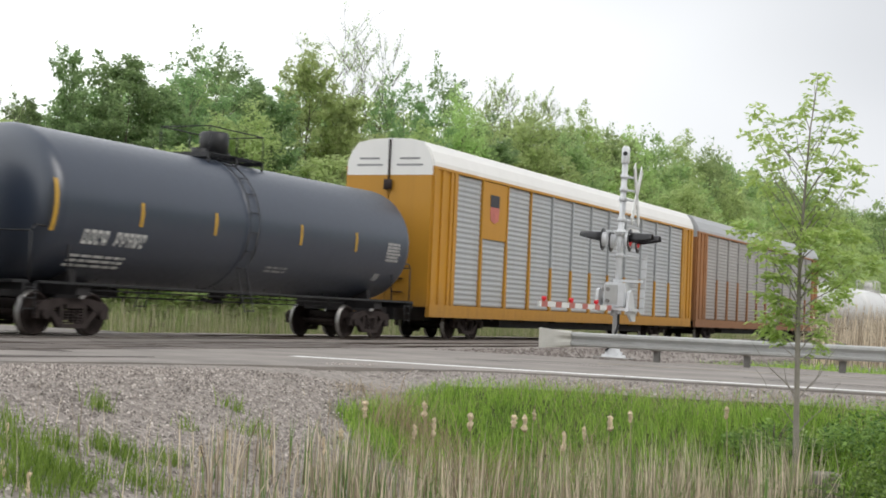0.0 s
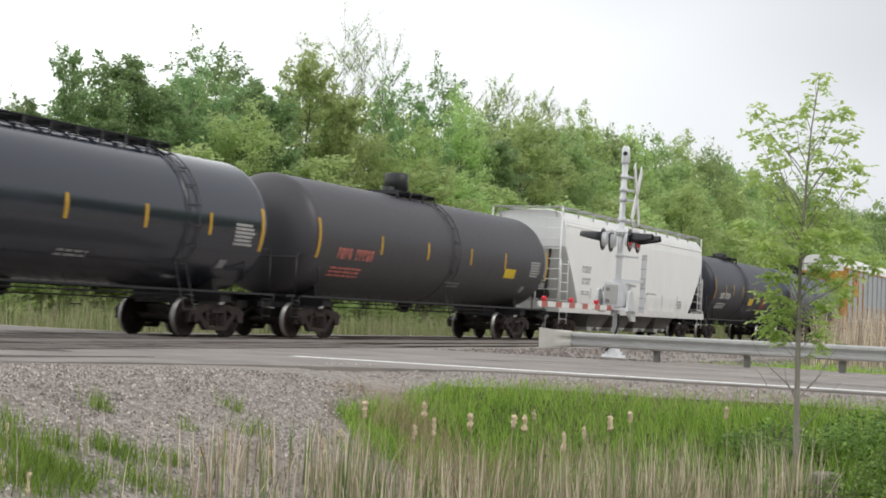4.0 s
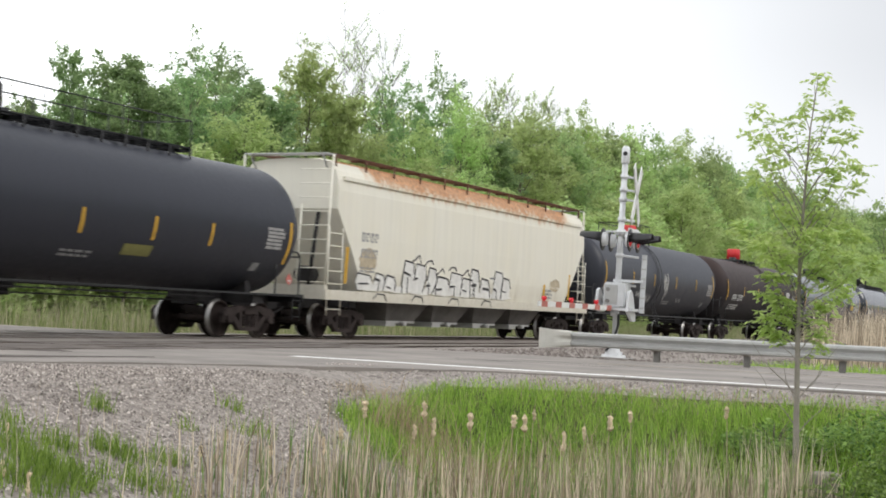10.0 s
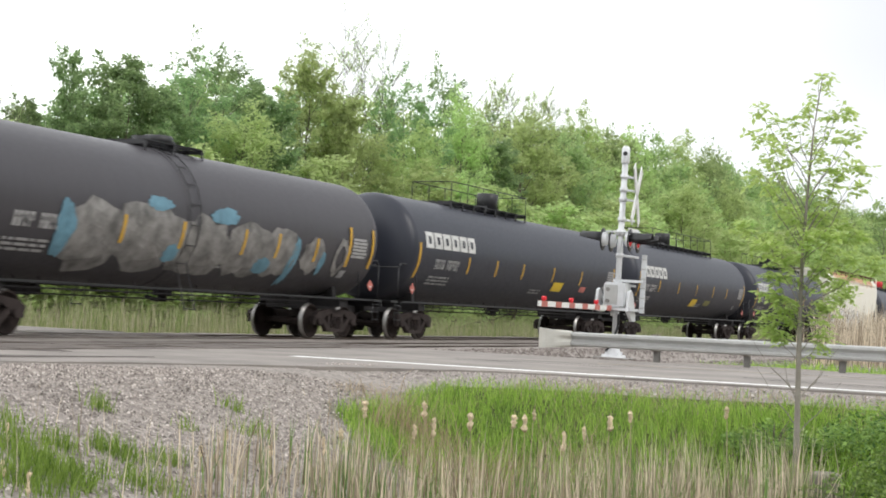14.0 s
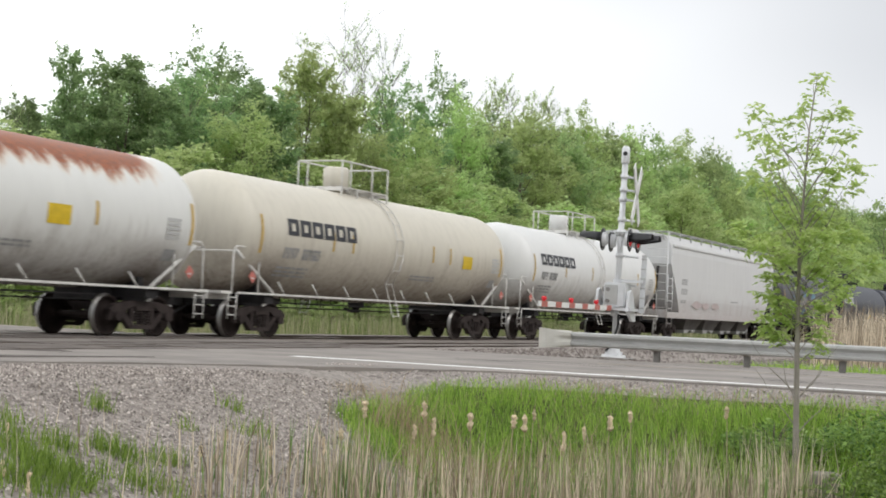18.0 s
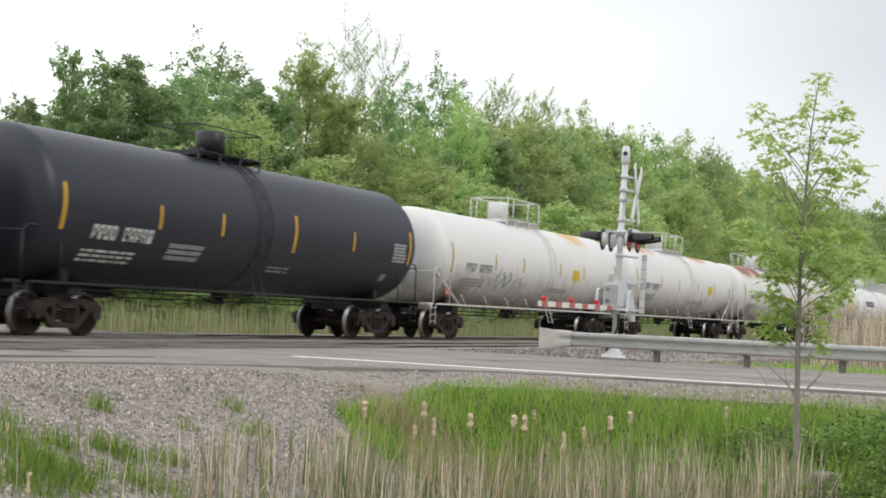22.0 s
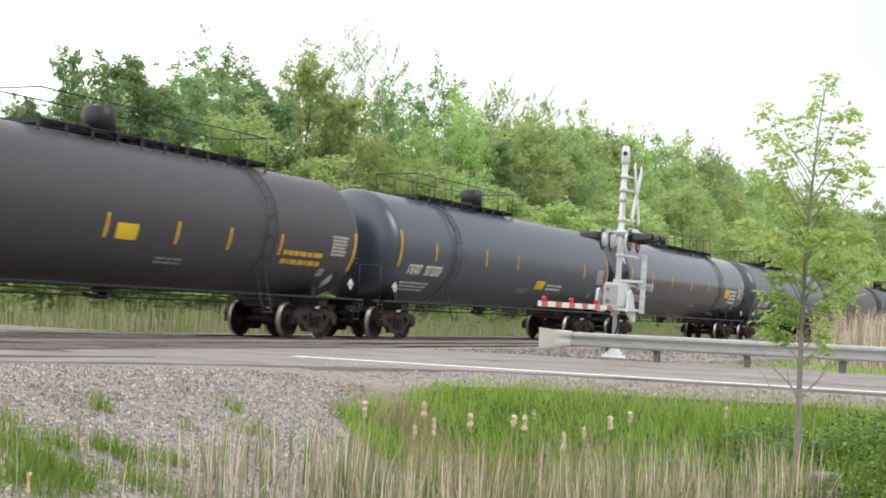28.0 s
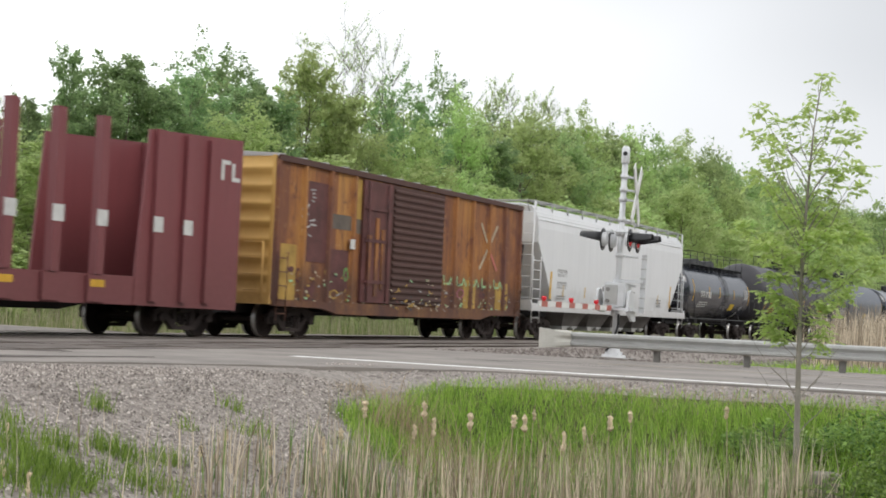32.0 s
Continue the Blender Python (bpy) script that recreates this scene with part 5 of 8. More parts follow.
def box_side_paint():
    """Patchwork of faded orange, brown and maroon with runs of rust."""
    m, n, l, b = shader("box_patchwork", 0.6)
    co = coords(n, l)
    sep = n.new("ShaderNodeSeparateXYZ")
    l.new(co, sep.inputs[0])
    panel = n.new("ShaderNodeTexWhiteNoise")
    panel.noise_dimensions = "1D"
    l.new(math_node(n, l, "FLOOR", math_node(n, l, "MULTIPLY", math_node(n, l, "ADD", sep.outputs[1], 7.2), 0.82)), panel.inputs["W"])
    big = noise_node(n, l, coords(n, l, (1, 0.8, 0.35)), 1.1, 5)
    big = math_node(n, l, "ADD", math_node(n, l, "MULTIPLY", big, 0.75), math_node(n, l, "MULTIPLY", panel.outputs[0], 0.24))
    run = noise_node(n, l, coords(n, l, (1, 4.2, 0.22)), 1.9, 6, 0.7)
    fine = noise_node(n, l, co, 7.0, 6, 0.7)
    blot = noise_node(n, l, coords(n, l, (1, 1.3, 0.9)), 1.6, 6, 0.72)
    c = ramp_node(n, l, big, [(0.30, (0.125, 0.046, 0.038)), (0.42, (0.22, 0.082, 0.034)), (0.54, (0.36, 0.145, 0.038)), (0.70, (0.48, 0.235, 0.06))])
    c = mix_node(n, l, ramp_node(n, l, run, [(0.47, (0, 0, 0)), (0.66, (0.75, 0.75, 0.75))]), c, (0.11, 0.042, 0.03))
    c = mix_node(n, l, ramp_node(n, l, blot, [(0.55, (0, 0, 0)), (0.66, (0.85, 0.85, 0.85))]), c, (0.10, 0.035, 0.028))
    c = mix_node(n, l, ramp_node(n, l, fine, [(0.60, (0, 0, 0)), (0.72, (0.7, 0.7, 0.7))]), c, (0.50, 0.30, 0.14))
    low = math_node(n, l, "MULTIPLY", math_node(n, l, "SUBTRACT", math_node(n, l, "ADD", 1.75, blot), sep.outputs[2]), 1.3, True)
    c = mix_node(n, l, math_node(n, l, "MULTIPLY", low, math_node(n, l, "ADD", fine, 0.2)), c, (0.075, 0.036, 0.03))
    l.new(c, b.inputs["Base Color"])
    bump_node(n, l, b, fine, 0.25, 0.02)
    return m


P["box_side"] = box_side_paint()
M["rust_board"] = plain("rusted_running_board", (0.15, 0.072, 0.045), 0.8, vary=0.4, scale=3, bump=0.2)
M["faded_red"] = plain("faded_red", (0.55, 0.17, 0.14), 0.6, vary=0.25, scale=3)
M["silver_spray"] = plain("silver_spray", (0.26, 0.25, 0.24), 0.55, metal=0.2, vary=0.6, scale=2.4)
M["blue_spray"] = plain("blue_spray", (0.13, 0.27, 0.35), 0.55, vary=0.4, scale=2.5)
M["white_spray"] = plain("white_spray", (0.74, 0.73, 0.70), 0.6, vary=0.15, scale=2.5)
M["black_spray"] = plain("black_spray", (0.05, 0.05, 0.055), 0.6, vary=0.3, scale=2.5)
M["red_spray"] = plain("red_spray", (0.20, 0.045, 0.035), 0.6, vary=0.4, scale=2.5)
M["green_spray"] = plain("green_spray", (0.16, 0.36, 0.10), 0.6, vary=0.4, scale=2.5)
M["pink_spray"] = plain("pink_spray", (0.38, 0.12, 0.17), 0.6, vary=0.4, scale=2.5)
M["grey_white"] = plain("worn_white_lettering", (0.36, 0.355, 0.35), 0.6, vary=0.3, scale=5)


def stripe_row(ys, centre=2.65, ends=(0, -1), tall=1.05, short=0.52):
    n = len(ys)
    return [(y, centre - h / 2, centre + h / 2, w) for k, y in enumerate(ys) for h, w in [((tall, 0.115) if k in [e % n for e in ends] else (short, 0.10))]]


def number(y0, y1, z, mat="white", n=10, hgt=0.30):
    return [("number", y0, z - hgt / 2, hgt, n, (y1 - y0) / n, mat), ("lines", y0 - 0.1, z - hgt - 0.12, 0.055, 3, (y1 - y0) * 0.85, mat)]


def end_marks(sh, mat="grey_white"):
    return [("panel", sh - 1.85, 2.22, 0.55, 6, 0.84, mat), ("lines", 0.4, 1.75, 0.05, 2, 1.0, "grey"), ("block", sh - 2.1, 1.66, 0.2, 1, 0.3, "grey")]


# along the car: stripes, number, ring bands, dome, walkway, paint and the rest
TANKS = {
    3: dict(paint="blueblack", stripes=stripe_row((-7.76, -5.0, -2.24, 1.55, 4.42), ends=(0,)), num=(-6.76, -4.65, 2.08, "white"), ring=(-0.7,), dome=-0.18, plat=(-1.4, 0.95), rails=True),
    4: dict(paint="black", stripes=stripe_row((-7.16, -5.18, -3.73, -1.85, 0.65, 3.31, 5.07, 6.91)), num=(-6.06, -4.11, 2.31, "white"), ring=(-1.0,), dome=-0.73, plat=(-2.2, 0.1), rails=False, dome_h=0.34,
            extra=[("block", -0.14, 1.95, 0.36, 1, 0.9, "placard")], art=((3.0, 2.0, 0.5, 0.42, "red_spray"), (3.6, 2.2, 0.25, 0.3, "red_spray"), (2.7, 1.7, 0.3, 0.2, "red_spray"))),
    6: dict(paint="dust", stripes=stripe_row((-7.82, -4.39, -1.45, 1.62, 4.35, 8.08)), num=(-6.78, -4.78, 2.31, "faded_red"), ring=(0.46,), dome=-0.66, plat=(-1.9, 0.6), rails=False, extra=[("block", 4.42, 2.1, 0.3, 1, 0.9, "placard")]),
    7: dict(paint="gloss", stripes=stripe_row((-7.5, -4.9, -2.3, 0.3, 2.9, 5.3, 7.5)), num=(-6.6, -4.6, 2.3, "white"), ring=(4.6,), dome=-0.9, plat=(-2.5, 4.8), rails=False),
    8: dict(paint="gloss", stripes=stripe_row((-9.46, -6.38, -3.73, -0.83, 2.4, 5.77, 9.22)), num=(-8.59, -6.41, 2.36, "white"), ring=(5.0,), dome=-1.24, plat=(-2.7, 6.3), rails=False, dome_h=0.5,
            extra=[("block", 5.86, 2.28, 0.3, 1, 0.7, "placard"), ("lines", 6.7, 2.45, 0.09, 3, 1.2, "white")]),
    9: dict(paint="brown", stripes=stripe_row((-7.91, -4.64, -1.57, 1.56, 4.28, 7.78)), num=(-6.89, -4.8, 2.3, "white"), ring=(0.52,), dome=-1.01, plat=(-2.5, 0.95), rails=False, red=True, extra=[("panel", 5.07, 2.5, 0.42, 4, 0.9, "white")]),
    10: dict(paint="black", stripes=stripe_row((-7.87, -4.47, -1.6, 1.6, 4.81, 7.78)), num=(-6.69, -4.6, 2.37, "white"), ring=(-1.0,), dome=-0.68, plat=(-2.55, 0.15), rails=True, red=True, scribble=True),
    12: dict(paint="black", stripes=stripe_row((-8.81, -5.12, -1.82, 0.74, 3.16, 5.31, 8.7), 2.4), num=(-7.9, -6.1, 2.32, "grey_white"), ring=(), dome=-0.57, plat=(-3.4, 5.5), rails=True, logo=True, extra=[("block", 2.29, 1.78, 0.24, 1, 1.0, "olive")]),
    13: dict(paint="black", stripes=stripe_row((-8.67, -5.88, -2.96, -0.06, 2.86, 5.34, 8.72), 2.42), num=(-8.0, -6.3, 2.3, "grey_white"), ring=(), dome=-0.72, plat=(-4.4, 5.2), rails=True, logo=True,
             extra=[("block", -0.32, 1.66, 0.34, 1, 0.95, "placard"), ("block", 1.93, 1.74, 0.24, 1, 0.95, "olive")]),
    14: dict(paint="black", stripes=stripe_row((-8.81, -5.3, -3.1, -0.85, 2.01, 4.86, 8.48), 2.36), num=(-7.7, -6.0, 2.3, "grey"), ring=(), dome=-0.62, plat=(-5.0, 1.2), rails=True, logo=True,
             extra=[("block", 2.28, 1.8, 0.32, 1, 0.95, "placard"), ("block", 5.1, 1.85, 0.2, 1, 0.6, "faded_red")]),
    15: dict(paint="dust", stripes=stripe_row((-3.3, -1.2, 1.3, 2.8, 4.65), 2.32, ends=(), short=0.6) + stripe_row((-7.6, 6.35, 7.6), 2.5, ends=(0, 1, 2)), num=(-6.62, -5.1, 2.3, "grey_white"), ring=(-0.85,), dome=-0.2, plat=(-1.6, 0.6), rails=False, dome_h=0.34,
             art=((-4.2, 2.15, 1.2, 0.72, "silver_spray"), (-2.4, 2.2, 1.3, 0.75, "silver_spray", 0.018), (-0.4, 2.1, 1.2, 0.7, "silver_spray", 0.02), (1.6, 2.15, 1.0, 0.66, "silver_spray", 0.022), (3.0, 2.15, 0.8, 0.6, "silver_spray", 0.024),
                  (4.6, 2.15, 0.55, 0.45, "silver_spray", 0.02), (-5.1, 2.2, 0.28, 0.6, "blue_spray", 0.026), (-2.1, 2.95, 0.45, 0.16, "blue_spray", 0.026), (0.4, 2.85, 0.6, 0.2, "blue_spray", 0.026), (3.7, 1.95, 0.18, 0.6, "blue_spray", 0.026),
                  (2.4, 1.8, 0.35, 0.2, "blue_spray", 0.028), (5.1, 2.0, 0.14, 0.3, "blue_spray", 0.028), (-1.4, 1.9, 0.25, 0.2, "blue_spray", 0.028), (6.0, 2.2, 0.35, 0.5, "silver_spray", 0.02, 7, "graffiti_stroke", 0.6))),
    22: dict(paint="black", stripes=stripe_row((-7.58, -4.41, -2.02, 1.21, 4.22, 7.55), ends=(0, 3, -1), tall=0.95), num=(-6.6, -4.54, 2.2, "white"), ring=(-0.2,), dome=-0.41, plat=(-1.9, 0.75), rails=True, extra=[("panel", -3.9, 1.75, 0.4, 3, 1.4, "grey")]),
    23: dict(paint="dust", stripes=stripe_row((-9.0, -5.15, -3.14, -0.9, 2.12, 4.97, 8.7), 2.35), num=(-8.04, -5.81, 2.36, "yellow"), ring=(), dome=-0.87, plat=(-5.6, 1.5), rails=True, extra=[("block", 0.83, 2.15, 0.34, 1, 0.8, "placard"), ("lines", 5.0, 2.05, 0.1, 2, 2.0, "yellow")]),
    24: dict(paint="blueblack", stripes=stripe_row((-8.77, -6.26, -2.64, -0.02, 2.97, 9.02)), num=(-7.91, -5.71, 2.07, "white"), ring=(-4.9,), dome=-0.63, plat=(-6.1, 1.45), rails=True, extra=[("block", 2.6, 1.85, 0.32, 1, 0.8, "placard"), ("lines", 3.6, 2.0, 0.07, 2, 1.6, "white")]),
    25: dict(paint="gloss", stripes=stripe_row((-9.1, -6.3, -3.38, -0.34, 2.53, 5.77, 9.13)), num=(-8.2, -6.0, 2.3, "white"), ring=(4.86,), dome=-0.61, plat=(-1.55, 5.85), rails=True, dome_h=0.5,
             extra=[("block", 5.69, 2.22, 0.4, 1, 0.75, "placard"), ("lines", 6.55, 2.5, 0.1, 4, 1.3, "white")]),
    26: dict(paint="blueblack", stripes=stripe_row((-8.87, -6.57, -2.86, -0.23, 6.25, 8.83)), num=(-8.15, -5.92, 2.08, "white"), ring=(-5.1,), dome=-0.74, plat=(-6.3, 1.15), rails=True, extra=[("block", 1.83, 1.82, 0.3, 1, 0.8, "placard"), ("lines", 2.9, 1.95, 0.07, 2, 1.4, "white")]),
    27: dict(paint="dust", stripes=stripe_row((-8.7, -5.0, -1.63, 0.84, 2.9, 5.15, 8.85), 2.36), num=(-7.8, -5.77, 2.28, "yellow"), ring=(4.6,), dome=-0.13, plat=(-2.9, 5.6), rails=True, extra=[("block", -1.3, 2.1, 0.34, 1, 0.72, "placard"), ("lines", 5.35, 2.12, 0.12, 2, 1.9, "yellow"), ("diamond", 8.2, 1.55, 0.36, 1, 0.3, "white")]),
}
WHITES = {
    17: dict(paint="white", num=(-6.2, -4.7, 2.32), ladder=0.06, dome=-0.91, plat=(-1.75, 1.25), logo=(-6.25, 2.70, 0.40, 0.57), placard=(2.3, 2.06), stripes=(-6.9, -3.85, -1.0, 2.08, 4.53, 7.0)),
    18: dict(paint="cream", num=(-6.2, -4.4, 2.17), ladder=-0.1, dome=-1.2, plat=(-2.1, 0.6), logo=(-6.1, 2.62, 0.42, 0.60), placard=(4.3, 2.44), stripes=(-7.3, -3.8, -2.75, 2.2, 3.4, 7.3)),
    19: dict(paint="rusty", num=(-6.61, -4.4, 2.4), ladder=-0.7, dome=-0.64, plat=(-2.5, 0.3), logo=None, placard=(2.85, 2.47), stripes=(-7.74, -4.2, -1.54, 1.37, 4.36, 7.7)),
    20: dict(paint="rusty2", num=(-6.7, -4.57, 2.38), ladder=0.41, dome=-0.91, plat=(-1.9, 1.3), logo=None, placard=(3.15, 2.48), stripes=(-7.73, -4.35, -1.67, 1.37, 4.29, 7.7)),
    21: dict(paint="stained", num=(-6.59, -4.53, 2.32), ladder=0.76, dome=-0.85, plat=(-1.6, 1.28), logo=None, placard=(2.85, 2.44), stripes=(-7.63, -4.3, -1.9, 1.58, 4.02, 7.61),
             scribble=True),
}
M["olive"] = plain("dull_olive_placard", (0.20, 0.19, 0.06), 0.6, vary=0.25, scale=5)
M["blue_grey"] = plain("blue_grey_spray", (0.30, 0.37, 0.42), 0.6, vary=0.25, scale=5)
TANK_LABEL = {
    3: "blue-black tank car with a railed top hatch", 4: "black tank car with a red graffiti smear", 6: "dusty black tank car with faded red lettering", 7: "shiny black tank car with a long roof walkway",
    8: "long glossy black tank car with white lettering", 9: "rust-brown tank car with a red valve housing", 10: "black tank car with red valve housing and white scrawl",
    12: "black tank car with white block emblem and olive placard", 13: "black tank car with white block emblem and two placards", 14: "black tank car with white block emblem and yellow placard",
    15: "dusty black tank car covered in silver and blue graffiti", 22: "black tank car with tall yellow stripes", 23: "brownish black tank car with yellow lettering", 24: "blue-black tank car with a long roof walkway",
    25: "glossy black tank car with yellow placard and data block", 26: "blue-black tank car with railed roof walkway", 27: "dusty black tank car with yellow lettering and railing",
    17: "clean white tank car with a dark block emblem", 18: "dirty cream tank car with a dark block emblem", 19: "white tank car with heavy rust along the top", 20: "white tank car with thin rust patches", 21: "white tank car with an ochre stain and scrawl"}


def ribbon(car, spot, pts, width, material, lift, name="graffiti_stroke"):
    """A sprayed stroke along points (y, z) on a car's side."""
    bm = bmesh.new()
    for (y0, z0), (y1, z1) in zip(pts, pts[1:]):
        ln = math.hypot(y1 - y0, z1 - z0) or 1.0
        ny, nz = -(z1 - z0) / ln * width / 2, (y1 - y0) / ln * width / 2
        bm.faces.new([bm.verts.new(spot(y, z, lift)) for y, z in ((y0 - ny, z0 - nz), (y1 - ny, z1 - nz), (y1 + ny, z1 + nz), (y0 + ny, z0 + nz))])
    part(name, bm, M[material], car, "sprayed graffiti stroke")


def scribbles(car, R=1.635, zc=2.735, rows=None):
    """Loose white and grey spray lines on a black tank."""
    rng = random.Random(3)
    spot = lambda y, z, e: tank_spot(R, zc, y, z, e)
    for y, z, w, h, n, mat in rows or ((-0.25, 2.1, 0.75, 1.0, 9, "white_spray"), (0.1, 1.75, 0.35, 0.6, 5, "grey_white"), (-2.9, 1.6, 1.5, 0.5, 12, "grey_white"), (-3.75, 1.85, 0.75, 0.3, 7, "pale_grey"), (2.2, 1.75, 0.9, 0.25, 6, "grey")):
        for i in range(2):
            pts = [(y + w * (k + rng.uniform(-0.7, 0.7)) / n, z + h * (0.5 + 0.5 * math.sin(k * 2.1 + i) * rng.uniform(0.5, 1.0))) for k in range(n)]
            ribbon(car, spot, pts, 0.045 if i else 0.065, mat, 0.016 + 0.002 * i)


def scrawl(car):
    """Angular white blocks with broken black outlines low on the hopper's side."""
    rng = random.Random(14)
    spot = lambda y, z, e: (1.53 + 0.045 + e if z < 1.32 else 1.53 - 0.039 * max(0, 2.8 - z) + e, y, z)
    for i in range(13):
        y = -8.0 + 0.82 * i + rng.uniform(-0.12, 0.12)
        lean, tall, w = rng.uniform(-0.15, 0.25), rng.uniform(0.45, 0.95) * (0.6 if i < 3 else 1.0), rng.uniform(0.5, 0.85)
        z = 1.36
        shape = [(y, z), (y + w, z + 0.03), (y + w - lean + 0.12, z + tall * 0.55), (y + w - lean, z + tall - 0.05), (y + 0.1 - lean, z + tall), (y - lean, z + tall * 0.5)]
        bm = bmesh.new()
        bm.faces.new([bm.verts.new(spot(a, b, 0.008 + 0.0005 * i)) for a, b in shape])
        part("graffiti_fill", bm, M["white_spray"], car, "sprayed white graffiti block")
        edge = shape[1:] if i % 3 else shape[2:] + shape[:1]
        ribbon(car, spot, edge, rng.uniform(0.035, 0.06), "black_spray", 0.014 + 0.0005 * i)
        bar = rng.uniform(0.25, 0.7)
        ribbon(car, spot, [(y + 0.05, z + tall * bar), (y + w * rng.uniform(0.4, 0.9), z + tall * (bar + rng.uniform(-0.12, 0.12)))], rng.uniform(0.03, 0.09), "black_spray", 0.02)
        if i % 2:
            ribbon(car, spot, [(y + w * 0.5, z), (y + w * 0.45, z + tall * rng.uniform(0.3, 0.6))], 0.04, "black_spray", 0.021)
        if 3 < i < 9:
            q = z + tall + 0.05
            ribbon(car, spot, [(y - 0.1, q), (y + 0.1, q + rng.uniform(0.05, 0.2)), (y + 0.35, q + rng.uniform(0.1, 0.25)), (y + 0.5, q + rng.uniform(-0.05, 0.1))], 0.05, "black_spray", 0.016)
        if i % 3 == 1:
            ribbon(car, spot, [(y - 0.2, 1.12), (y + 0.05, 1.28), (y + 0.5, 1.26), (y + 0.62, 1.08)], 0.035, "black_spray", 0.014)


def build_train():
    white_fit = M["pale_fittings"]
    for k in (-1, 0):
        couple(k, tank_car("white tank car with a domed top", half_of(k), P["white"], R=1.55, top=4.12, fittings=white_fit, round_rail=True, braces=True))
    couple(1, autorack("weathered grey autorack car with faded orange posts", half_of(1), P["rack_orange"], P["rack_roof2"], P["rack_panel2"], P["rack_roof2"], False))
    couple(2, autorack("yellow autorack car with galvanised panels and white roof", half_of(2), P["rack_yellow"], P["rack_roof"], P["rack_panel"], P["rack_roof"]))
    for k, q in TANKS.items():
        h = half_of(k)
        y0, y1, z, mat = q["num"]
        marks = number(y0, y1, z, mat) + end_marks(h - 0.72) + q.get("extra", [])
        kw = {"dome_mat": M["red"]} if q.get("red") else {}
        if q.get("logo"):
            kw["logo"] = (-8.45, 2.76, 0.48, 0.60, "white")
        tank = tank_car(TANK_LABEL[k], h, P[q["paint"]], marks=marks, stripes=q["stripes"], dome=q["dome"], platform=q["plat"], rails=q["rails"], ring_y=q["ring"], ladder_y=() if q.get("logo") else q["ring"][:1] or (0.3,),
                           dome_h=q.get("dome_h", 0.72), art=q.get("art", ()), signs="faded_red" if k in (12, 13, 14, 15) else "white" if k > 22 or k == 8 else None, **kw)
        couple(k, tank)
        if q.get("scribble"):
            scribbles(tank)
    couple(28, tank_car("short glossy black tank car with hatch covers", half_of(28), P["gloss"], R=1.28, top=3.70, hood=True, dome=None, platform=(-4.0, 5.9), ring_y=(0.8,), ladder_y=(0.8,),
                        stripes=stripe_row((-5.0, -2.3, -0.35, 2.42, 5.55), 2.45), marks=number(-3.8, -1.95, 2.3) + end_marks(half_of(28) - 0.72) + [("block", 2.05, 1.62, 0.32, 1, 0.8, "placard"), ("diamond", 4.2, 1.35, 0.34, 1, 0.3, "white")]))
    for k, q in WHITES.items():
        h = half_of(k)
        y0, y1, z = q["num"]
        py, pz = q["placard"]
        kw = {"logo": (*q["logo"], "navy")} if q["logo"] else {}
        marks = number(y0, y1, z, "grey", 10, 0.28) + [("block", py, pz - 0.2, 0.4, 1, 0.7, "placard"), ("panel", h - 2.3, 2.2, 0.5, 5, 0.6, "pale_grey"), ("lines", 1.0, 1.85, 0.05, 2, 1.6, "grey"), ("block", h - 2.2, 1.72, 0.26, 1, 0.4, "grey")]
        tank = tank_car(TANK_LABEL[k], h, P[q["paint"]], R=1.565, top=4.15, fittings=white_fit, round_rail=True, braces=True, marks=marks, dome=q["dome"], platform=q["plat"], ladder_y=(q["ladder"],), ring_y=(q["ladder"],),
                           stripes=stripe_row(q["stripes"], 2.58, tall=0.95, short=0.5), stripe_mat="ochre", dome_mat=P[q["paint"]], dome_r=0.37, signs="faded_red", art=q.get("art", ()), **kw)
        couple(k, tank)
        if q.get("scribble"):
            scribbles(tank, 1.565, 2.585, ((-5.3, 1.7, 1.3, 0.5, 7, "pale_grey"), (-4.1, 1.6, 1.4, 0.75, 8, "blue_grey"), (-2.6, 1.6, 1.3, 0.6, 7, "pale_grey")))
    tag = []
    for i in range(7):
        tag.append((-7.2 + 1.5 * i, 1.44, 0.85, 0.10, "white_spray", 0.006, i + 20))
    tag += [(-7.6, 2.2, 0.5, 0.35, "tan_stain", 0.005, 50), (6.6, 2.0, 0.5, 0.22, "tan_stain", 0.005, 51)]
    for k, paint, lab, num, art in ((5, "hop_white", "white covered hopper car with sloped ends", (-7.2, 2.6, "grey"), ()), (11, "hop_cream", "rust-streaked cream covered hopper car with graffiti", (-8.0, 2.7, "grey"), tag),
                                    (16, "hop_grey", "light grey covered hopper car with pink scrawl", (-8.1, 2.62, "grey"), ((-5.4, 1.72, 0.8, 0.18, "pink_pale"), (-3.9, 1.7, 0.6, 0.16, "pink_pale"), (-2.2, 1.72, 0.7, 0.16, "pink_pale"))),
                                    (29, "hop_silver", "silver-white covered hopper car", (-6.8, 2.35, "grey"), ())):
        y, z, mat = num
        h = half_of(k)
        marks = [("number", y, z, 0.26, 4, 0.25, mat), ("number", y, z - 0.45, 0.26, 5, 0.2, mat), ("lines", y, z - 0.75, 0.05, 2, 0.9, mat), ("lines", h - 4.6, 1.75, 0.07, 3, 0.6, mat), ("lines", 0.8, 2.0, 0.06, 1, 1.4, mat)]
        for i in range(6 if k in (5, 29) else 0):
            marks.append(("bar", -6.2 + i * 2.3, 1.62, 0.42, 1, 0.1, "pale_grey" if k == 5 else "ochre"))
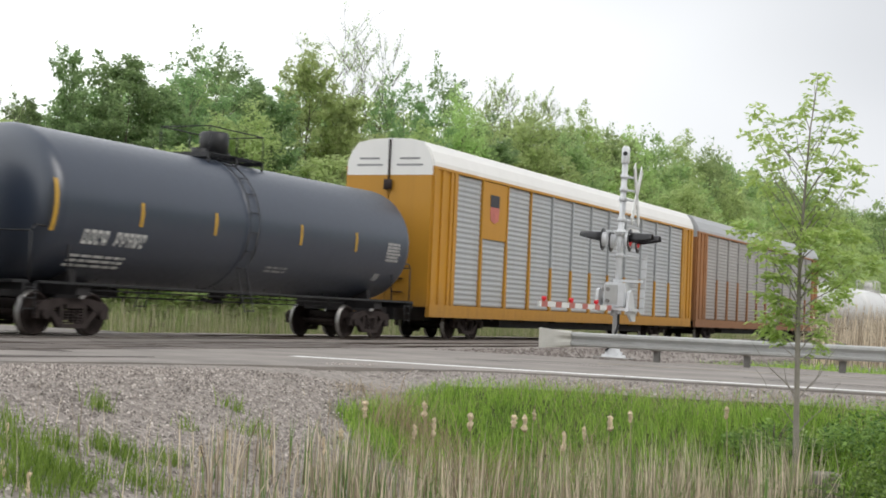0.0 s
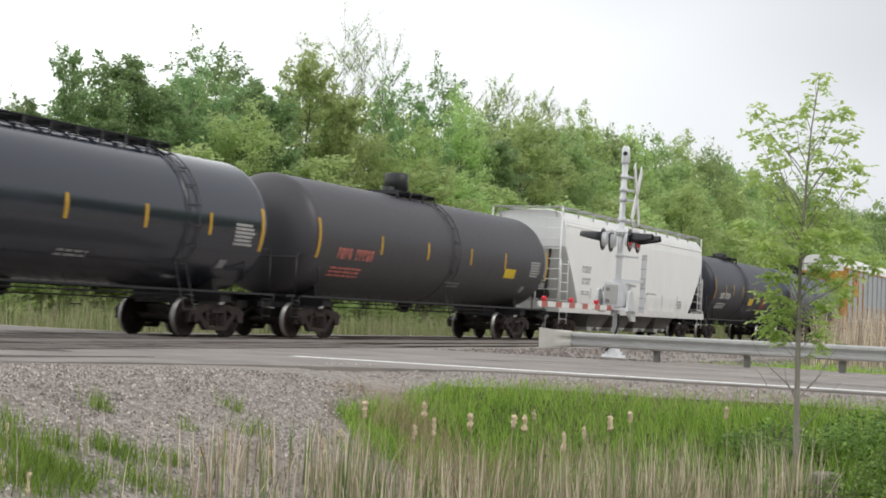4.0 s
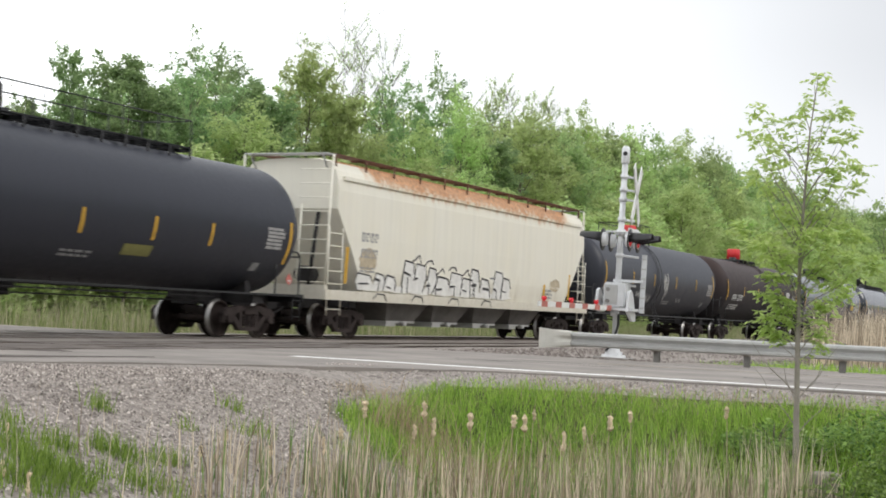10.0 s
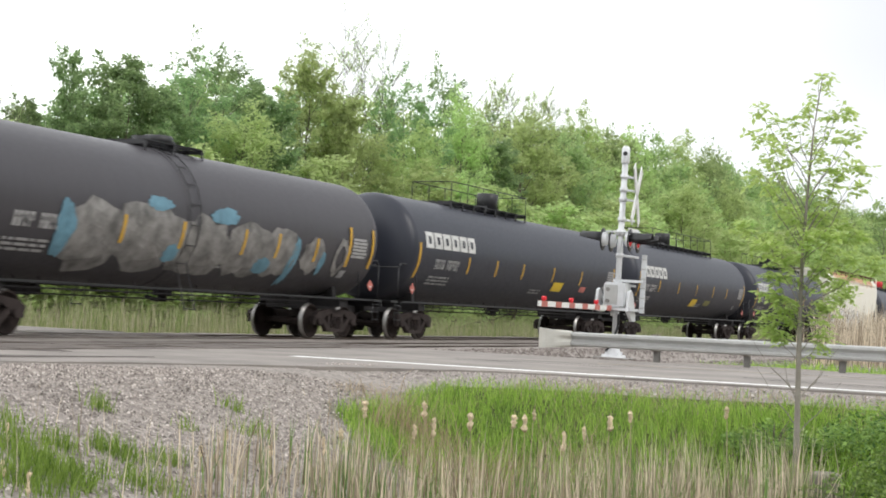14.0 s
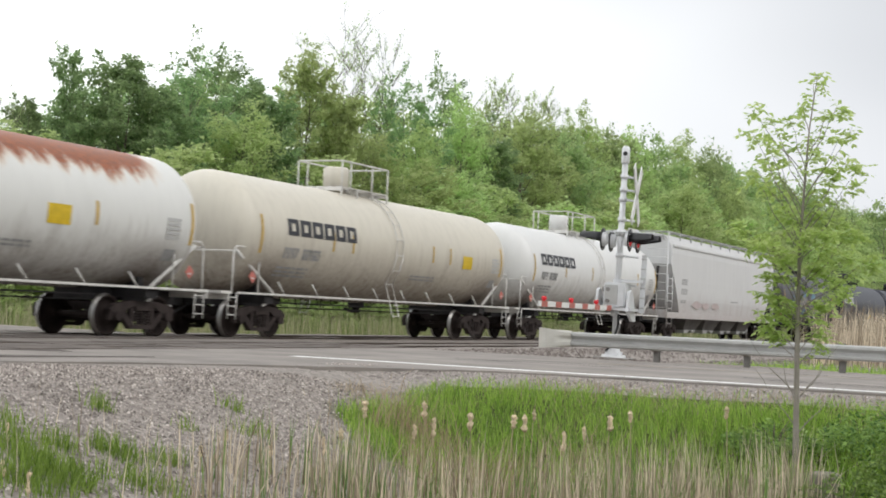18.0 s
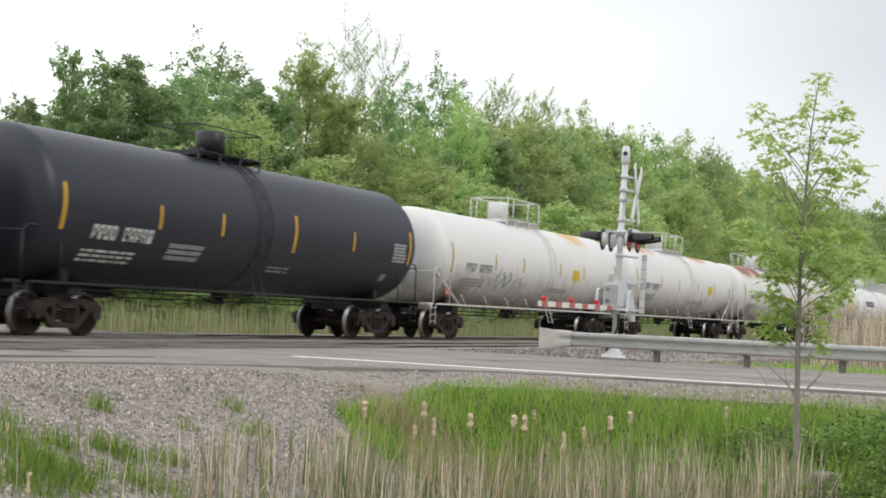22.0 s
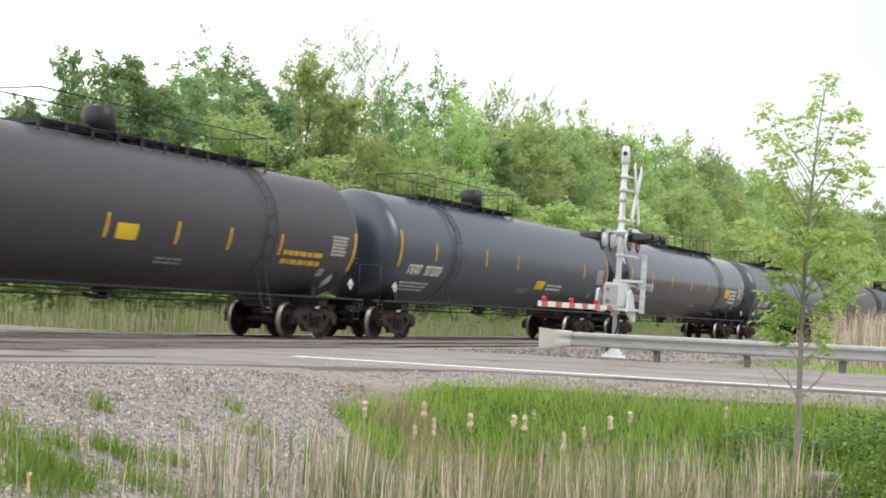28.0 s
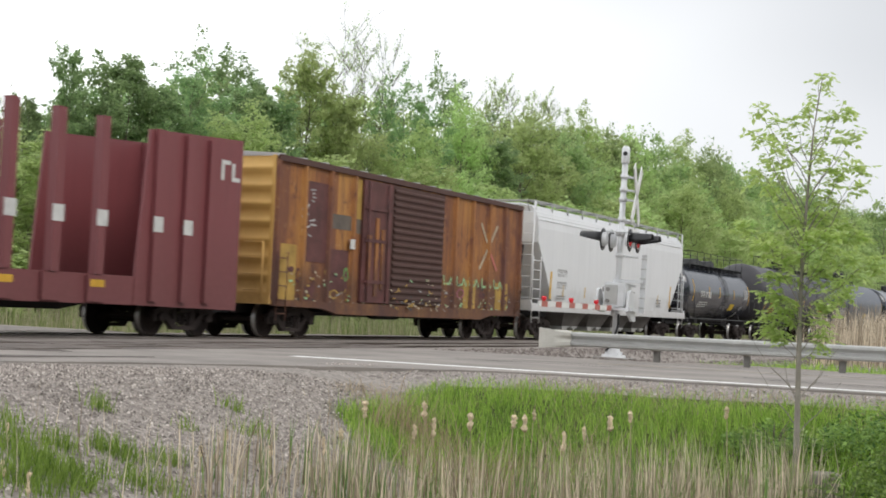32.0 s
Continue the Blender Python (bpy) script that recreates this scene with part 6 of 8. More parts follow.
        if k in (11, 29):
            marks += [("bar", -h + (1.5 if k == 11 else 2.25), 1.5, 1.0, 1, 0.18, "yellow"), ("bar", h - (2.4 if k == 11 else 2.75), 1.5, 0.95, 1, 0.16, "yellow")]
        if k == 11:
            marks.append(("bar", h - 4.85, 1.5, 0.5, 1, 0.2, "yellow"))
        hopper = hopper_car(lab, h, P[paint], ledge=k in (11, 16), rack_mat="rust_board" if k == 11 else "galv", marks=marks, art=art)
        couple(k, hopper)
        if k == 11:
            scrawl(hopper)
    car = box_car("rusted orange box car with a brown ribbed door", half_of(30), P["box_side"], P["box_end"], P["box_door"], P["box_roof"])
    couple(30, car)
    # repainted panels, graffiti and a big cross on the box car's side
    rng = random.Random(9)
    side = lambda y, z, e: (1.484 + e, y, z)
    for y0, y1, z0, z1, mat in ((-6.55, -5.25, 2.0, 4.1, "repaint_maroon"), (-5.1, -3.9, 2.95, 3.35, "repaint_grey"), (-3.85, -2.8, 2.9, 3.3, "repaint_grey"), (-7.5, -6.75, 0.98, 2.4, "repaint_yellow"),
                                (-5.1, -4.05, 1.3, 2.4, "repaint_maroon"), (-3.75, -2.75, 3.3, 4.4, "repaint_yellow"), (3.4, 4.3, 1.0, 1.9, "repaint_yellow"), (5.9, 6.9, 1.0, 1.9, "repaint_yellow")):
        bm = bmesh.new()
        box(bm, 1.48, 1.489, y0, y1, z0, z1)
        part("repaint_patch", bm, M[mat], car, "faded repaint patch")
    for i in range(16):
        y = rng.choice((rng.uniform(-7.0, -2.2), rng.uniform(2.0, 7.0)))
        z = rng.uniform(1.05, 1.85)
        door = -1.7 < y < 1.6
        spray_blob(car, side, y, z, rng.uniform(0.12, 0.3), rng.uniform(0.08, 0.2), rng.choice(("repaint_maroon", "pink_spray", "green_spray", "repaint_yellow", "silver_spray", "repaint_maroon")), 0.15 if door else 0.012, i, "graffiti_stroke", rng.choice((0.0, 0.6, 0.72)))
    for a, b, mat in (((4.55, 3.8), (5.05, 3.2), "tan_stain"), ((5.85, 3.8), (5.3, 3.15), "tan_stain"), ((4.5, 2.3), (5.1, 2.95), "tan_stain"), ((5.9, 2.3), (5.25, 2.95), "faded_red")):
        ribbon(car, side, [a, b], 0.11, mat, 0.02, "painted_stroke")
    # pale green scrawl, chips and tags along the lower edge
    for i in range(5):
        y = 1.9 + 0.95 * i
        ribbon(car, side, [(y, 2.0), (y + 0.04, 1.72), (y + 0.42, 1.74), (y + 0.5, 1.95), (y + 0.72, 1.7)], 0.07, "green_pale", 0.02)
    for i in range(230):
        y = rng.uniform(-7.1, 7.0)
        z = 0.92 + 0.85 * rng.random() ** 1.8
        door = -1.9 < y < 1.7
        w, h = rng.uniform(0.04, 0.2), rng.uniform(0.02, 0.07)
        ribbon(car, side, [(y, z), (y + w, z + rng.uniform(-0.08, 0.08))], h, rng.choice(("grey_white", "tan_stain", "repaint_yellow", "tan_stain", "repaint_maroon", "green_pale", "black_spray", "repaint_yellow")), (0.16 if door else 0.024) + 0.0001 * i, "paint_chip")
    for i in range(14):
        y, z = -6.6 + rng.uniform(0, 0.5), 2.7 + 0.09 * i
        ribbon(car, side, [(y, z), (y + rng.uniform(0.1, 0.35), z + rng.uniform(-0.06, 0.1))], 0.045, rng.choice(("grey_white", "pale_grey")), 0.02 + 0.0003 * i, "paint_chip")
    bm = bmesh.new()
    box(bm, 1.58, 1.592, -4.15, -3.9, 2.45, 2.72)
    part("reflector", bm, M["white"], car, "white reflector square")
    couple(31, bulkhead_flat("maroon bulkhead flat car with tall side stakes", half_of(31), P["maroon"]))


M["ochre"] = plain("faded_ochre_stripe", (0.55, 0.37, 0.10), 0.6, vary=0.3, scale=5)
M["pale_grey"] = plain("pale_grey_lettering", (0.50, 0.50, 0.49), 0.6, vary=0.2, scale=5)
M["tan_stain"] = plain("tan_stain", (0.50, 0.42, 0.30), 0.7, vary=0.3, scale=5)
M["pink_pale"] = plain("pale_pink_scrawl", (0.52, 0.44, 0.43), 0.7, vary=0.2, scale=5)
M["repaint_maroon"] = plain("repaint_maroon", (0.125, 0.045, 0.042), 0.6, vary=0.4, scale=2)
M["repaint_grey"] = plain("repaint_grey", (0.14, 0.115, 0.095), 0.6, vary=0.4, scale=2)
M["green_pale"] = plain("pale_green_spray", (0.34, 0.55, 0.30), 0.6, vary=0.25, scale=5)
M["bay"] = plain("grimy_bay", (0.13, 0.12, 0.112), 0.8, vary=0.4, scale=1.5)
M["repaint_yellow"] = plain("repaint_yellow", (0.46, 0.29, 0.07), 0.6, vary=0.4, scale=2)
build_train()
# ---- trees ----


def leaf_quad(verts, faces, c, u, w, s, wide=0.42):
    i = len(verts)
    verts += [tuple(c - u * s), tuple(c + w * s * wide - u * s * 0.1), tuple(c + u * s), tuple(c - w * s * wide - u * s * 0.1)]
    faces.append((i, i + 1, i + 2, i + 3))


def leaf_tri(verts, faces, c, u, w, s):
    i = len(verts)
    verts += [tuple(c - u * s), tuple(c + u * s * 0.6 + w * s * 0.62), tuple(c + u * s * 0.5 - w * s * 0.62)]
    faces.append((i, i + 1, i + 2))


TREE_H = 12.0


def crown_width(shape, g):
    """Breadth of a crown at a fraction of its height."""
    if shape == "fan":
        return 0.4 + 0.6 * g / 0.62 if g < 0.62 else math.sqrt(max(0.02, 1 - ((g - 0.62) / 0.4) ** 2))
    if shape == "plume":
        return (0.75 + 0.25 * min(1, g * 4)) * (1 - g) ** 0.55 + 0.06
    return max(0.12, math.sin(math.pi * (0.18 + 0.8 * g)) ** 0.7)


def tree_meshes(name, seed, crown_w, base, leaves, leaf, leaf_mat, shape="round", rise=0.8, boughs=30, spray=0.16, droop=0.0, open_top=0.0):
    """A trunk, boughs that rise to the crown's outline, branchlets, twigs, and small leaves along the twigs."""
    rng = random.Random(seed)
    bm = bmesh.new()
    H = TREE_H
    pts = [Vector((0, 0, -0.3))]
    for k in range(1, 9):
        pts.append(Vector((pts[-1].x + rng.uniform(-0.2, 0.2), pts[-1].y + rng.uniform(-0.2, 0.2), H * 0.93 * k / 8)))
    r0 = 0.15
    limb(bm, pts, [r0 * (1 - 0.93 * k / 8) for k in range(9)], 6)

    def on_trunk(z):
        x = max(0.0, min(0.999, z / (H * 0.93))) * 8
        return pts[int(x)].lerp(pts[int(x) + 1], x - int(x))
    twigs = []
    for k in range(boughs):
        g = ((k + rng.random()) / boughs) ** 0.85
        tip_z = H * (base + g * (1 - base))
        az = k * 2.39996 + rng.uniform(-0.4, 0.4)
        lobe = 1.0 + 0.5 * noise.noise(Vector((math.cos(az) * 1.4, math.sin(az) * 1.4, g * 3.2 + seed * 7.3)))
        rad = crown_w * crown_width(shape, g) * lobe * rng.uniform(0.72, 1.1)
        start = max(H * base * 0.7, tip_z - rise * rad - 0.5)
        p, top = on_trunk(start), on_trunk(tip_z)
        tip = Vector((top.x + math.cos(az) * rad, top.y + math.sin(az) * rad, tip_z))
        mid = Vector((p.x + (tip.x - p.x) * 0.62, p.y + (tip.y - p.y) * 0.62, p.z + (tip.z - p.z) * 0.34))
        a = []
        for j in range(6):
            f = j / 5
            q = p * (1 - f) ** 2 + mid * 2 * f * (1 - f) + tip * f * f
            a.append(q + Vector((rng.gauss(0, 0.05), rng.gauss(0, 0.05), rng.gauss(0, 0.05))) * (1 if j else 0))
        rr = r0 * (1 - 0.85 * start / H) * 0.42
        limb(bm, a, [rr * (1 - 0.85 * j / 5) for j in range(6)], 4)
        dens = rng.uniform(0.6, 1.35) * (1 - open_top * g)
        for j in range(7):
            f = rng.uniform(0.3, 1.0) * 5 if j else 4.99
            i = min(4, int(f))
            q = a[i].lerp(a[i + 1], f - i)
            d = ((a[i + 1] - a[i]).normalized() * 0.75 + Vector((rng.gauss(0, 0.55), rng.gauss(0, 0.55), rng.gauss(0.12 * rise - droop, 0.38)))).normalized()
            ln = (0.5 + 0.2 * crown_w) * rng.uniform(0.55, 1.25)
            e = q + d * ln
            limb(bm, [q, e], [rr * 0.28, rr * 0.06], 3)
            for _ in range(3):
                q2 = q.lerp(e, rng.uniform(0.25, 1.0))
                d2 = (d + Vector((rng.gauss(0, 0.6), rng.gauss(0, 0.6), rng.gauss(-droop, 0.45)))).normalized()
                twigs.append((q2, q2 + d2 * ln * rng.uniform(0.35, 0.7), dens * rng.uniform(0.7, 1.3)))
    trunk = mesh_of(name + "_trunk", bm, M["bark"])
    verts, faces = [], []
    per = leaves / sum(w for _, _, w in twigs)
    for q, e, w0 in twigs:
        d = (e - q).normalized()
        for _ in range(max(2, int(per * w0))):
            f = rng.uniform(0.0, 1.1)
            r = spray * (1.15 - 0.6 * f)
            c = q.lerp(e, f) + Vector((rng.gauss(0, r), rng.gauss(0, r), rng.gauss(0, r * 0.7)))
            u = (d * 0.7 + Vector((rng.gauss(0, 0.7), rng.gauss(0, 0.7), rng.gauss(-0.2 - droop, 0.5)))).normalized()
            w = u.cross(Vector((rng.gauss(0, 0.7), rng.gauss(0, 0.7), 1))).normalized()
            leaf_tri(verts, faces, c, u, w, leaf * rng.uniform(0.65, 1.35))
    return trunk, raw(name + "_crown", verts, faces, leaf_mat), crown_w


def bare_meshes(name, seed, crown_w, bark_mat, leaf_mat, leaves, leaf, twig=0.012, fork_at=0.4):
    """A forked trunk with a vase of fine ascending branches and a scatter of young leaves."""
    rng = random.Random(seed)
    bm = bmesh.new()
    H = TREE_H
    fork = Vector((0.1, 0.05, H * fork_at))
    limb(bm, [Vector((0, 0, -0.3)), Vector((0.08, 0, H * fork_at * 0.55)), fork], [0.12, 0.10, 0.08], 7)
    tips = []
    for k in range(11):
        az = k * 2.4 + rng.uniform(-0.4, 0.4)
        out = crown_w * rng.uniform(0.5, 1.0) if k > 1 else crown_w * 0.1
        top = Vector((fork.x + math.cos(az) * out, fork.y + math.sin(az) * out, H * (0.99 - 0.16 * (out / crown_w) ** 2 - rng.uniform(0, 0.06))))
        low = fork + Vector((0, 0, -rng.uniform(0, 0.25) * H * fork_at))
        lead = []
        for j in range(8):
            f = j / 7
            q = low.lerp(top, f)
            bow = math.sin(f * math.pi) * crown_w * 0.3
            lead.append(q + Vector((math.cos(az) * bow + rng.gauss(0, 0.03), math.sin(az) * bow + rng.gauss(0, 0.03), 0)))
        limb(bm, lead, [0.024 * (1 - 0.78 * j / 7) for j in range(8)], 5)
        for j in range(24):
            f = rng.uniform(1.4, 7.0)
            q = lead[min(6, int(f))].lerp(lead[min(7, int(f) + 1)], f - int(f))
            a2 = rng.uniform(0, math.tau)
            d = Vector((math.cos(a2) * 0.7, math.sin(a2) * 0.7, rng.uniform(0.45, 1.1))).normalized()
            ln = crown_w * rng.uniform(0.22, 0.5)
            e = q + d * ln
            limb(bm, [q, q.lerp(e, 0.5) + Vector((rng.gauss(0, 0.04), rng.gauss(0, 0.04), -0.03)), e], [twig * 1.4, twig * 1.1, twig * 0.7], 3)
            for i in range(6):
                q2 = q.lerp(e, rng.uniform(0.2, 1.0))
                d2 = (d + Vector((rng.gauss(0, 0.45), rng.gauss(0, 0.45), rng.gauss(0.15, 0.3)))).normalized()
                e2 = q2 + d2 * ln * rng.uniform(0.3, 0.6)
                limb(bm, [q2, e2], [twig * 0.8, twig * 0.5], 3)
                tips.append((q2, e2))
    trunk = mesh_of(name + "_trunk", bm, bark_mat)
    verts, faces = [], []
    for _ in range(leaves):
        q, e = rng.choice(tips)
        c = q.lerp(e, rng.uniform(0.2, 1.1)) + Vector((rng.gauss(0, 0.08), rng.gauss(0, 0.08), rng.gauss(-0.03, 0.08)))
        u = Vector((rng.gauss(0, 1), rng.gauss(0, 1), rng.gauss(0, 0.6))).normalized()
        w = u.cross(Vector((rng.gauss(0, 1), rng.gauss(0, 1), 1))).normalized()
        leaf_tri(verts, faces, c, u, w, leaf * rng.uniform(0.6, 1.3))
    return trunk, raw(name + "_crown", verts, faces, leaf_mat), crown_w


def build_woods():
    kinds = {
        "maple": (tree_meshes("maple", 1, 2.4, 0.12, 21000, 0.10, M["leaf_c"], "round", 0.7, 32, 0.19), "broad dark-green maple tree in early summer leaf"),
        "poplar": (tree_meshes("poplar", 2, 2.4, 0.10, 18000, 0.098, M["leaf_b"], "round", 1.4, 34, 0.2), "slender light-green poplar tree"),
        "ash": (tree_meshes("ash", 3, 2.3, 0.14, 18000, 0.10, M["leaf_c"], "fan", 1.0, 30, 0.15, 0.1, 0.2), "dark green ash tree with an airy crown"),
        "willow": (tree_meshes("willow", 4, 2.4, 0.04, 19000, 0.095, M["leaf_b"], "round", 1.0, 36, 0.24), "dense light-green willow tree"),
        "oak": (tree_meshes("oak", 5, 3.0, 0.05, 11000, 0.135, M["leaf_a"], "round", 0.9, 34, 0.26), "full green oak tree"),
        "birch": (bare_meshes("birch", 6, 2.6, M["twig_bark"], M["leaf_b"], 6500, 0.05, 0.0075), "nearly bare pale tree with young leaves"),
        "aspen": (bare_meshes("aspen", 12, 2.3, M["twig_bark"], M["leaf_b"], 11000, 0.075, 0.012, 0.3), "airy aspen tree with small light leaves"),
        "locust": (tree_meshes("locust", 7, 3.0, 0.06, 23000, 0.098, M["leaf_b"], "plume", 1.5, 36, 0.14), "yellow-green locust tree with rising plumes of leaves"),
        "hawthorn": (tree_meshes("hawthorn", 8, 2.2, 0.08, 18000, 0.10, M["leaf_c"], "plume", 1.2, 30, 0.16), "ragged green hawthorn tree with gaps"),
        "thicket": (tree_meshes("thicket", 9, 2.8, 0.02, 6000, 0.16, M["leaf_b"], "round", 0.8, 24, 0.3), "low light-green tree at the wood's edge"),
        "backwood": (tree_meshes("backwood", 10, 2.9, 0.03, 6500, 0.17, M["leaf_a"], "round", 0.9, 26, 0.3), "green tree deeper in the wood"),
        "shade": (tree_meshes("shade", 13, 2.9, 0.03, 6500, 0.16, M["leaf_c"], "round", 0.9, 26, 0.28), "dark green tree deeper in the wood"),
    }
    rng = random.Random(11)

    def put(kind, x, y, height, breadth):
        """breadth: half the crown's width."""
        (trunk, crown, native), label = kinds[kind]
        t = thing("tree", label, "tree", "trees behind the tracks")
        s = 1.3 * breadth / native
        t.matrix_world = pose(x, y, ground_z(x, y) - 0.05, 0, 0, rng.uniform(0, 360)) @ Matrix.Diagonal((s, s, height / TREE_H, 1))
        part("trunk", trunk, None, t)
        part("crown", crown, None, t)
        return t
    # trees that stand out on the skyline: kind, x, y, height, half the breadth
    near = [("birch", -45, 48.1, 10.4, 1.0), ("maple", -45, 49.7, 9.8, 1.2), ("hawthorn", -45, 52.4, 12.2, 1.3), ("maple", -44, 55.1, 12.5, 2.2), ("maple", -43, 56.8, 11.3, 1.9), ("ash", -45, 63.7, 14.7, 2.0), ("ash", -44, 60.2, 13.1, 1.7),
            ("maple", -45, 67.4, 13.4, 1.9), ("willow", -40, 59.0, 10.5, 2.0), ("locust", -44, 72.3, 15.6, 2.9), ("locust", -42.5, 73.9, 13.2, 1.9), ("hawthorn", -43, 67.2, 12.1, 1.8)]
    middle = [("birch", -50, 86.0, 21.4, 3.0), ("ash", -46, 87.5, 16.6, 2.0), ("ash", -48, 97.6, 19.1, 1.9), ("poplar", -45, 93.6, 16.0, 2.2), ("aspen", -50, 112.0, 22.1, 2.3), ("aspen", -51, 123.8, 22.9, 2.3), ("poplar", -46, 108.8, 16.7, 3.0),
              ("poplar", -43, 84.0, 12.6, 2.0), ("poplar", -50, 131.4, 20.2, 2.4), ("oak", -47, 119.6, 16.5, 2.7), ("hawthorn", -44, 97.3, 13.4, 2.3), ("poplar", -47, 101.5, 15.5, 2.2), ("willow", -45, 79.5, 12.4, 2.2)]
    distant = [("oak", -50, 138.8, 19.2, 2.8), ("poplar", -50, 145.8, 19.7, 2.7), ("oak", -50, 154.4, 20.7, 3.2), ("poplar", -50, 164.6, 21.7, 3.2), ("oak", -50, 174.7, 21.6, 3.2), ("oak", -50, 185.4, 20.8, 3.2), ("oak", -50, 198.7, 21.2, 3.8),
               ("oak", -50, 213.8, 21.8, 4.2), ("oak", -50, 233.1, 22.8, 4.4), ("birch", -50, 265.9, 25.3, 2.8), ("oak", -50, 253.6, 22.0, 4.2), ("oak", -46, 275.0, 23.6, 5.0), ("oak", -46, 300.0, 25.0, 5.0), ("oak", -46, 335.0, 27.0, 6.0)]
    for kind, x, y, h, half in near + middle + distant:
        t = put(kind, x, y, h, half)
        if (x, y) == (-45, 63.7):
            SWAYING.append(t)
    # the even crowns of the far wood's edge
    y = 112.0
    while y < 262:
        put("poplar" if rng.random() < 0.35 else "thicket", -47 + rng.uniform(-1.5, 1.5), y, (14.2 + 0.032 * (y - 104)) * rng.uniform(0.92, 1.05), rng.uniform(2.6, 3.4))
        y += 6.0 + 0.035 * (y - 104)
    # low growth at the wood's near corner
    y = 33.0
    while y < 66:
        put("thicket", -36.2 + rng.uniform(-0.8, 0.8), y, rng.uniform(3.0, 4.4), rng.uniform(1.6, 2.2))
        y += 2.6
    # the lower, nearer row that fills the wood
    y = 38.0
    while y < 300:
        tall = min(6.3 + 0.07 * (y - 34), 13.0) * rng.uniform(0.75, 1.05)
        put(rng.choice(("willow", "thicket", "thicket", "poplar")) if y < 130 else "thicket", -38.8 + rng.uniform(-2.0, 2.0), y, tall, rng.uniform(1.8, 2.5) * (1 + 0.002 * y))
        y += 2.9 + 0.034 * (y - 34)
    # the closed wood behind: its height along the tracks
    y = 45.0
    while y < 330:
        h = float(np.interp(y, [a for a, _ in WOOD_TOP], [b for _, b in WOOD_TOP])) * rng.uniform(0.9, 1.03)
        put(rng.choice(("backwood", "shade", "shade")) if y < 75 else rng.choice(("backwood", "backwood", "thicket")), -52 + rng.uniform(-1.5, 1.5), y, h, rng.uniform(2.0, 2.6) * (1 + 0.003 * y))
        y += 2.4 + 0.03 * (y - 34)


WOOD_TOP = [(53.8, 10.3), (59.5, 10.7), (61.2, 12.1), (64.0, 12.9), (69.1, 13.3), (74.8, 14.5), (79.3, 14.5), (85.5, 16.2), (91.9, 15.9), (96.4, 14.7), (102.8, 16.6), (118.6, 17.3), (141.9, 18.8), (158.6, 20.4), (181.8, 21.5), (251.7, 21.9), (344.4, 27.8)]
SWAYING = []
build_woods()


def build_wood_belts():
    """A far belt of trees that closes the view all round, with an unseen nearer arc added for reflections."""
    rng = random.Random(5)
    verts, faces = [], []
    for k in range(16000):
        a = rng.uniform(0, math.tau)
        # the +x arc is out of view, pulled in to darken what the tanks reflect
        r = rng.uniform(420, 470) if math.cos(a) < 0.2 else rng.uniform(95, 125)
        h = rng.random() ** 0.7 * (14 + 4 * math.sin(a * 23) + 3 * math.sin(a * 57))
        c = Vector((r * math.cos(a), r * math.sin(a), h - 0.5))
        s = rng.uniform(0.9, 1.8)
        i = len(verts)
        for _ in range(4):
            verts.append(tuple(c + Vector((rng.gauss(0, s), rng.gauss(0, s), rng.gauss(0, s)))))
        faces += [(i, i + 1, i + 2), (i, i + 2, i + 3)]
    tagged(new("distant_woods", raw("distant_woods", verts, faces, M["leaf_c"])), "distant green woodland belt with an unseen nearer arc for reflections", "woods", kind="stuff")


build_wood_belts()

# ---- crossing signal ----


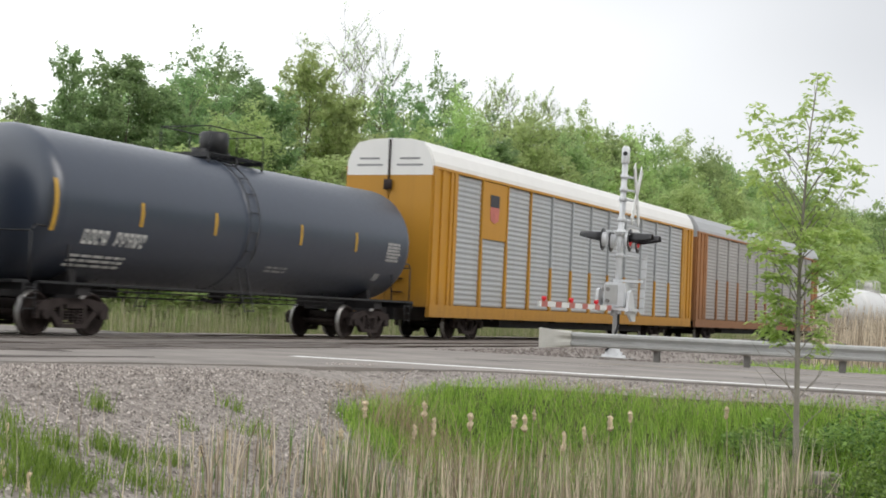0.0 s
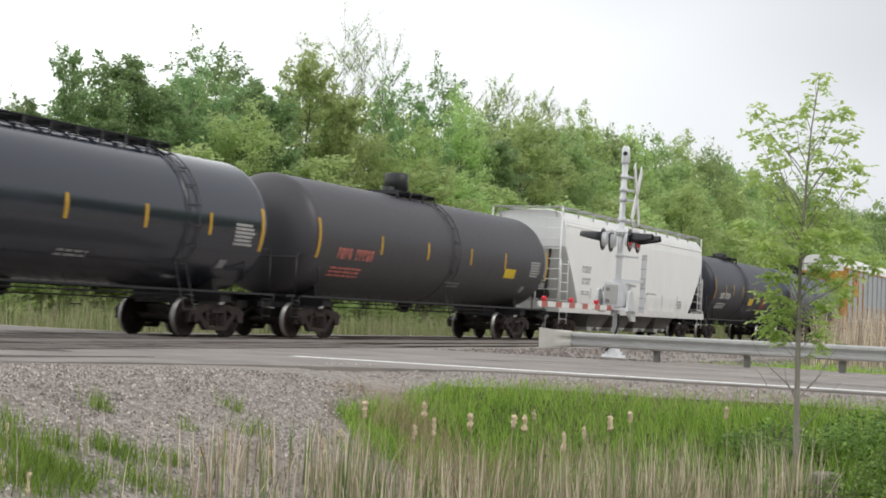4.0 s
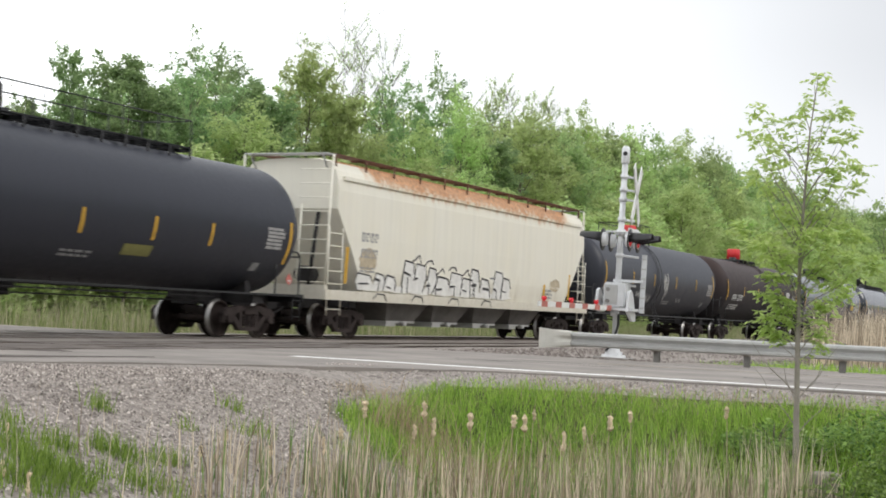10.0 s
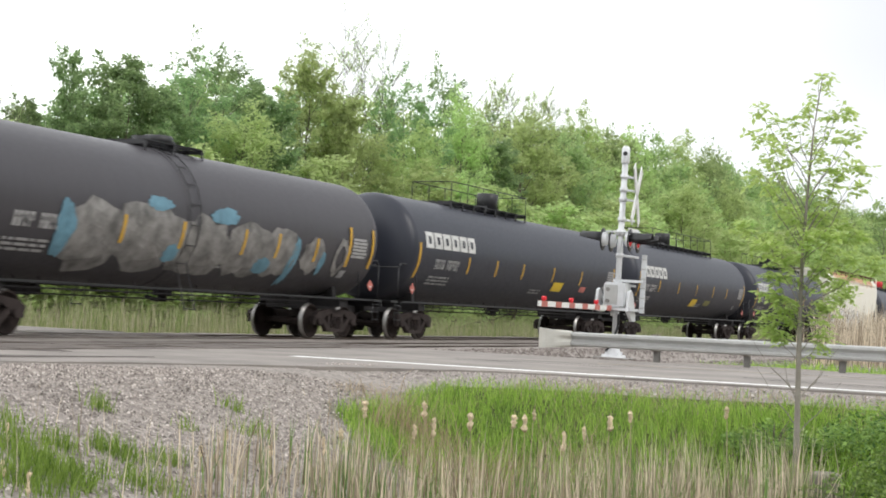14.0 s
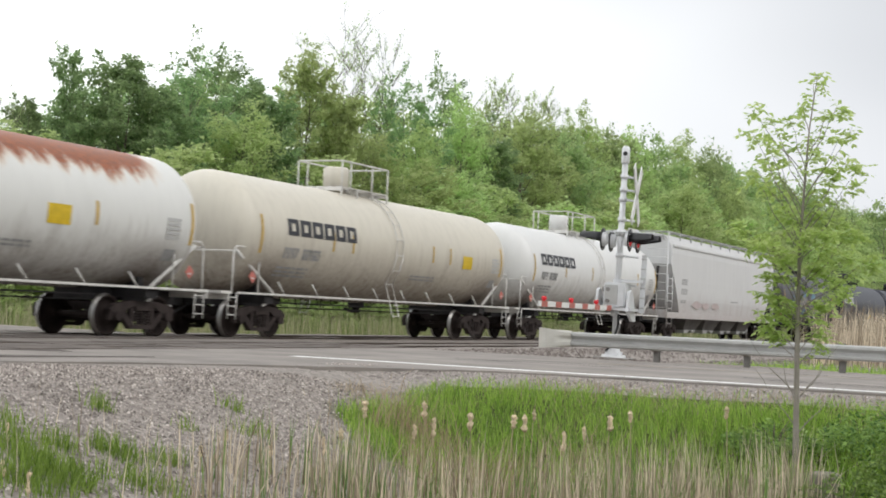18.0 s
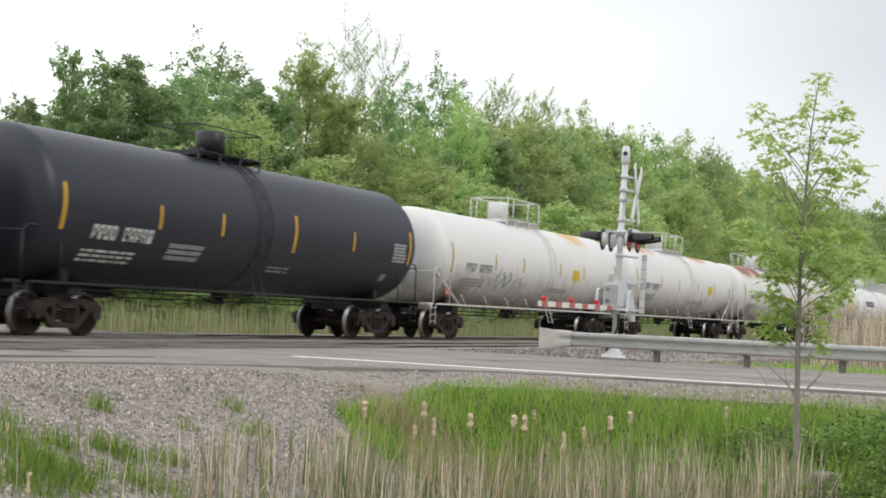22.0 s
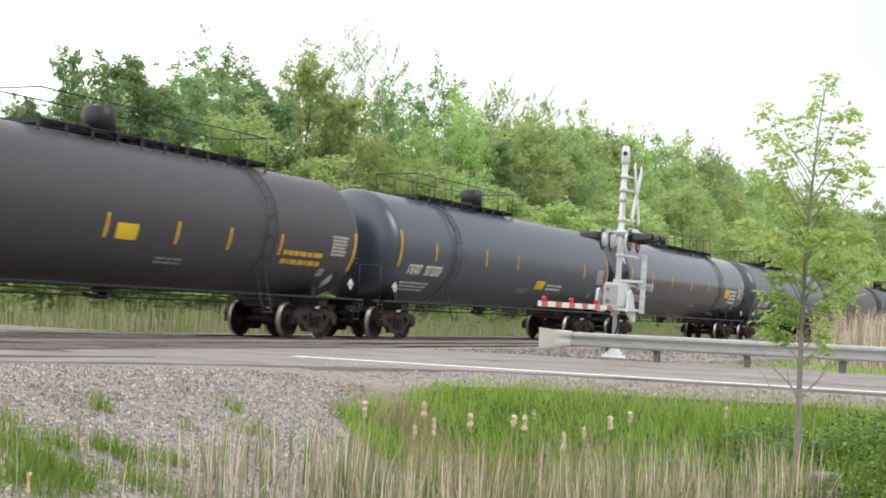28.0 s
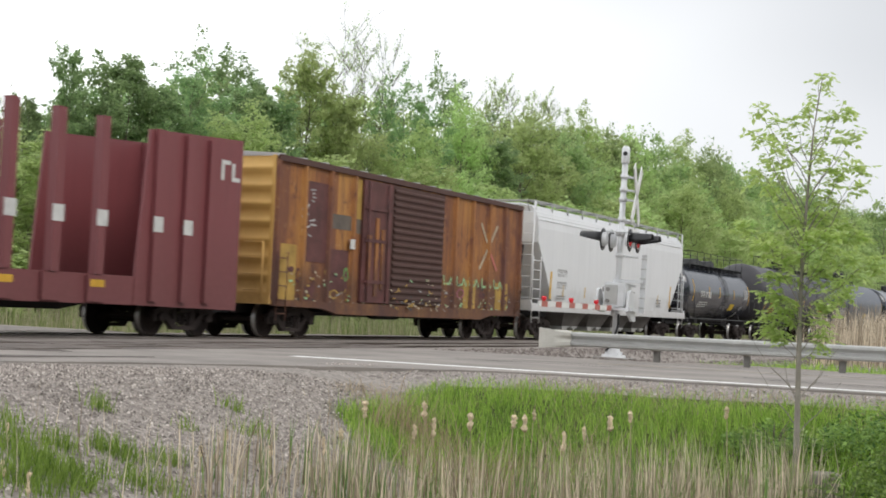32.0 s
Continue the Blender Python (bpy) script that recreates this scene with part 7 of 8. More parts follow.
def build_signal():
    lean = Matrix.Rotation(radians(1.4), 4, "Y")
    g = thing("crossing_signal", "silver crossing signal mast with flashers, crossbuck and lowered gate", "crossing signal", at=pose(-11.04, 31.6, 0.02) @ lean)
    silver, black = M["mast"], M["black"]
    bm = bmesh.new()
    rod(bm, (0, 0, 0.2), (0, 0, 4.42), 0.068, 18)
    part("mast", bm, silver, g)
    bm = bmesh.new()
    revolve(bm, [(4.38, 0.085), (4.41, 0.095), (4.72, 0.095), (4.75, 0.08), (4.78, 0.05)], "Z", 18)
    part("mast_cap", bm, silver, g, "silver bell housing with a dark slot")
    bm = bmesh.new()
    rod(bm, (0.02, -0.07, 4.60), (0.02, -0.105, 4.60), 0.05, 12)
    part("bell_opening", bm, black, g)
    bm = bmesh.new()
    revolve(bm, [(-0.16, 0.30), (0.02, 0.27), (0.03, 0.18), (0.22, 0.11), (0.24, 0.085)], "Z", 20)
    for k in range(4):
        a = math.pi / 4 + k * math.pi / 2
        rod(bm, (0.2 * math.cos(a), 0.2 * math.sin(a), 0.0), (0.2 * math.cos(a), 0.2 * math.sin(a), 0.09), 0.02, 6)
    part("base_casting", bm, silver, g)
    bm = bmesh.new()
    box(bm, -0.36, 0.36, -0.36, 0.36, -0.5, -0.03)
    part("foundation", bm, M["concrete"], g)
    # narrow climbing plate beside the mast
    bm = bmesh.new()
    box(bm, 0.50, 0.62, 0.10, 0.12, 1.0, 2.32)
    part("climbing_plate", bm, silver, g)
    for k in range(6):
        bm = bmesh.new()
        rod(bm, (0.50, 0.09, 1.12 + 0.22 * k), (0.62, 0.09, 1.12 + 0.22 * k), 0.014, 6)
        part("plate_step", bm, M["galv"], g)
    for z, ln in ((4.08, 0.28), (3.78, 0.28), (3.56, 0.28), (3.10, 0.30), (2.28, 0.44), (1.63, 0.42)):
        bm = bmesh.new()
        rod(bm, (0, 0.0, z), (ln, 0.03, z - 0.03), 0.026, 8)
        rod(bm, (0, 0, z - 0.05), (0, 0, z + 0.05), 0.09, 14)
        part("bracket", bm, silver, g)
    # crossbuck: two crossed blades that face the road's traffic
    for ang in (52, -52):
        bm = bmesh.new()
        box(bm, -0.012, 0.012, -0.80, 0.80, -0.115, 0.115)
        bmesh.ops.transform(bm, matrix=Matrix.Translation((0.32, 0.0, 3.66)) @ Matrix.Rotation(radians(9), 4, "Z") @ Matrix.Rotation(radians(ang), 4, "X"), verts=bm.verts)
        part("crossbuck_blade", bm, M["sign"], g, "white crossbuck blade")
    bm = bmesh.new()
    box(bm, 0.28, 0.30, -0.34, 0.34, 2.66, 2.90)
    part("track_count_plate", bm, M["sign"], g, "small white plate")
    # flashers: crossarm, four lamps with hoods
    bm = bmesh.new()
    rod(bm, (0.0, -0.42, 2.80), (0.0, 0.42, 2.80), 0.03, 10)
    rod(bm, (-0.48, 0, 2.82), (0.45, 0, 2.82), 0.022, 8)
    rod(bm, (0, 0, 2.72), (0, 0, 2.88), 0.10, 14)
    part("crossarm", bm, silver, g)
    for face in (-1, 1):
        for y in (-0.38, 0.38):
            lamp = bmesh.new()
            x = face * 0.30
            revolve(lamp, [(x - face * 0.10, 0.06), (x - face * 0.08, 0.14), (x, 0.165), (x + face * 0.02, 0.165)], "X", 20, centre=(0, y, 2.62))
            body = part("flasher_lamp", lamp, silver, g, "silver flasher lamp housing")
            body.rotation_euler = (0, 0, radians(5))
            bm = bmesh.new()
            revolve(bm, [(x + face * 0.005, 0.02), (x + face * 0.006, 0.255), (x + face * 0.018, 0.255), (x + face * 0.019, 0.02)], "X", 28, centre=(0, y, 2.62))
            part("target_disc", bm, black, body)
            bm = bmesh.new()
            revolve(bm, [(x + face * 0.022, 0.145), (x + face * 0.035, 0.12), (x + face * 0.05, 0.03)], "X", 20, centre=(0, y, 2.62))
            part("lens", bm, M["lens"], body, "red lens")
            bm = bmesh.new()
            n = 14
            rows = []
            for q, drop in ((0.02, -0.35), (0.20, -0.15), (0.38, 0.05), (0.52, 0.25)):
                ring = []
                for k in range(n + 1):
                    a = math.pi * (-0.12 + 1.24 * k / n)
                    zz = math.sin(a)
                    ring.append(bm.verts.new((x + face * q, y + 0.165 * math.cos(a), 2.62 + 0.165 * max(zz, drop))))
                rows.append(ring)
            for a, b in zip(rows, rows[1:]):
                for k in range(n):
                    bm.faces.new((a[k], a[k + 1], b[k + 1], b[k])).smooth = True
            hood = part("hood", bm, black, body, "black lamp hood")
            hood.modifiers.new("thick", "SOLIDIFY").thickness = 0.006
            bm = bmesh.new()
            path_rod(bm, [(0, y, 2.80), (x - face * 0.08, y, 2.80), (x - face * 0.08, y, 2.62)], 0.022)
            part("lamp_arm", bm, silver, body)
    # gate machine and the arm across the road
    bm = bmesh.new()
    box(bm, -0.24, 0.28, -0.28, 0.12, 1.10, 1.66)
    bmesh.ops.bevel(bm, geom=bm.edges[:], offset=0.03, segments=2, affect="EDGES")
    part("gate_machine", bm, silver, g, "silver gate machine box")
    bm = bmesh.new()
    box(bm, -0.20, 0.10, -0.295, -0.282, 1.16, 1.60)
    part("machine_door", bm, M["galv"], g)
    bm = bmesh.new()
    box(bm, -0.46, 0.50, -0.36, 0.2, 1.03, 1.09)
    part("machine_plate", bm, silver, g)
    bm = bmesh.new()
    box(bm, -0.1, 0.56, -0.05, 0.14, 1.68, 1.74)
    part("top_plate", bm, silver, g)
    for x, low, high in ((-0.36, 0.98, 1.52), (0.38, 0.80, 1.50)):
        bm = bmesh.new()
        prism(bm, [(-0.40, 1.02), (-0.34, high - 0.05), (-0.22, high), (-0.10, high - 0.08), (0.16, low + 0.14), (0.16, low), (-0.05, low)], x - 0.03, x + 0.03)
        part("counterweight_arm", bm, silver, g, "silver counterweight plate")
    for z in (1.24, 1.50):
        bm = bmesh.new()
        rod(bm, (-0.24, -0.12, z), (-0.30, -0.12, z), 0.06, 12)
        rod(bm, (-0.12, -0.295, z), (-0.12, -0.33, z), 0.045, 12)
        part("machine_bolt", bm, M["old_galv"], g)
    bm = bmesh.new()
    rod(bm, (-0.02, -0.02, 0.90), (-0.02, -0.02, 1.05), 0.10, 14)
    part("mast_collar", bm, silver, g)
    y0, y1 = -0.42, -4.65
    arm = bmesh.new()
    box(arm, -0.03, 0.03, y1, y0, 1.02, 1.13)
    arm_ob = part("gate_arm", arm, M["sign"], g, "red and white striped gate arm")
    n = 11
    for k in range(n):
        if k % 2 == 0:
            a = y1 + (y0 - y1) * k / n
            bm = bmesh.new()
            box(bm, -0.034, 0.034, a + 0.07, a + (y0 - y1) / n, 1.016, 1.134)
            part("stripe", bm, M["gate_red"], arm_ob, "red reflective stripe")
    for f in (0.06, 0.42, 0.78):
        y = y1 + (y0 - y1) * f
        bm = bmesh.new()
        rod(bm, (0, y, 1.13), (0, y, 1.16), 0.03, 10)
        rod(bm, (-0.04, y, 1.19), (0.04, y, 1.19), 0.042, 14)
        part("arm_lamp", bm, M["lens"], arm_ob, "small red gate lamp")
    bm = bmesh.new()
    path_rod(bm, [(0.1, -0.12, 0.95), (0.12, -0.15, 0.7), (0.02, -0.14, 0.35), (-0.14, -0.14, 0.1)], 0.03, 8)
    part("cable", bm, black, g, "black cable hose")


M["old_galv"] = plain("old_galvanised", (0.26, 0.25, 0.235), 0.7, metal=0.2, vary=0.3, scale=4)
M["sign"] = plain("sign_white", (0.76, 0.76, 0.74), 0.5, vary=0.12, scale=5)
M["gate_red"] = plain("gate_red", (0.50, 0.17, 0.14), 0.6, vary=0.25, scale=5)
lens_m, lens_n, lens_l, lens_b = shader("red_lens", 0.25)
lens_b.inputs["Base Color"].default_value = (0.42, 0.012, 0.018, 1)
lens_b.inputs["Emission Color"].default_value = (1, 0.03, 0.05, 1)
lens_b.inputs["Emission Strength"].default_value = 0.22
M["lens"] = lens_m
build_signal()

# ---- guardrail ----


def build_guardrail():
    g = thing("guardrail", "galvanised steel road guardrail on posts with a blunt end", "guardrail")
    Y = 30.0
    prof = [(0.0, 0.53), (-0.045, 0.52), (-0.08, 0.50), (-0.083, 0.45), (-0.02, 0.405), (0.0, 0.385), (0.0, 0.365), (-0.02, 0.345), (-0.083, 0.30), (-0.08, 0.25), (-0.045, 0.23), (0.0, 0.22)]
    n = len(prof)
    for k in range(8):
        x0 = -11.5 + 3.81 * k
        x1 = x0 + 3.81 + (0.12 if k < 7 else 0)
        lift = 0.004 * (k % 2)
        verts = [(x, Y + a - lift, z) for x in (x0, x1) for a, z in prof] + [(x, Y + a + 0.005 - lift, z) for x in (x0, x1) for a, z in prof]
        faces = [(i, i + 1, n + i + 1, n + i) for i in range(n - 1)] + [(2 * n + i, 3 * n + i, 3 * n + i + 1, 2 * n + i + 1) for i in range(n - 1)]
        beam = part("beam", raw("beam", verts, faces, M["galv"]), None, g)
        for j in range(2):
            for z in (0.47, 0.28):
                bm = bmesh.new()
                rod(bm, (x0 + 0.05 + 0.02 * j, Y - 0.09, z), (x0 + 0.05 + 0.02 * j, Y - 0.075, z), 0.02, 6)
                part("bolt", bm, M["galv"], beam)
    for k in range(13):
        x = -9.58 + 1.95 * k
        bm = bmesh.new()
        zt = 0.50
        box(bm, x - 0.06, x + 0.06, Y + 0.16, Y + 0.18, -0.5, zt)
        box(bm, x - 0.06, x + 0.06, Y + 0.26, Y + 0.28, -0.5, zt)
        box(bm, x - 0.006, x + 0.006, Y + 0.18, Y + 0.26, -0.5, zt)
        post = part("post", bm, M["old_galv"], g, "weathered steel post")
        bm = bmesh.new()
        box(bm, x - 0.075, x + 0.075, Y + 0.008, Y + 0.16, 0.2, 0.56)
        part("block", bm, M["old_wood"], post)
    # flared end shoe
    verts, faces = [], []
    cols = 9
    for j in range(cols):
        f = j / (cols - 1)
        x = -11.45 - 0.75 * f
        flat = min(1, f * 2.2)
        grow = 0.045 * f
        for a, z in prof:
            zc = 0.375
            verts.append((x, Y + a * (1 - flat) - 0.09 * flat - 0.01 + 0.25 * max(0, f - 0.75), zc + (z - zc) * (1 + 0.45 * f)))
    for j in range(cols - 1):
        for i in range(n - 1):
            faces.append((j * n + i, j * n + i + 1, (j + 1) * n + i + 1, (j + 1) * n + i))
    shoe = part("end_shoe", raw("end_shoe", verts, faces, M["shoe"]), None, g, "pale blunt end shoe")
    shoe.modifiers.new("thick", "SOLIDIFY").thickness = 0.02


M["shoe"] = plain("pale_shoe", (0.60, 0.585, 0.53), 0.7, vary=0.15, scale=3)
build_guardrail()

# ---- plants near the camera ----


def blades(name, label, spots, material, category="grass", seed=1, seg=3):
    """Blades from rows of (x, y, height, width, lean)."""
    rng = random.Random(seed)
    verts, faces = [], []
    for x, y, h, w, lean in spots:
        z = ground_z(x, y) - 0.03
        a, b = rng.uniform(0, math.tau), rng.uniform(0, math.tau)
        dx, dy = math.cos(a) * w / 2, math.sin(a) * w / 2
        lx, ly = math.cos(b) * lean * h, math.sin(b) * lean * h
        i = len(verts)
        for k in range(seg):
            f = k / seg
            t = 1 - f * 0.75
            verts += [(x - dx * t + lx * f * f, y - dy * t + ly * f * f, z + h * f), (x + dx * t + lx * f * f, y + dy * t + ly * f * f, z + h * f)]
        verts.append((x + lx, y + ly, z + h * (1 - 0.25 * lean)))
        for k in range(seg - 1):
            faces.append((i + 2 * k, i + 2 * k + 1, i + 2 * k + 3, i + 2 * k + 2))
        faces.append((i + 2 * seg - 2, i + 2 * seg - 1, i + 2 * seg))
    tagged(new(name, raw(name, verts, faces, material)), label, category, kind="stuff")


def grass_edge(y):
    """Where the turf starts beside the gravel."""
    return -9.0 + 1.2 * max(0.0, 15.6 - y)


def build_grass():
    rng = random.Random(21)
    spots = []
    while len(spots) < 52000:
        x, y = rng.uniform(-9.5, 4.5), rng.uniform(12.0, 18.9)
        edge = grass_edge(y) + 0.8 * noise.noise(Vector((x * 0.8, y * 0.8, 3)))
        if x < edge or (y > 18.35 + 0.4 * noise.noise(Vector((x * 0.7, 0, 5))) and rng.random() < 0.85):
            continue
        patch = noise.noise(Vector((x * 0.9, y * 0.9, 0)))
        spots.append((x, y, rng.uniform(0.14, 0.34) * (1 + 0.5 * patch) * (0.6 if y > 17.9 else 1.0), rng.uniform(0.006, 0.016), rng.uniform(0.1, 0.7)))
    blades("grass", "lush bright green grass on the ditch bank", spots, M["grass"], seed=1)
    # dry blond grass along the shoulder
    spots = []
    while len(spots) < 5000:
        x = rng.uniform(-9.8, 4.5)
        y = 18.2 + rng.gauss(0, 0.45) - (0.9 if x < -8 else 0)
        spots.append((x, y, rng.uniform(0.06, 0.2), rng.uniform(0.006, 0.014), rng.uniform(0.2, 0.9)))
    blades("dry_grass", "dry blond grass on the road shoulder", spots, M["grass_dry"], seed=2)
    # tufts on the gravel slope
    spots = []
    for cx, cy, r, n in TUFTS:
        for _ in range(int(n * 0.9)):
            x, y = rng.gauss(cx, r * 0.85), rng.gauss(cy, r * 0.85)
            spots.append((x, y, rng.uniform(0.08, 0.34) * (0.6 + 0.4 * rng.random()), rng.uniform(0.007, 0.016), rng.uniform(0.1, 0.6)))
    blades("weeds", "green weed tufts growing through gravel", spots, M["weed"], "weeds", seed=3)
    # brown dead stalks among the turf
    spots = []
    for cx, cy, r, n in ((-6.6, 14.3, 0.5, 260), (-4.6, 14.0, 0.55, 420), (-3.9, 13.7, 0.6, 420), (-5.2, 13.6, 0.4, 200), (-8.0, 15.7, 0.4, 160), (-5.9, 15.6, 0.5, 120), (-7.1, 10.3, 0.3, 40)):
        for _ in range(int(n * 1.5)):
            spots.append((rng.gauss(cx, r), rng.gauss(cy, r * 0.7), rng.uniform(0.4, 0.82) * (0.4 if cy < 12 else 1.0), rng.uniform(0.006, 0.013), rng.uniform(0.1, 0.8)))
    blades("dead_weeds", "brown dead weed stalks in the turf", spots, M["dead_weed"], "weeds", seed=12)
    # dead reeds and young green ones standing in the ditch
    dry, green = [], []
    for k in range(4200):
        f = 0.06 + 0.94 * rng.random() ** 0.62
        x = -8.3 + 5.35 * f + rng.gauss(0, 0.12)
        y = 11.1 + 2.5 * f + rng.uniform(-1.2, 1.5)
        tall = (0.54 + 0.58 * min(1, f * 1.3)) * rng.uniform(0.5, 1.15) * (1 + 0.28 * noise.noise(Vector((x * 2.3, y * 1.1, 2))))
        gap = noise.noise(Vector((x * 1.9, y * 1.3, 8)))
        if gap < -0.12:
            if rng.random() < 0.6:
                continue
            tall *= 0.65
        (dry if rng.random() < 0.72 else green).append((x, y, tall + (0.2 if rng.random() < 0.04 else 0), rng.uniform(0.008, 0.023), rng.uniform(0.02, 0.18) if rng.random() < 0.92 else rng.uniform(0.3, 0.6)))
    for k in range(60):
        dry.append((rng.gauss(-7.8, 0.5), rng.gauss(10.2, 0.9), rng.uniform(0.25, 0.7), rng.uniform(0.005, 0.011), rng.uniform(0.02, 0.3)))
    blades("dry_reeds", "dead straw-coloured reeds standing in the ditch", dry, M["reed"], "reeds", seed=4)
    blades("green_reeds", "young green reeds among dead stalks", green, M["reed_green"], "reeds", seed=5)
    # reeds beyond the tracks and beside the far road end
    spots, lush = [], []
    for k in range(15000):
        y = 26 + 120 * rng.random() ** 1.4
        x = -28.5 - rng.random() * 5.5
        tall = rng.uniform(0.9, 1.75)
        (spots if rng.random() < 0.5 else lush).append((x, y, tall, rng.uniform(0.015, 0.03), rng.uniform(0.02, 0.25)))
        if k % 2:
            lush.append((-27.6 - rng.random() * 1.5, y, rng.uniform(0.25, 0.65), rng.uniform(0.015, 0.03), rng.uniform(0.1, 0.5)))
    blades("far_reeds", "pale reed bed behind the tracks", spots, M["far_reed"], "reeds", seed=6)
    blades("far_grass", "green marsh grass behind the tracks", lush, M["far_green"], "grass", seed=7)
    spots = []
    for k in range(5200):
        y = 44 + 45 * rng.random()
        x = -9.2 - 0.10 * (y - 50) + rng.uniform(-1.2, 5.5)
        spots.append((x, y, rng.uniform(1.3, 2.3), rng.uniform(0.02, 0.04), rng.uniform(0.03, 0.3)))
    blades("tall_reeds", "tall dry reeds beside the tracks", spots, M["reed"], "reeds", seed=8)
    spots = []
    for k in range(9000):
        x, y = rng.uniform(-9.5, 6), 32.6 + 10 * rng.random() ** 1.5
        spots.append((x, y, rng.uniform(0.1, 0.35), rng.uniform(0.012, 0.025), rng.uniform(0.1, 0.6)))
    blades("verge_grass", "green verge grass beyond the guardrail", spots, M["grass"], seed=9)


TUFTS = [(-8.39, 9.28, 0.18, 260), (-8.04, 9.17, 0.2, 340), (-7.82, 9.18, 0.2, 260), (-7.65, 8.74, 0.25, 320), (-8.35, 9.85, 0.12, 170), (-7.78, 8.6, 0.2, 240), (-7.6, 9.14, 0.18, 200), (-8.3, 10.4, 0.12, 170), (-8.11, 10.48, 0.15, 200), (-7.99, 10.9, 0.12, 140),
         (-7.63, 9.87, 0.2, 160), (-7.48, 10.07, 0.2, 160), (-9.37, 11.58, 0.09, 110), (-9.31, 13.86, 0.1, 80), (-8.56, 13.14, 0.14, 110), (-7.85, 14.23, 0.25, 160), (-8.7, 9.6, 0.1, 80), (-9.0, 9.9, 0.1, 60), (-8.75, 12.2, 0.08, 50)]
build_grass()


def build_stones():
    """Loose gravel on the slope and the shoulder, and ballast beside the siding."""
    rng = random.Random(8)
    for name, label, count, mat, region in (("loose_gravel", "loose grey crushed stone on the slope", 46000, "gravel_bits", 0), ("loose_ballast", "brown-grey ballast stones beside the track", 9000, "ballast_bits", 1)):
        verts, faces = [], []
        while len(verts) < count * 5:
            if region == 0:
                x, y = rng.uniform(-12.6, -5.2), 5 + 15.2 * rng.random() ** 0.8
                if rng.random() < 0.05:
                    x, y = rng.uniform(-12.0, 4.5), rng.gauss(19.2, 0.5)
                elif x > grass_edge(y) + rng.uniform(-0.3, 0.4) or (y > 14 and x < -13 + 0.9 * (y - 14)):
                    continue
            else:
                x, y = -14.4 + rng.uniform(-0.6, 5.0), rng.uniform(30.4, 62)
            z = ground_z(x, y)
            s = (0.009 + 0.017 * rng.random() ** 2) * (2.0 if region == 1 else 1.0)
            i = len(verts)
            for d in ((1, 0, 0), (0, 1, 0), (-1, 0, 0), (0, -1, 0), (0, 0, 1)):
                verts.append((x + s * (d[0] * rng.uniform(0.6, 1.4) + rng.uniform(-0.3, 0.3)), y + s * (d[1] * rng.uniform(0.6, 1.4) + rng.uniform(-0.3, 0.3)), z - s * 0.15 + s * d[2] * rng.uniform(0.7, 1.3)))
            for a, b in ((0, 1), (1, 2), (2, 3), (3, 0)):
                faces.append((i + a, i + b, i + 4))
        tagged(new(name, raw(name, verts, faces, M[mat])), label, "gravel", kind="stuff")


def bit_paint(name, stops):
    m, n, l, b = shader(name, 0.9)
    g = n.new("ShaderNodeNewGeometry")
    l.new(ramp_node(n, l, g.outputs["Random Per Island"], stops), b.inputs["Base Color"])
    return m


M["gravel_bits"] = bit_paint("gravel_bits", [(0.0, (0.10, 0.085, 0.076)), (0.4, (0.255, 0.222, 0.20)), (0.8, (0.42, 0.372, 0.336)), (1.0, (0.62, 0.56, 0.51))])
M["ballast_bits"] = bit_paint("ballast_bits", [(0.0, (0.10, 0.082, 0.073)), (0.6, (0.19, 0.16, 0.143)), (1.0, (0.30, 0.265, 0.245))])
build_stones()


def build_cattails():
    rng = random.Random(4)
    for x, y, z in CATTAILS:
        g = ground_z(x, y)
        t = thing("cattail", "dry cattail stalk with a bursting fluffy head", "cattail", "cattails in the ditch")
        t.location = (x, y, g)
        h = z - g
        lean = Vector((rng.uniform(-0.06, 0.06), rng.uniform(-0.06, 0.06), 0))
        bm = bmesh.new()
        limb(bm, [Vector((0, 0, -0.05)) - lean * h, -lean * h * 0.4 + Vector((0, 0, h * 0.6)), Vector((0, 0, h + 0.10))], [0.008, 0.006, 0.003], 6)
        part("stalk", bm, M["stalk"], t)
        bm = bmesh.new()
        n, ln, r = 9, rng.uniform(0.10, 0.19), rng.uniform(0.012, 0.026)
        prof = [(h - ln / 2 + ln * k / n, r * (0.35 if k in (0, n) else rng.uniform(0.55, 1.5))) for k in range(n + 1)]
        revolve(bm, prof, "Z", 9)
        for v in bm.verts:
            v.co += Vector((rng.gauss(0, 0.006), rng.gauss(0, 0.006), rng.gauss(0, 0.006)))
        part("seed_head", bm, M["fluff"], t, "pale fluffy seed head")


M["stalk"] = plain("dry_stalk", (0.42, 0.35, 0.22), 0.8, vary=0.25, scale=8)
CATTAILS = [(-7.87, 11.6, -0.43), (-7.87, 11.2, -0.55), (-7.49, 11.8, -0.55), (-7.41, 8.4, -0.56), (-8.46, 9.3, -0.33), (-7.85, 8.6, -0.52), (-7.88, 10.2, -0.83), (-6.09, 12.2, -0.09), (-5.98, 12.2, -0.24), (-6.03, 11.9, -0.27), (-5.8, 12.6, -0.2), (-5.35, 12.6, -0.16), (-5.41, 13.0, -0.2), (-4.73, 12.3, -0.28), (-4.73, 12.8, -0.24), (-4.69, 13.4, -0.17), (-5.56, 13.6, -0.16), (-4.62, 13.8, -0.12), (-6.91, 12.1, -0.37), (-6.8, 11.6, -0.44), (-7.27, 13.2, -0.2), (-3.61, 13.6, 0.0)]
build_cattails()


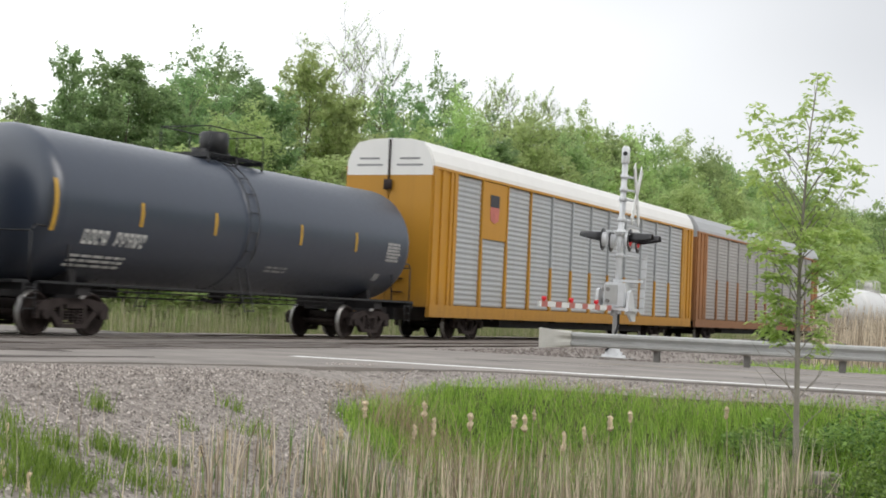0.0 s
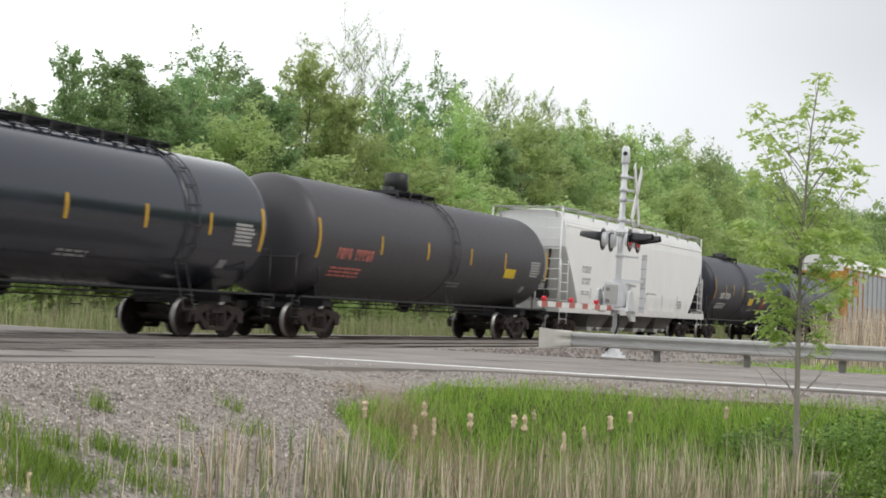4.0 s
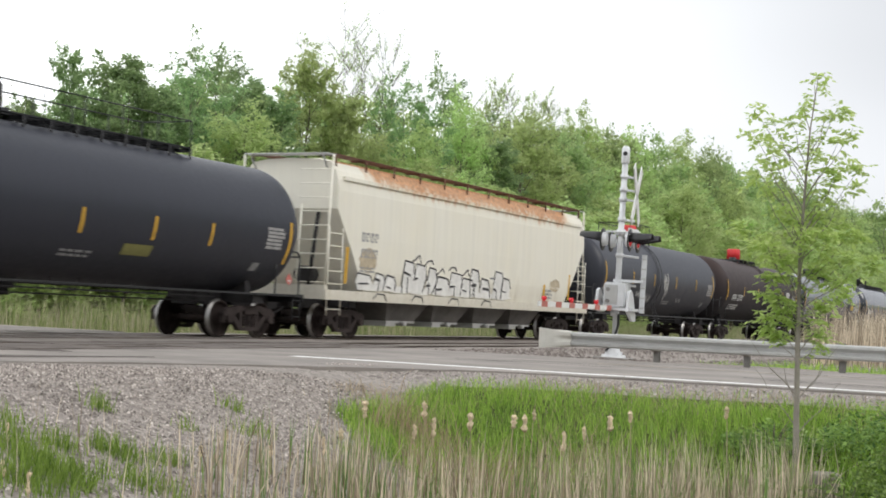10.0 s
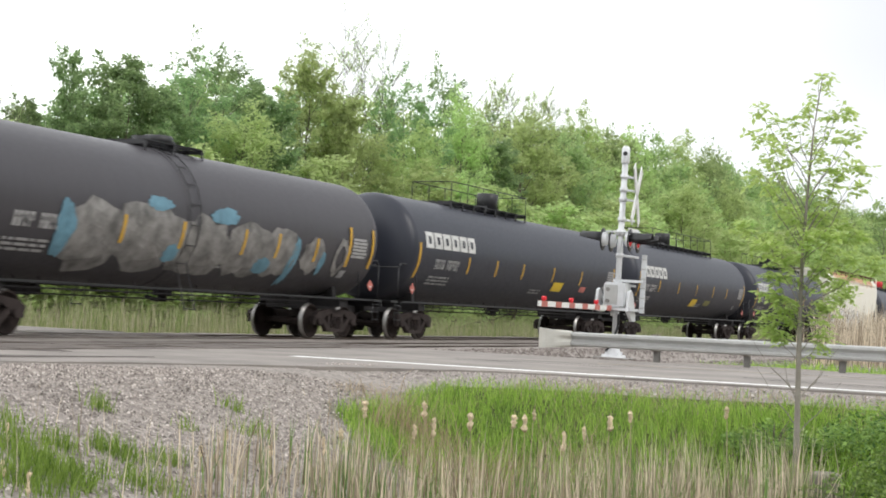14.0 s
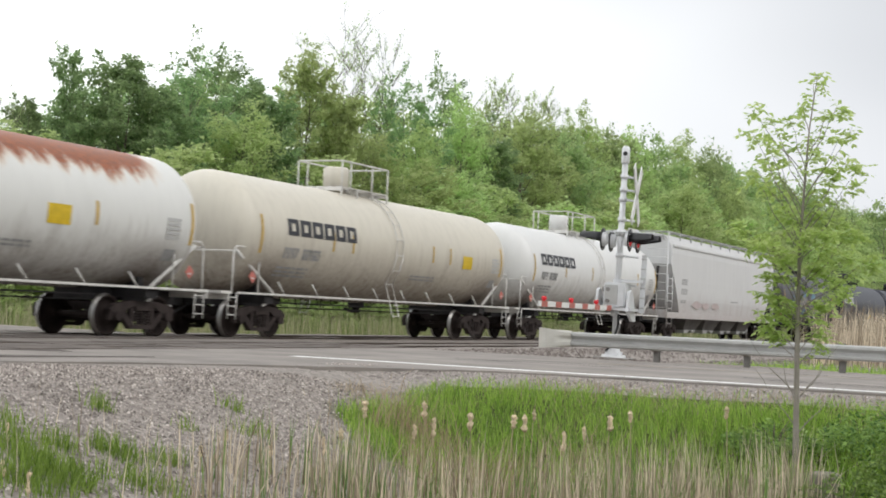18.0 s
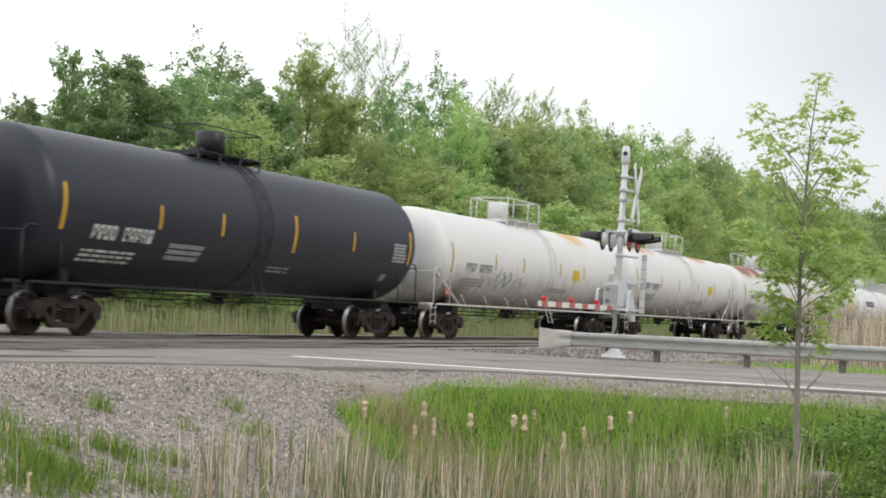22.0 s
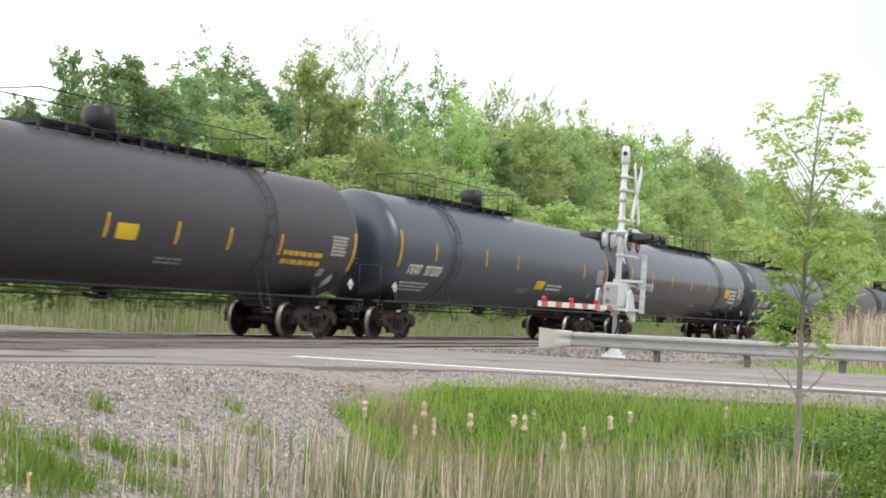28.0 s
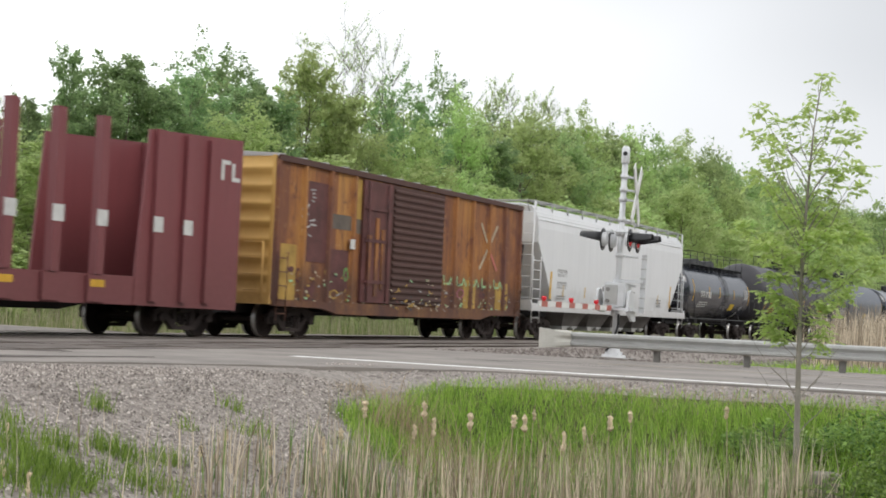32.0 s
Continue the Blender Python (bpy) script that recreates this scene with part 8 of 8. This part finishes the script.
def build_sapling():
    rng = random.Random(77)
    ob = thing("sapling", "slender young ash sapling with bright green leaves", "tree", at=pose(-3.51, 16.2, -1.05))
    pts = [Vector(q) for q in ((0, 0, -0.1), (0.0, -0.02, 0.55), (0.0, -0.05, 1.14), (0.0, -0.08, 1.76), (0.01, -0.12, 2.68), (0.05, -0.14, 3.43), (0.09, -0.15, 4.05), (0.16, -0.14, 4.62))]
    bm = bmesh.new()
    limb(bm, pts, [0.042, 0.036, 0.031, 0.027, 0.02, 0.014, 0.009, 0.004], 10)
    part("trunk", bm, M["pale_bark"], ob)

    def at(z):
        for a, b in zip(pts, pts[1:]):
            if z <= b.z:
                return a.lerp(b, (z - a.z) / (b.z - a.z))
        return pts[-1]
    verts, faces = [], []

    def spray(c, d, count):
        """A drooping compound leaf: leaflets in pairs along a stem."""
        side = d.cross(Vector((0, 0, 1))).normalized()
        for k in range(count):
            f = (k // 2 + 1) / (count / 2)
            s = 1 if k % 2 else -1
            base = c + d * 0.17 * f + Vector((0, 0, -0.05 * f * f))
            u = (d * 0.6 + side * s * 0.7 + Vector((rng.gauss(0, 0.25), rng.gauss(0, 0.25), rng.uniform(-0.85, -0.05)))).normalized()
            w = u.cross(Vector((rng.gauss(0, 0.4), rng.gauss(0, 0.4), 1))).normalized()
            ln = rng.uniform(0.032, 0.054)
            leaf_quad(verts, faces, base + u * ln, u, w, ln, 0.48)
    # tips of the leafy boughs: across and up, seen from the road; the depth is scattered
    upper = [(0.13, 4.66), (0.03, 4.38), (0.38, 4.35), (0.6, 4.15), (0.28, 4.27), (-0.54, 4.3), (-0.4, 4.15), (-0.66, 3.96), (-0.51, 3.95), (-0.24, 3.94), (-0.12, 4.17), (0.14, 4.0), (0.35, 3.98), (0.53, 3.75), (0.63, 3.69),
             (-0.47, 3.7), (-0.33, 3.77), (0.21, 3.7), (0.31, 3.56), (0.46, 3.44), (-0.59, 3.52), (-0.22, 3.47), (0.2, 3.37), (0.0, 3.72)]
    lower = [(-0.21, 3.18), (0.15, 3.19), (0.39, 3.05), (0.52, 2.94), (-0.49, 2.8), (-0.65, 2.98), (-0.35, 2.9), (-0.05, 2.91), (0.19, 2.86), (0.63, 2.64), (0.41, 2.66), (-0.22, 2.67), (-0.33, 2.45), (0.11, 2.56), (0.42, 2.4),
             (0.55, 2.28), (-0.29, 2.25), (-0.34, 2.0), (-0.24, 1.86), (0.22, 2.15), (0.27, 1.85), (-0.14, 2.13)]
    bare = [(-0.55, 1.75), (-0.5, 1.45), (0.42, 1.7), (0.3, 1.55), (-0.25, 1.6), (0.5, 1.3)]
    across, deep = Vector((0.898, 0.439, 0)), Vector((-0.439, 0.898, 0))
    for tips, count, climb in ((upper, 13, 0.8), (lower, 26, 0.45), (bare, 0, 0.7)):
        for dx, z in tips:
            tip = across * dx + deep * rng.gauss(0, 0.24 if count else 0.1) + Vector((0, 0, z))
            p = at(max(0.7, z - 0.22 - climb * math.hypot(tip.x, tip.y) - rng.uniform(0, 0.2)))
            mid = p.lerp(tip, 0.55) + Vector((0, 0, -0.05))
            a = [p, p.lerp(mid, 0.5) + Vector((0, 0, 0.02)), mid, mid.lerp(tip, 0.5) + Vector((rng.gauss(0, 0.02), rng.gauss(0, 0.02), 0.02)), tip]
            twig = bmesh.new()
            limb(twig, a, [0.009 - 0.001 * z, 0.006, 0.0045, 0.003, 0.0015], 5)
            part("branch", twig, M["pale_bark"], ob)
            for j in range(count):
                q = tip + Vector((rng.gauss(0, 0.062), rng.gauss(0, 0.062), rng.gauss(-0.02, 0.05)))
                if j % 3 == 2:
                    q = a[3].lerp(a[2], rng.random()) + Vector((rng.gauss(0, 0.05), rng.gauss(0, 0.05), rng.gauss(0, 0.05)))
                dd = ((tip - p).normalized() * 0.3 + Vector((rng.gauss(0, 0.7), rng.gauss(0, 0.7), rng.gauss(0.05, 0.3)))).normalized()
                spray(q - dd * 0.08, dd, rng.choice((4, 6, 6, 8)))
    part("foliage", raw("foliage", verts, faces, M["leaf_s"]), None, ob, "bright fresh green leaflets")
    SAPLING.append(ob)


SAPLING = []
build_sapling()


def build_shrubs():
    rng = random.Random(31)

    def shrub(label, x, y, r, h, n, leaf, mat):
        t = thing("shrub", label, "shrub", "shrubs by the ditch", at=pose(x, y, ground_z(x, y)))
        verts, faces = [], []
        for k in range(9):
            a = k * 2.4
            tip = Vector((r * 0.8 * math.cos(a) * rng.random(), r * 0.8 * math.sin(a) * rng.random(), h * rng.uniform(0.6, 1.0)))
            bm = bmesh.new()
            limb(bm, [Vector((0, 0, -0.05)), tip * 0.5 + Vector((0, 0, 0.05)), tip], [0.012, 0.008, 0.003], 5)
            part("stem", bm, M["bark"], t)
        for k in range(n):
            a, q = rng.uniform(0, math.tau), math.sqrt(rng.random())
            lump = 0.75 + 0.25 * math.sin(a * 3 + q * 4)
            c = Vector((r * q * math.cos(a), r * q * math.sin(a), h * lump * (1 - 0.6 * q * q) * rng.random() ** 0.45))
            u = Vector((rng.gauss(0, 1), rng.gauss(0, 1), rng.gauss(0.1, 0.5))).normalized()
            w = u.cross(Vector((rng.gauss(0, 0.6), rng.gauss(0, 0.6), 1))).normalized()
            leaf_quad(verts, faces, c, u, w, leaf * rng.uniform(0.6, 1.3), 0.5)
        part("foliage", raw("foliage", verts, faces, M[mat]), None, t)
    for x, y, r, h, n, mat in ((-2.7, 14.6, 0.8, 0.75, 3000, "shrub_leaf"), (-1.9, 15.6, 0.9, 0.9, 3600, "shrub_leaf"), (-3.5, 15.2, 0.6, 0.5, 2200, "shrub_leaf"), (-1.2, 14.3, 0.9, 0.8, 3200, "shrub_leaf"),
                               (-2.4, 16.8, 1.0, 0.8, 3600, "shrub_leaf"), (-0.8, 16.6, 1.0, 0.9, 3400, "shrub_leaf"), (-3.9, 16.8, 0.6, 0.4, 1600, "shrub_leaf"), (-2.9, 13.7, 0.55, 0.5, 1800, "shrub_leaf")):
        shrub("leafy green shrub beside the ditch", x, y, r, h, n, 0.032, mat)
    t = thing("wooden_post", "short weathered wooden post among shrubs", "post", at=pose(-2.99, 15.1, -1.15, 3, 2, 0))
    bm = bmesh.new()
    revolve(bm, [(0.0, 0.17), (0.2, 0.168), (0.50, 0.16), (0.52, 0.15), (0.525, 0.08), (0.515, 0.01)], "Z", 20)
    for v in bm.verts:
        v.co.x += 0.012 * noise.noise(v.co * 9)
        v.co.y += 0.012 * noise.noise(v.co * 9 + Vector((5, 0, 0)))
    part("post_body", bm, M["old_wood"], t)


build_shrubs()


SAPLING_SWAY = [(0, -4), (1, -4), (2, -2), (3, -8), (3.5, -2), (5.5, -3), (6, -4), (7, 2), (8, 9), (9, 5), (10, -4), (11, -6), (12, 4), (13, 7), (14, 3), (16.5, 1), (18, -6), (19, -4),
                (20, -2), (21, -2), (22, -2), (23, -1), (24, 6), (25, 0), (25.5, 6), (27.5, 13), (28, 12), (29, 15), (30, 6), (31, 10), (32, 3)]
TREE_SWAY = [(0, 0), (8, -1), (16, 0), (22, 0), (23, 4), (24, 4), (25, 5), (27.5, 10), (28, 12), (29, 14), (30, 11), (31, 9), (32, 9)]


def motions():
    """The train rolls away along its track; its wheels turn with it."""
    for car, y in TRAIN:
        walk(car, [(t, pose(TRACK_X, y + travel(t), 0)) for t in range(0, 33)])
    # wind: the sapling and one tall tree lean a little from side to side
    across = Vector((math.cos(radians(26)), math.sin(radians(26)), 0))
    axis = Vector((-across.y, across.x, 0))
    for things, height, sway in ((SAPLING, 740.0, SAPLING_SWAY), (SWAYING, 500.0, TREE_SWAY)):
        for ob in things:
            home = ob.matrix_world.copy()
            place = Matrix.Translation(home.translation)
            rows = []
            for t, dx in sway:
                lean = Matrix.Rotation(math.atan(dx / height), 4, axis)
                rows.append((t, place @ lean @ place.inverted() @ home))
            walk(ob, rows)
    times = [k / FPS for k in range(32 * FPS + 1)]
    for slot in (0, 1):
        first = WHEELSETS[slot]
        at = first.location.copy()
        walk(first, [(t, pose(at.x, at.y, at.z, -math.degrees(travel(t) / WHEEL_R))) for t in times])
        for other in WHEELSETS[slot + 2::2]:
            other.rotation_mode = "QUATERNION"
            keys = other.animation_data_create()
            keys.action = first.animation_data.action
            keys.action_slot = first.animation_data.action_slot


motions()
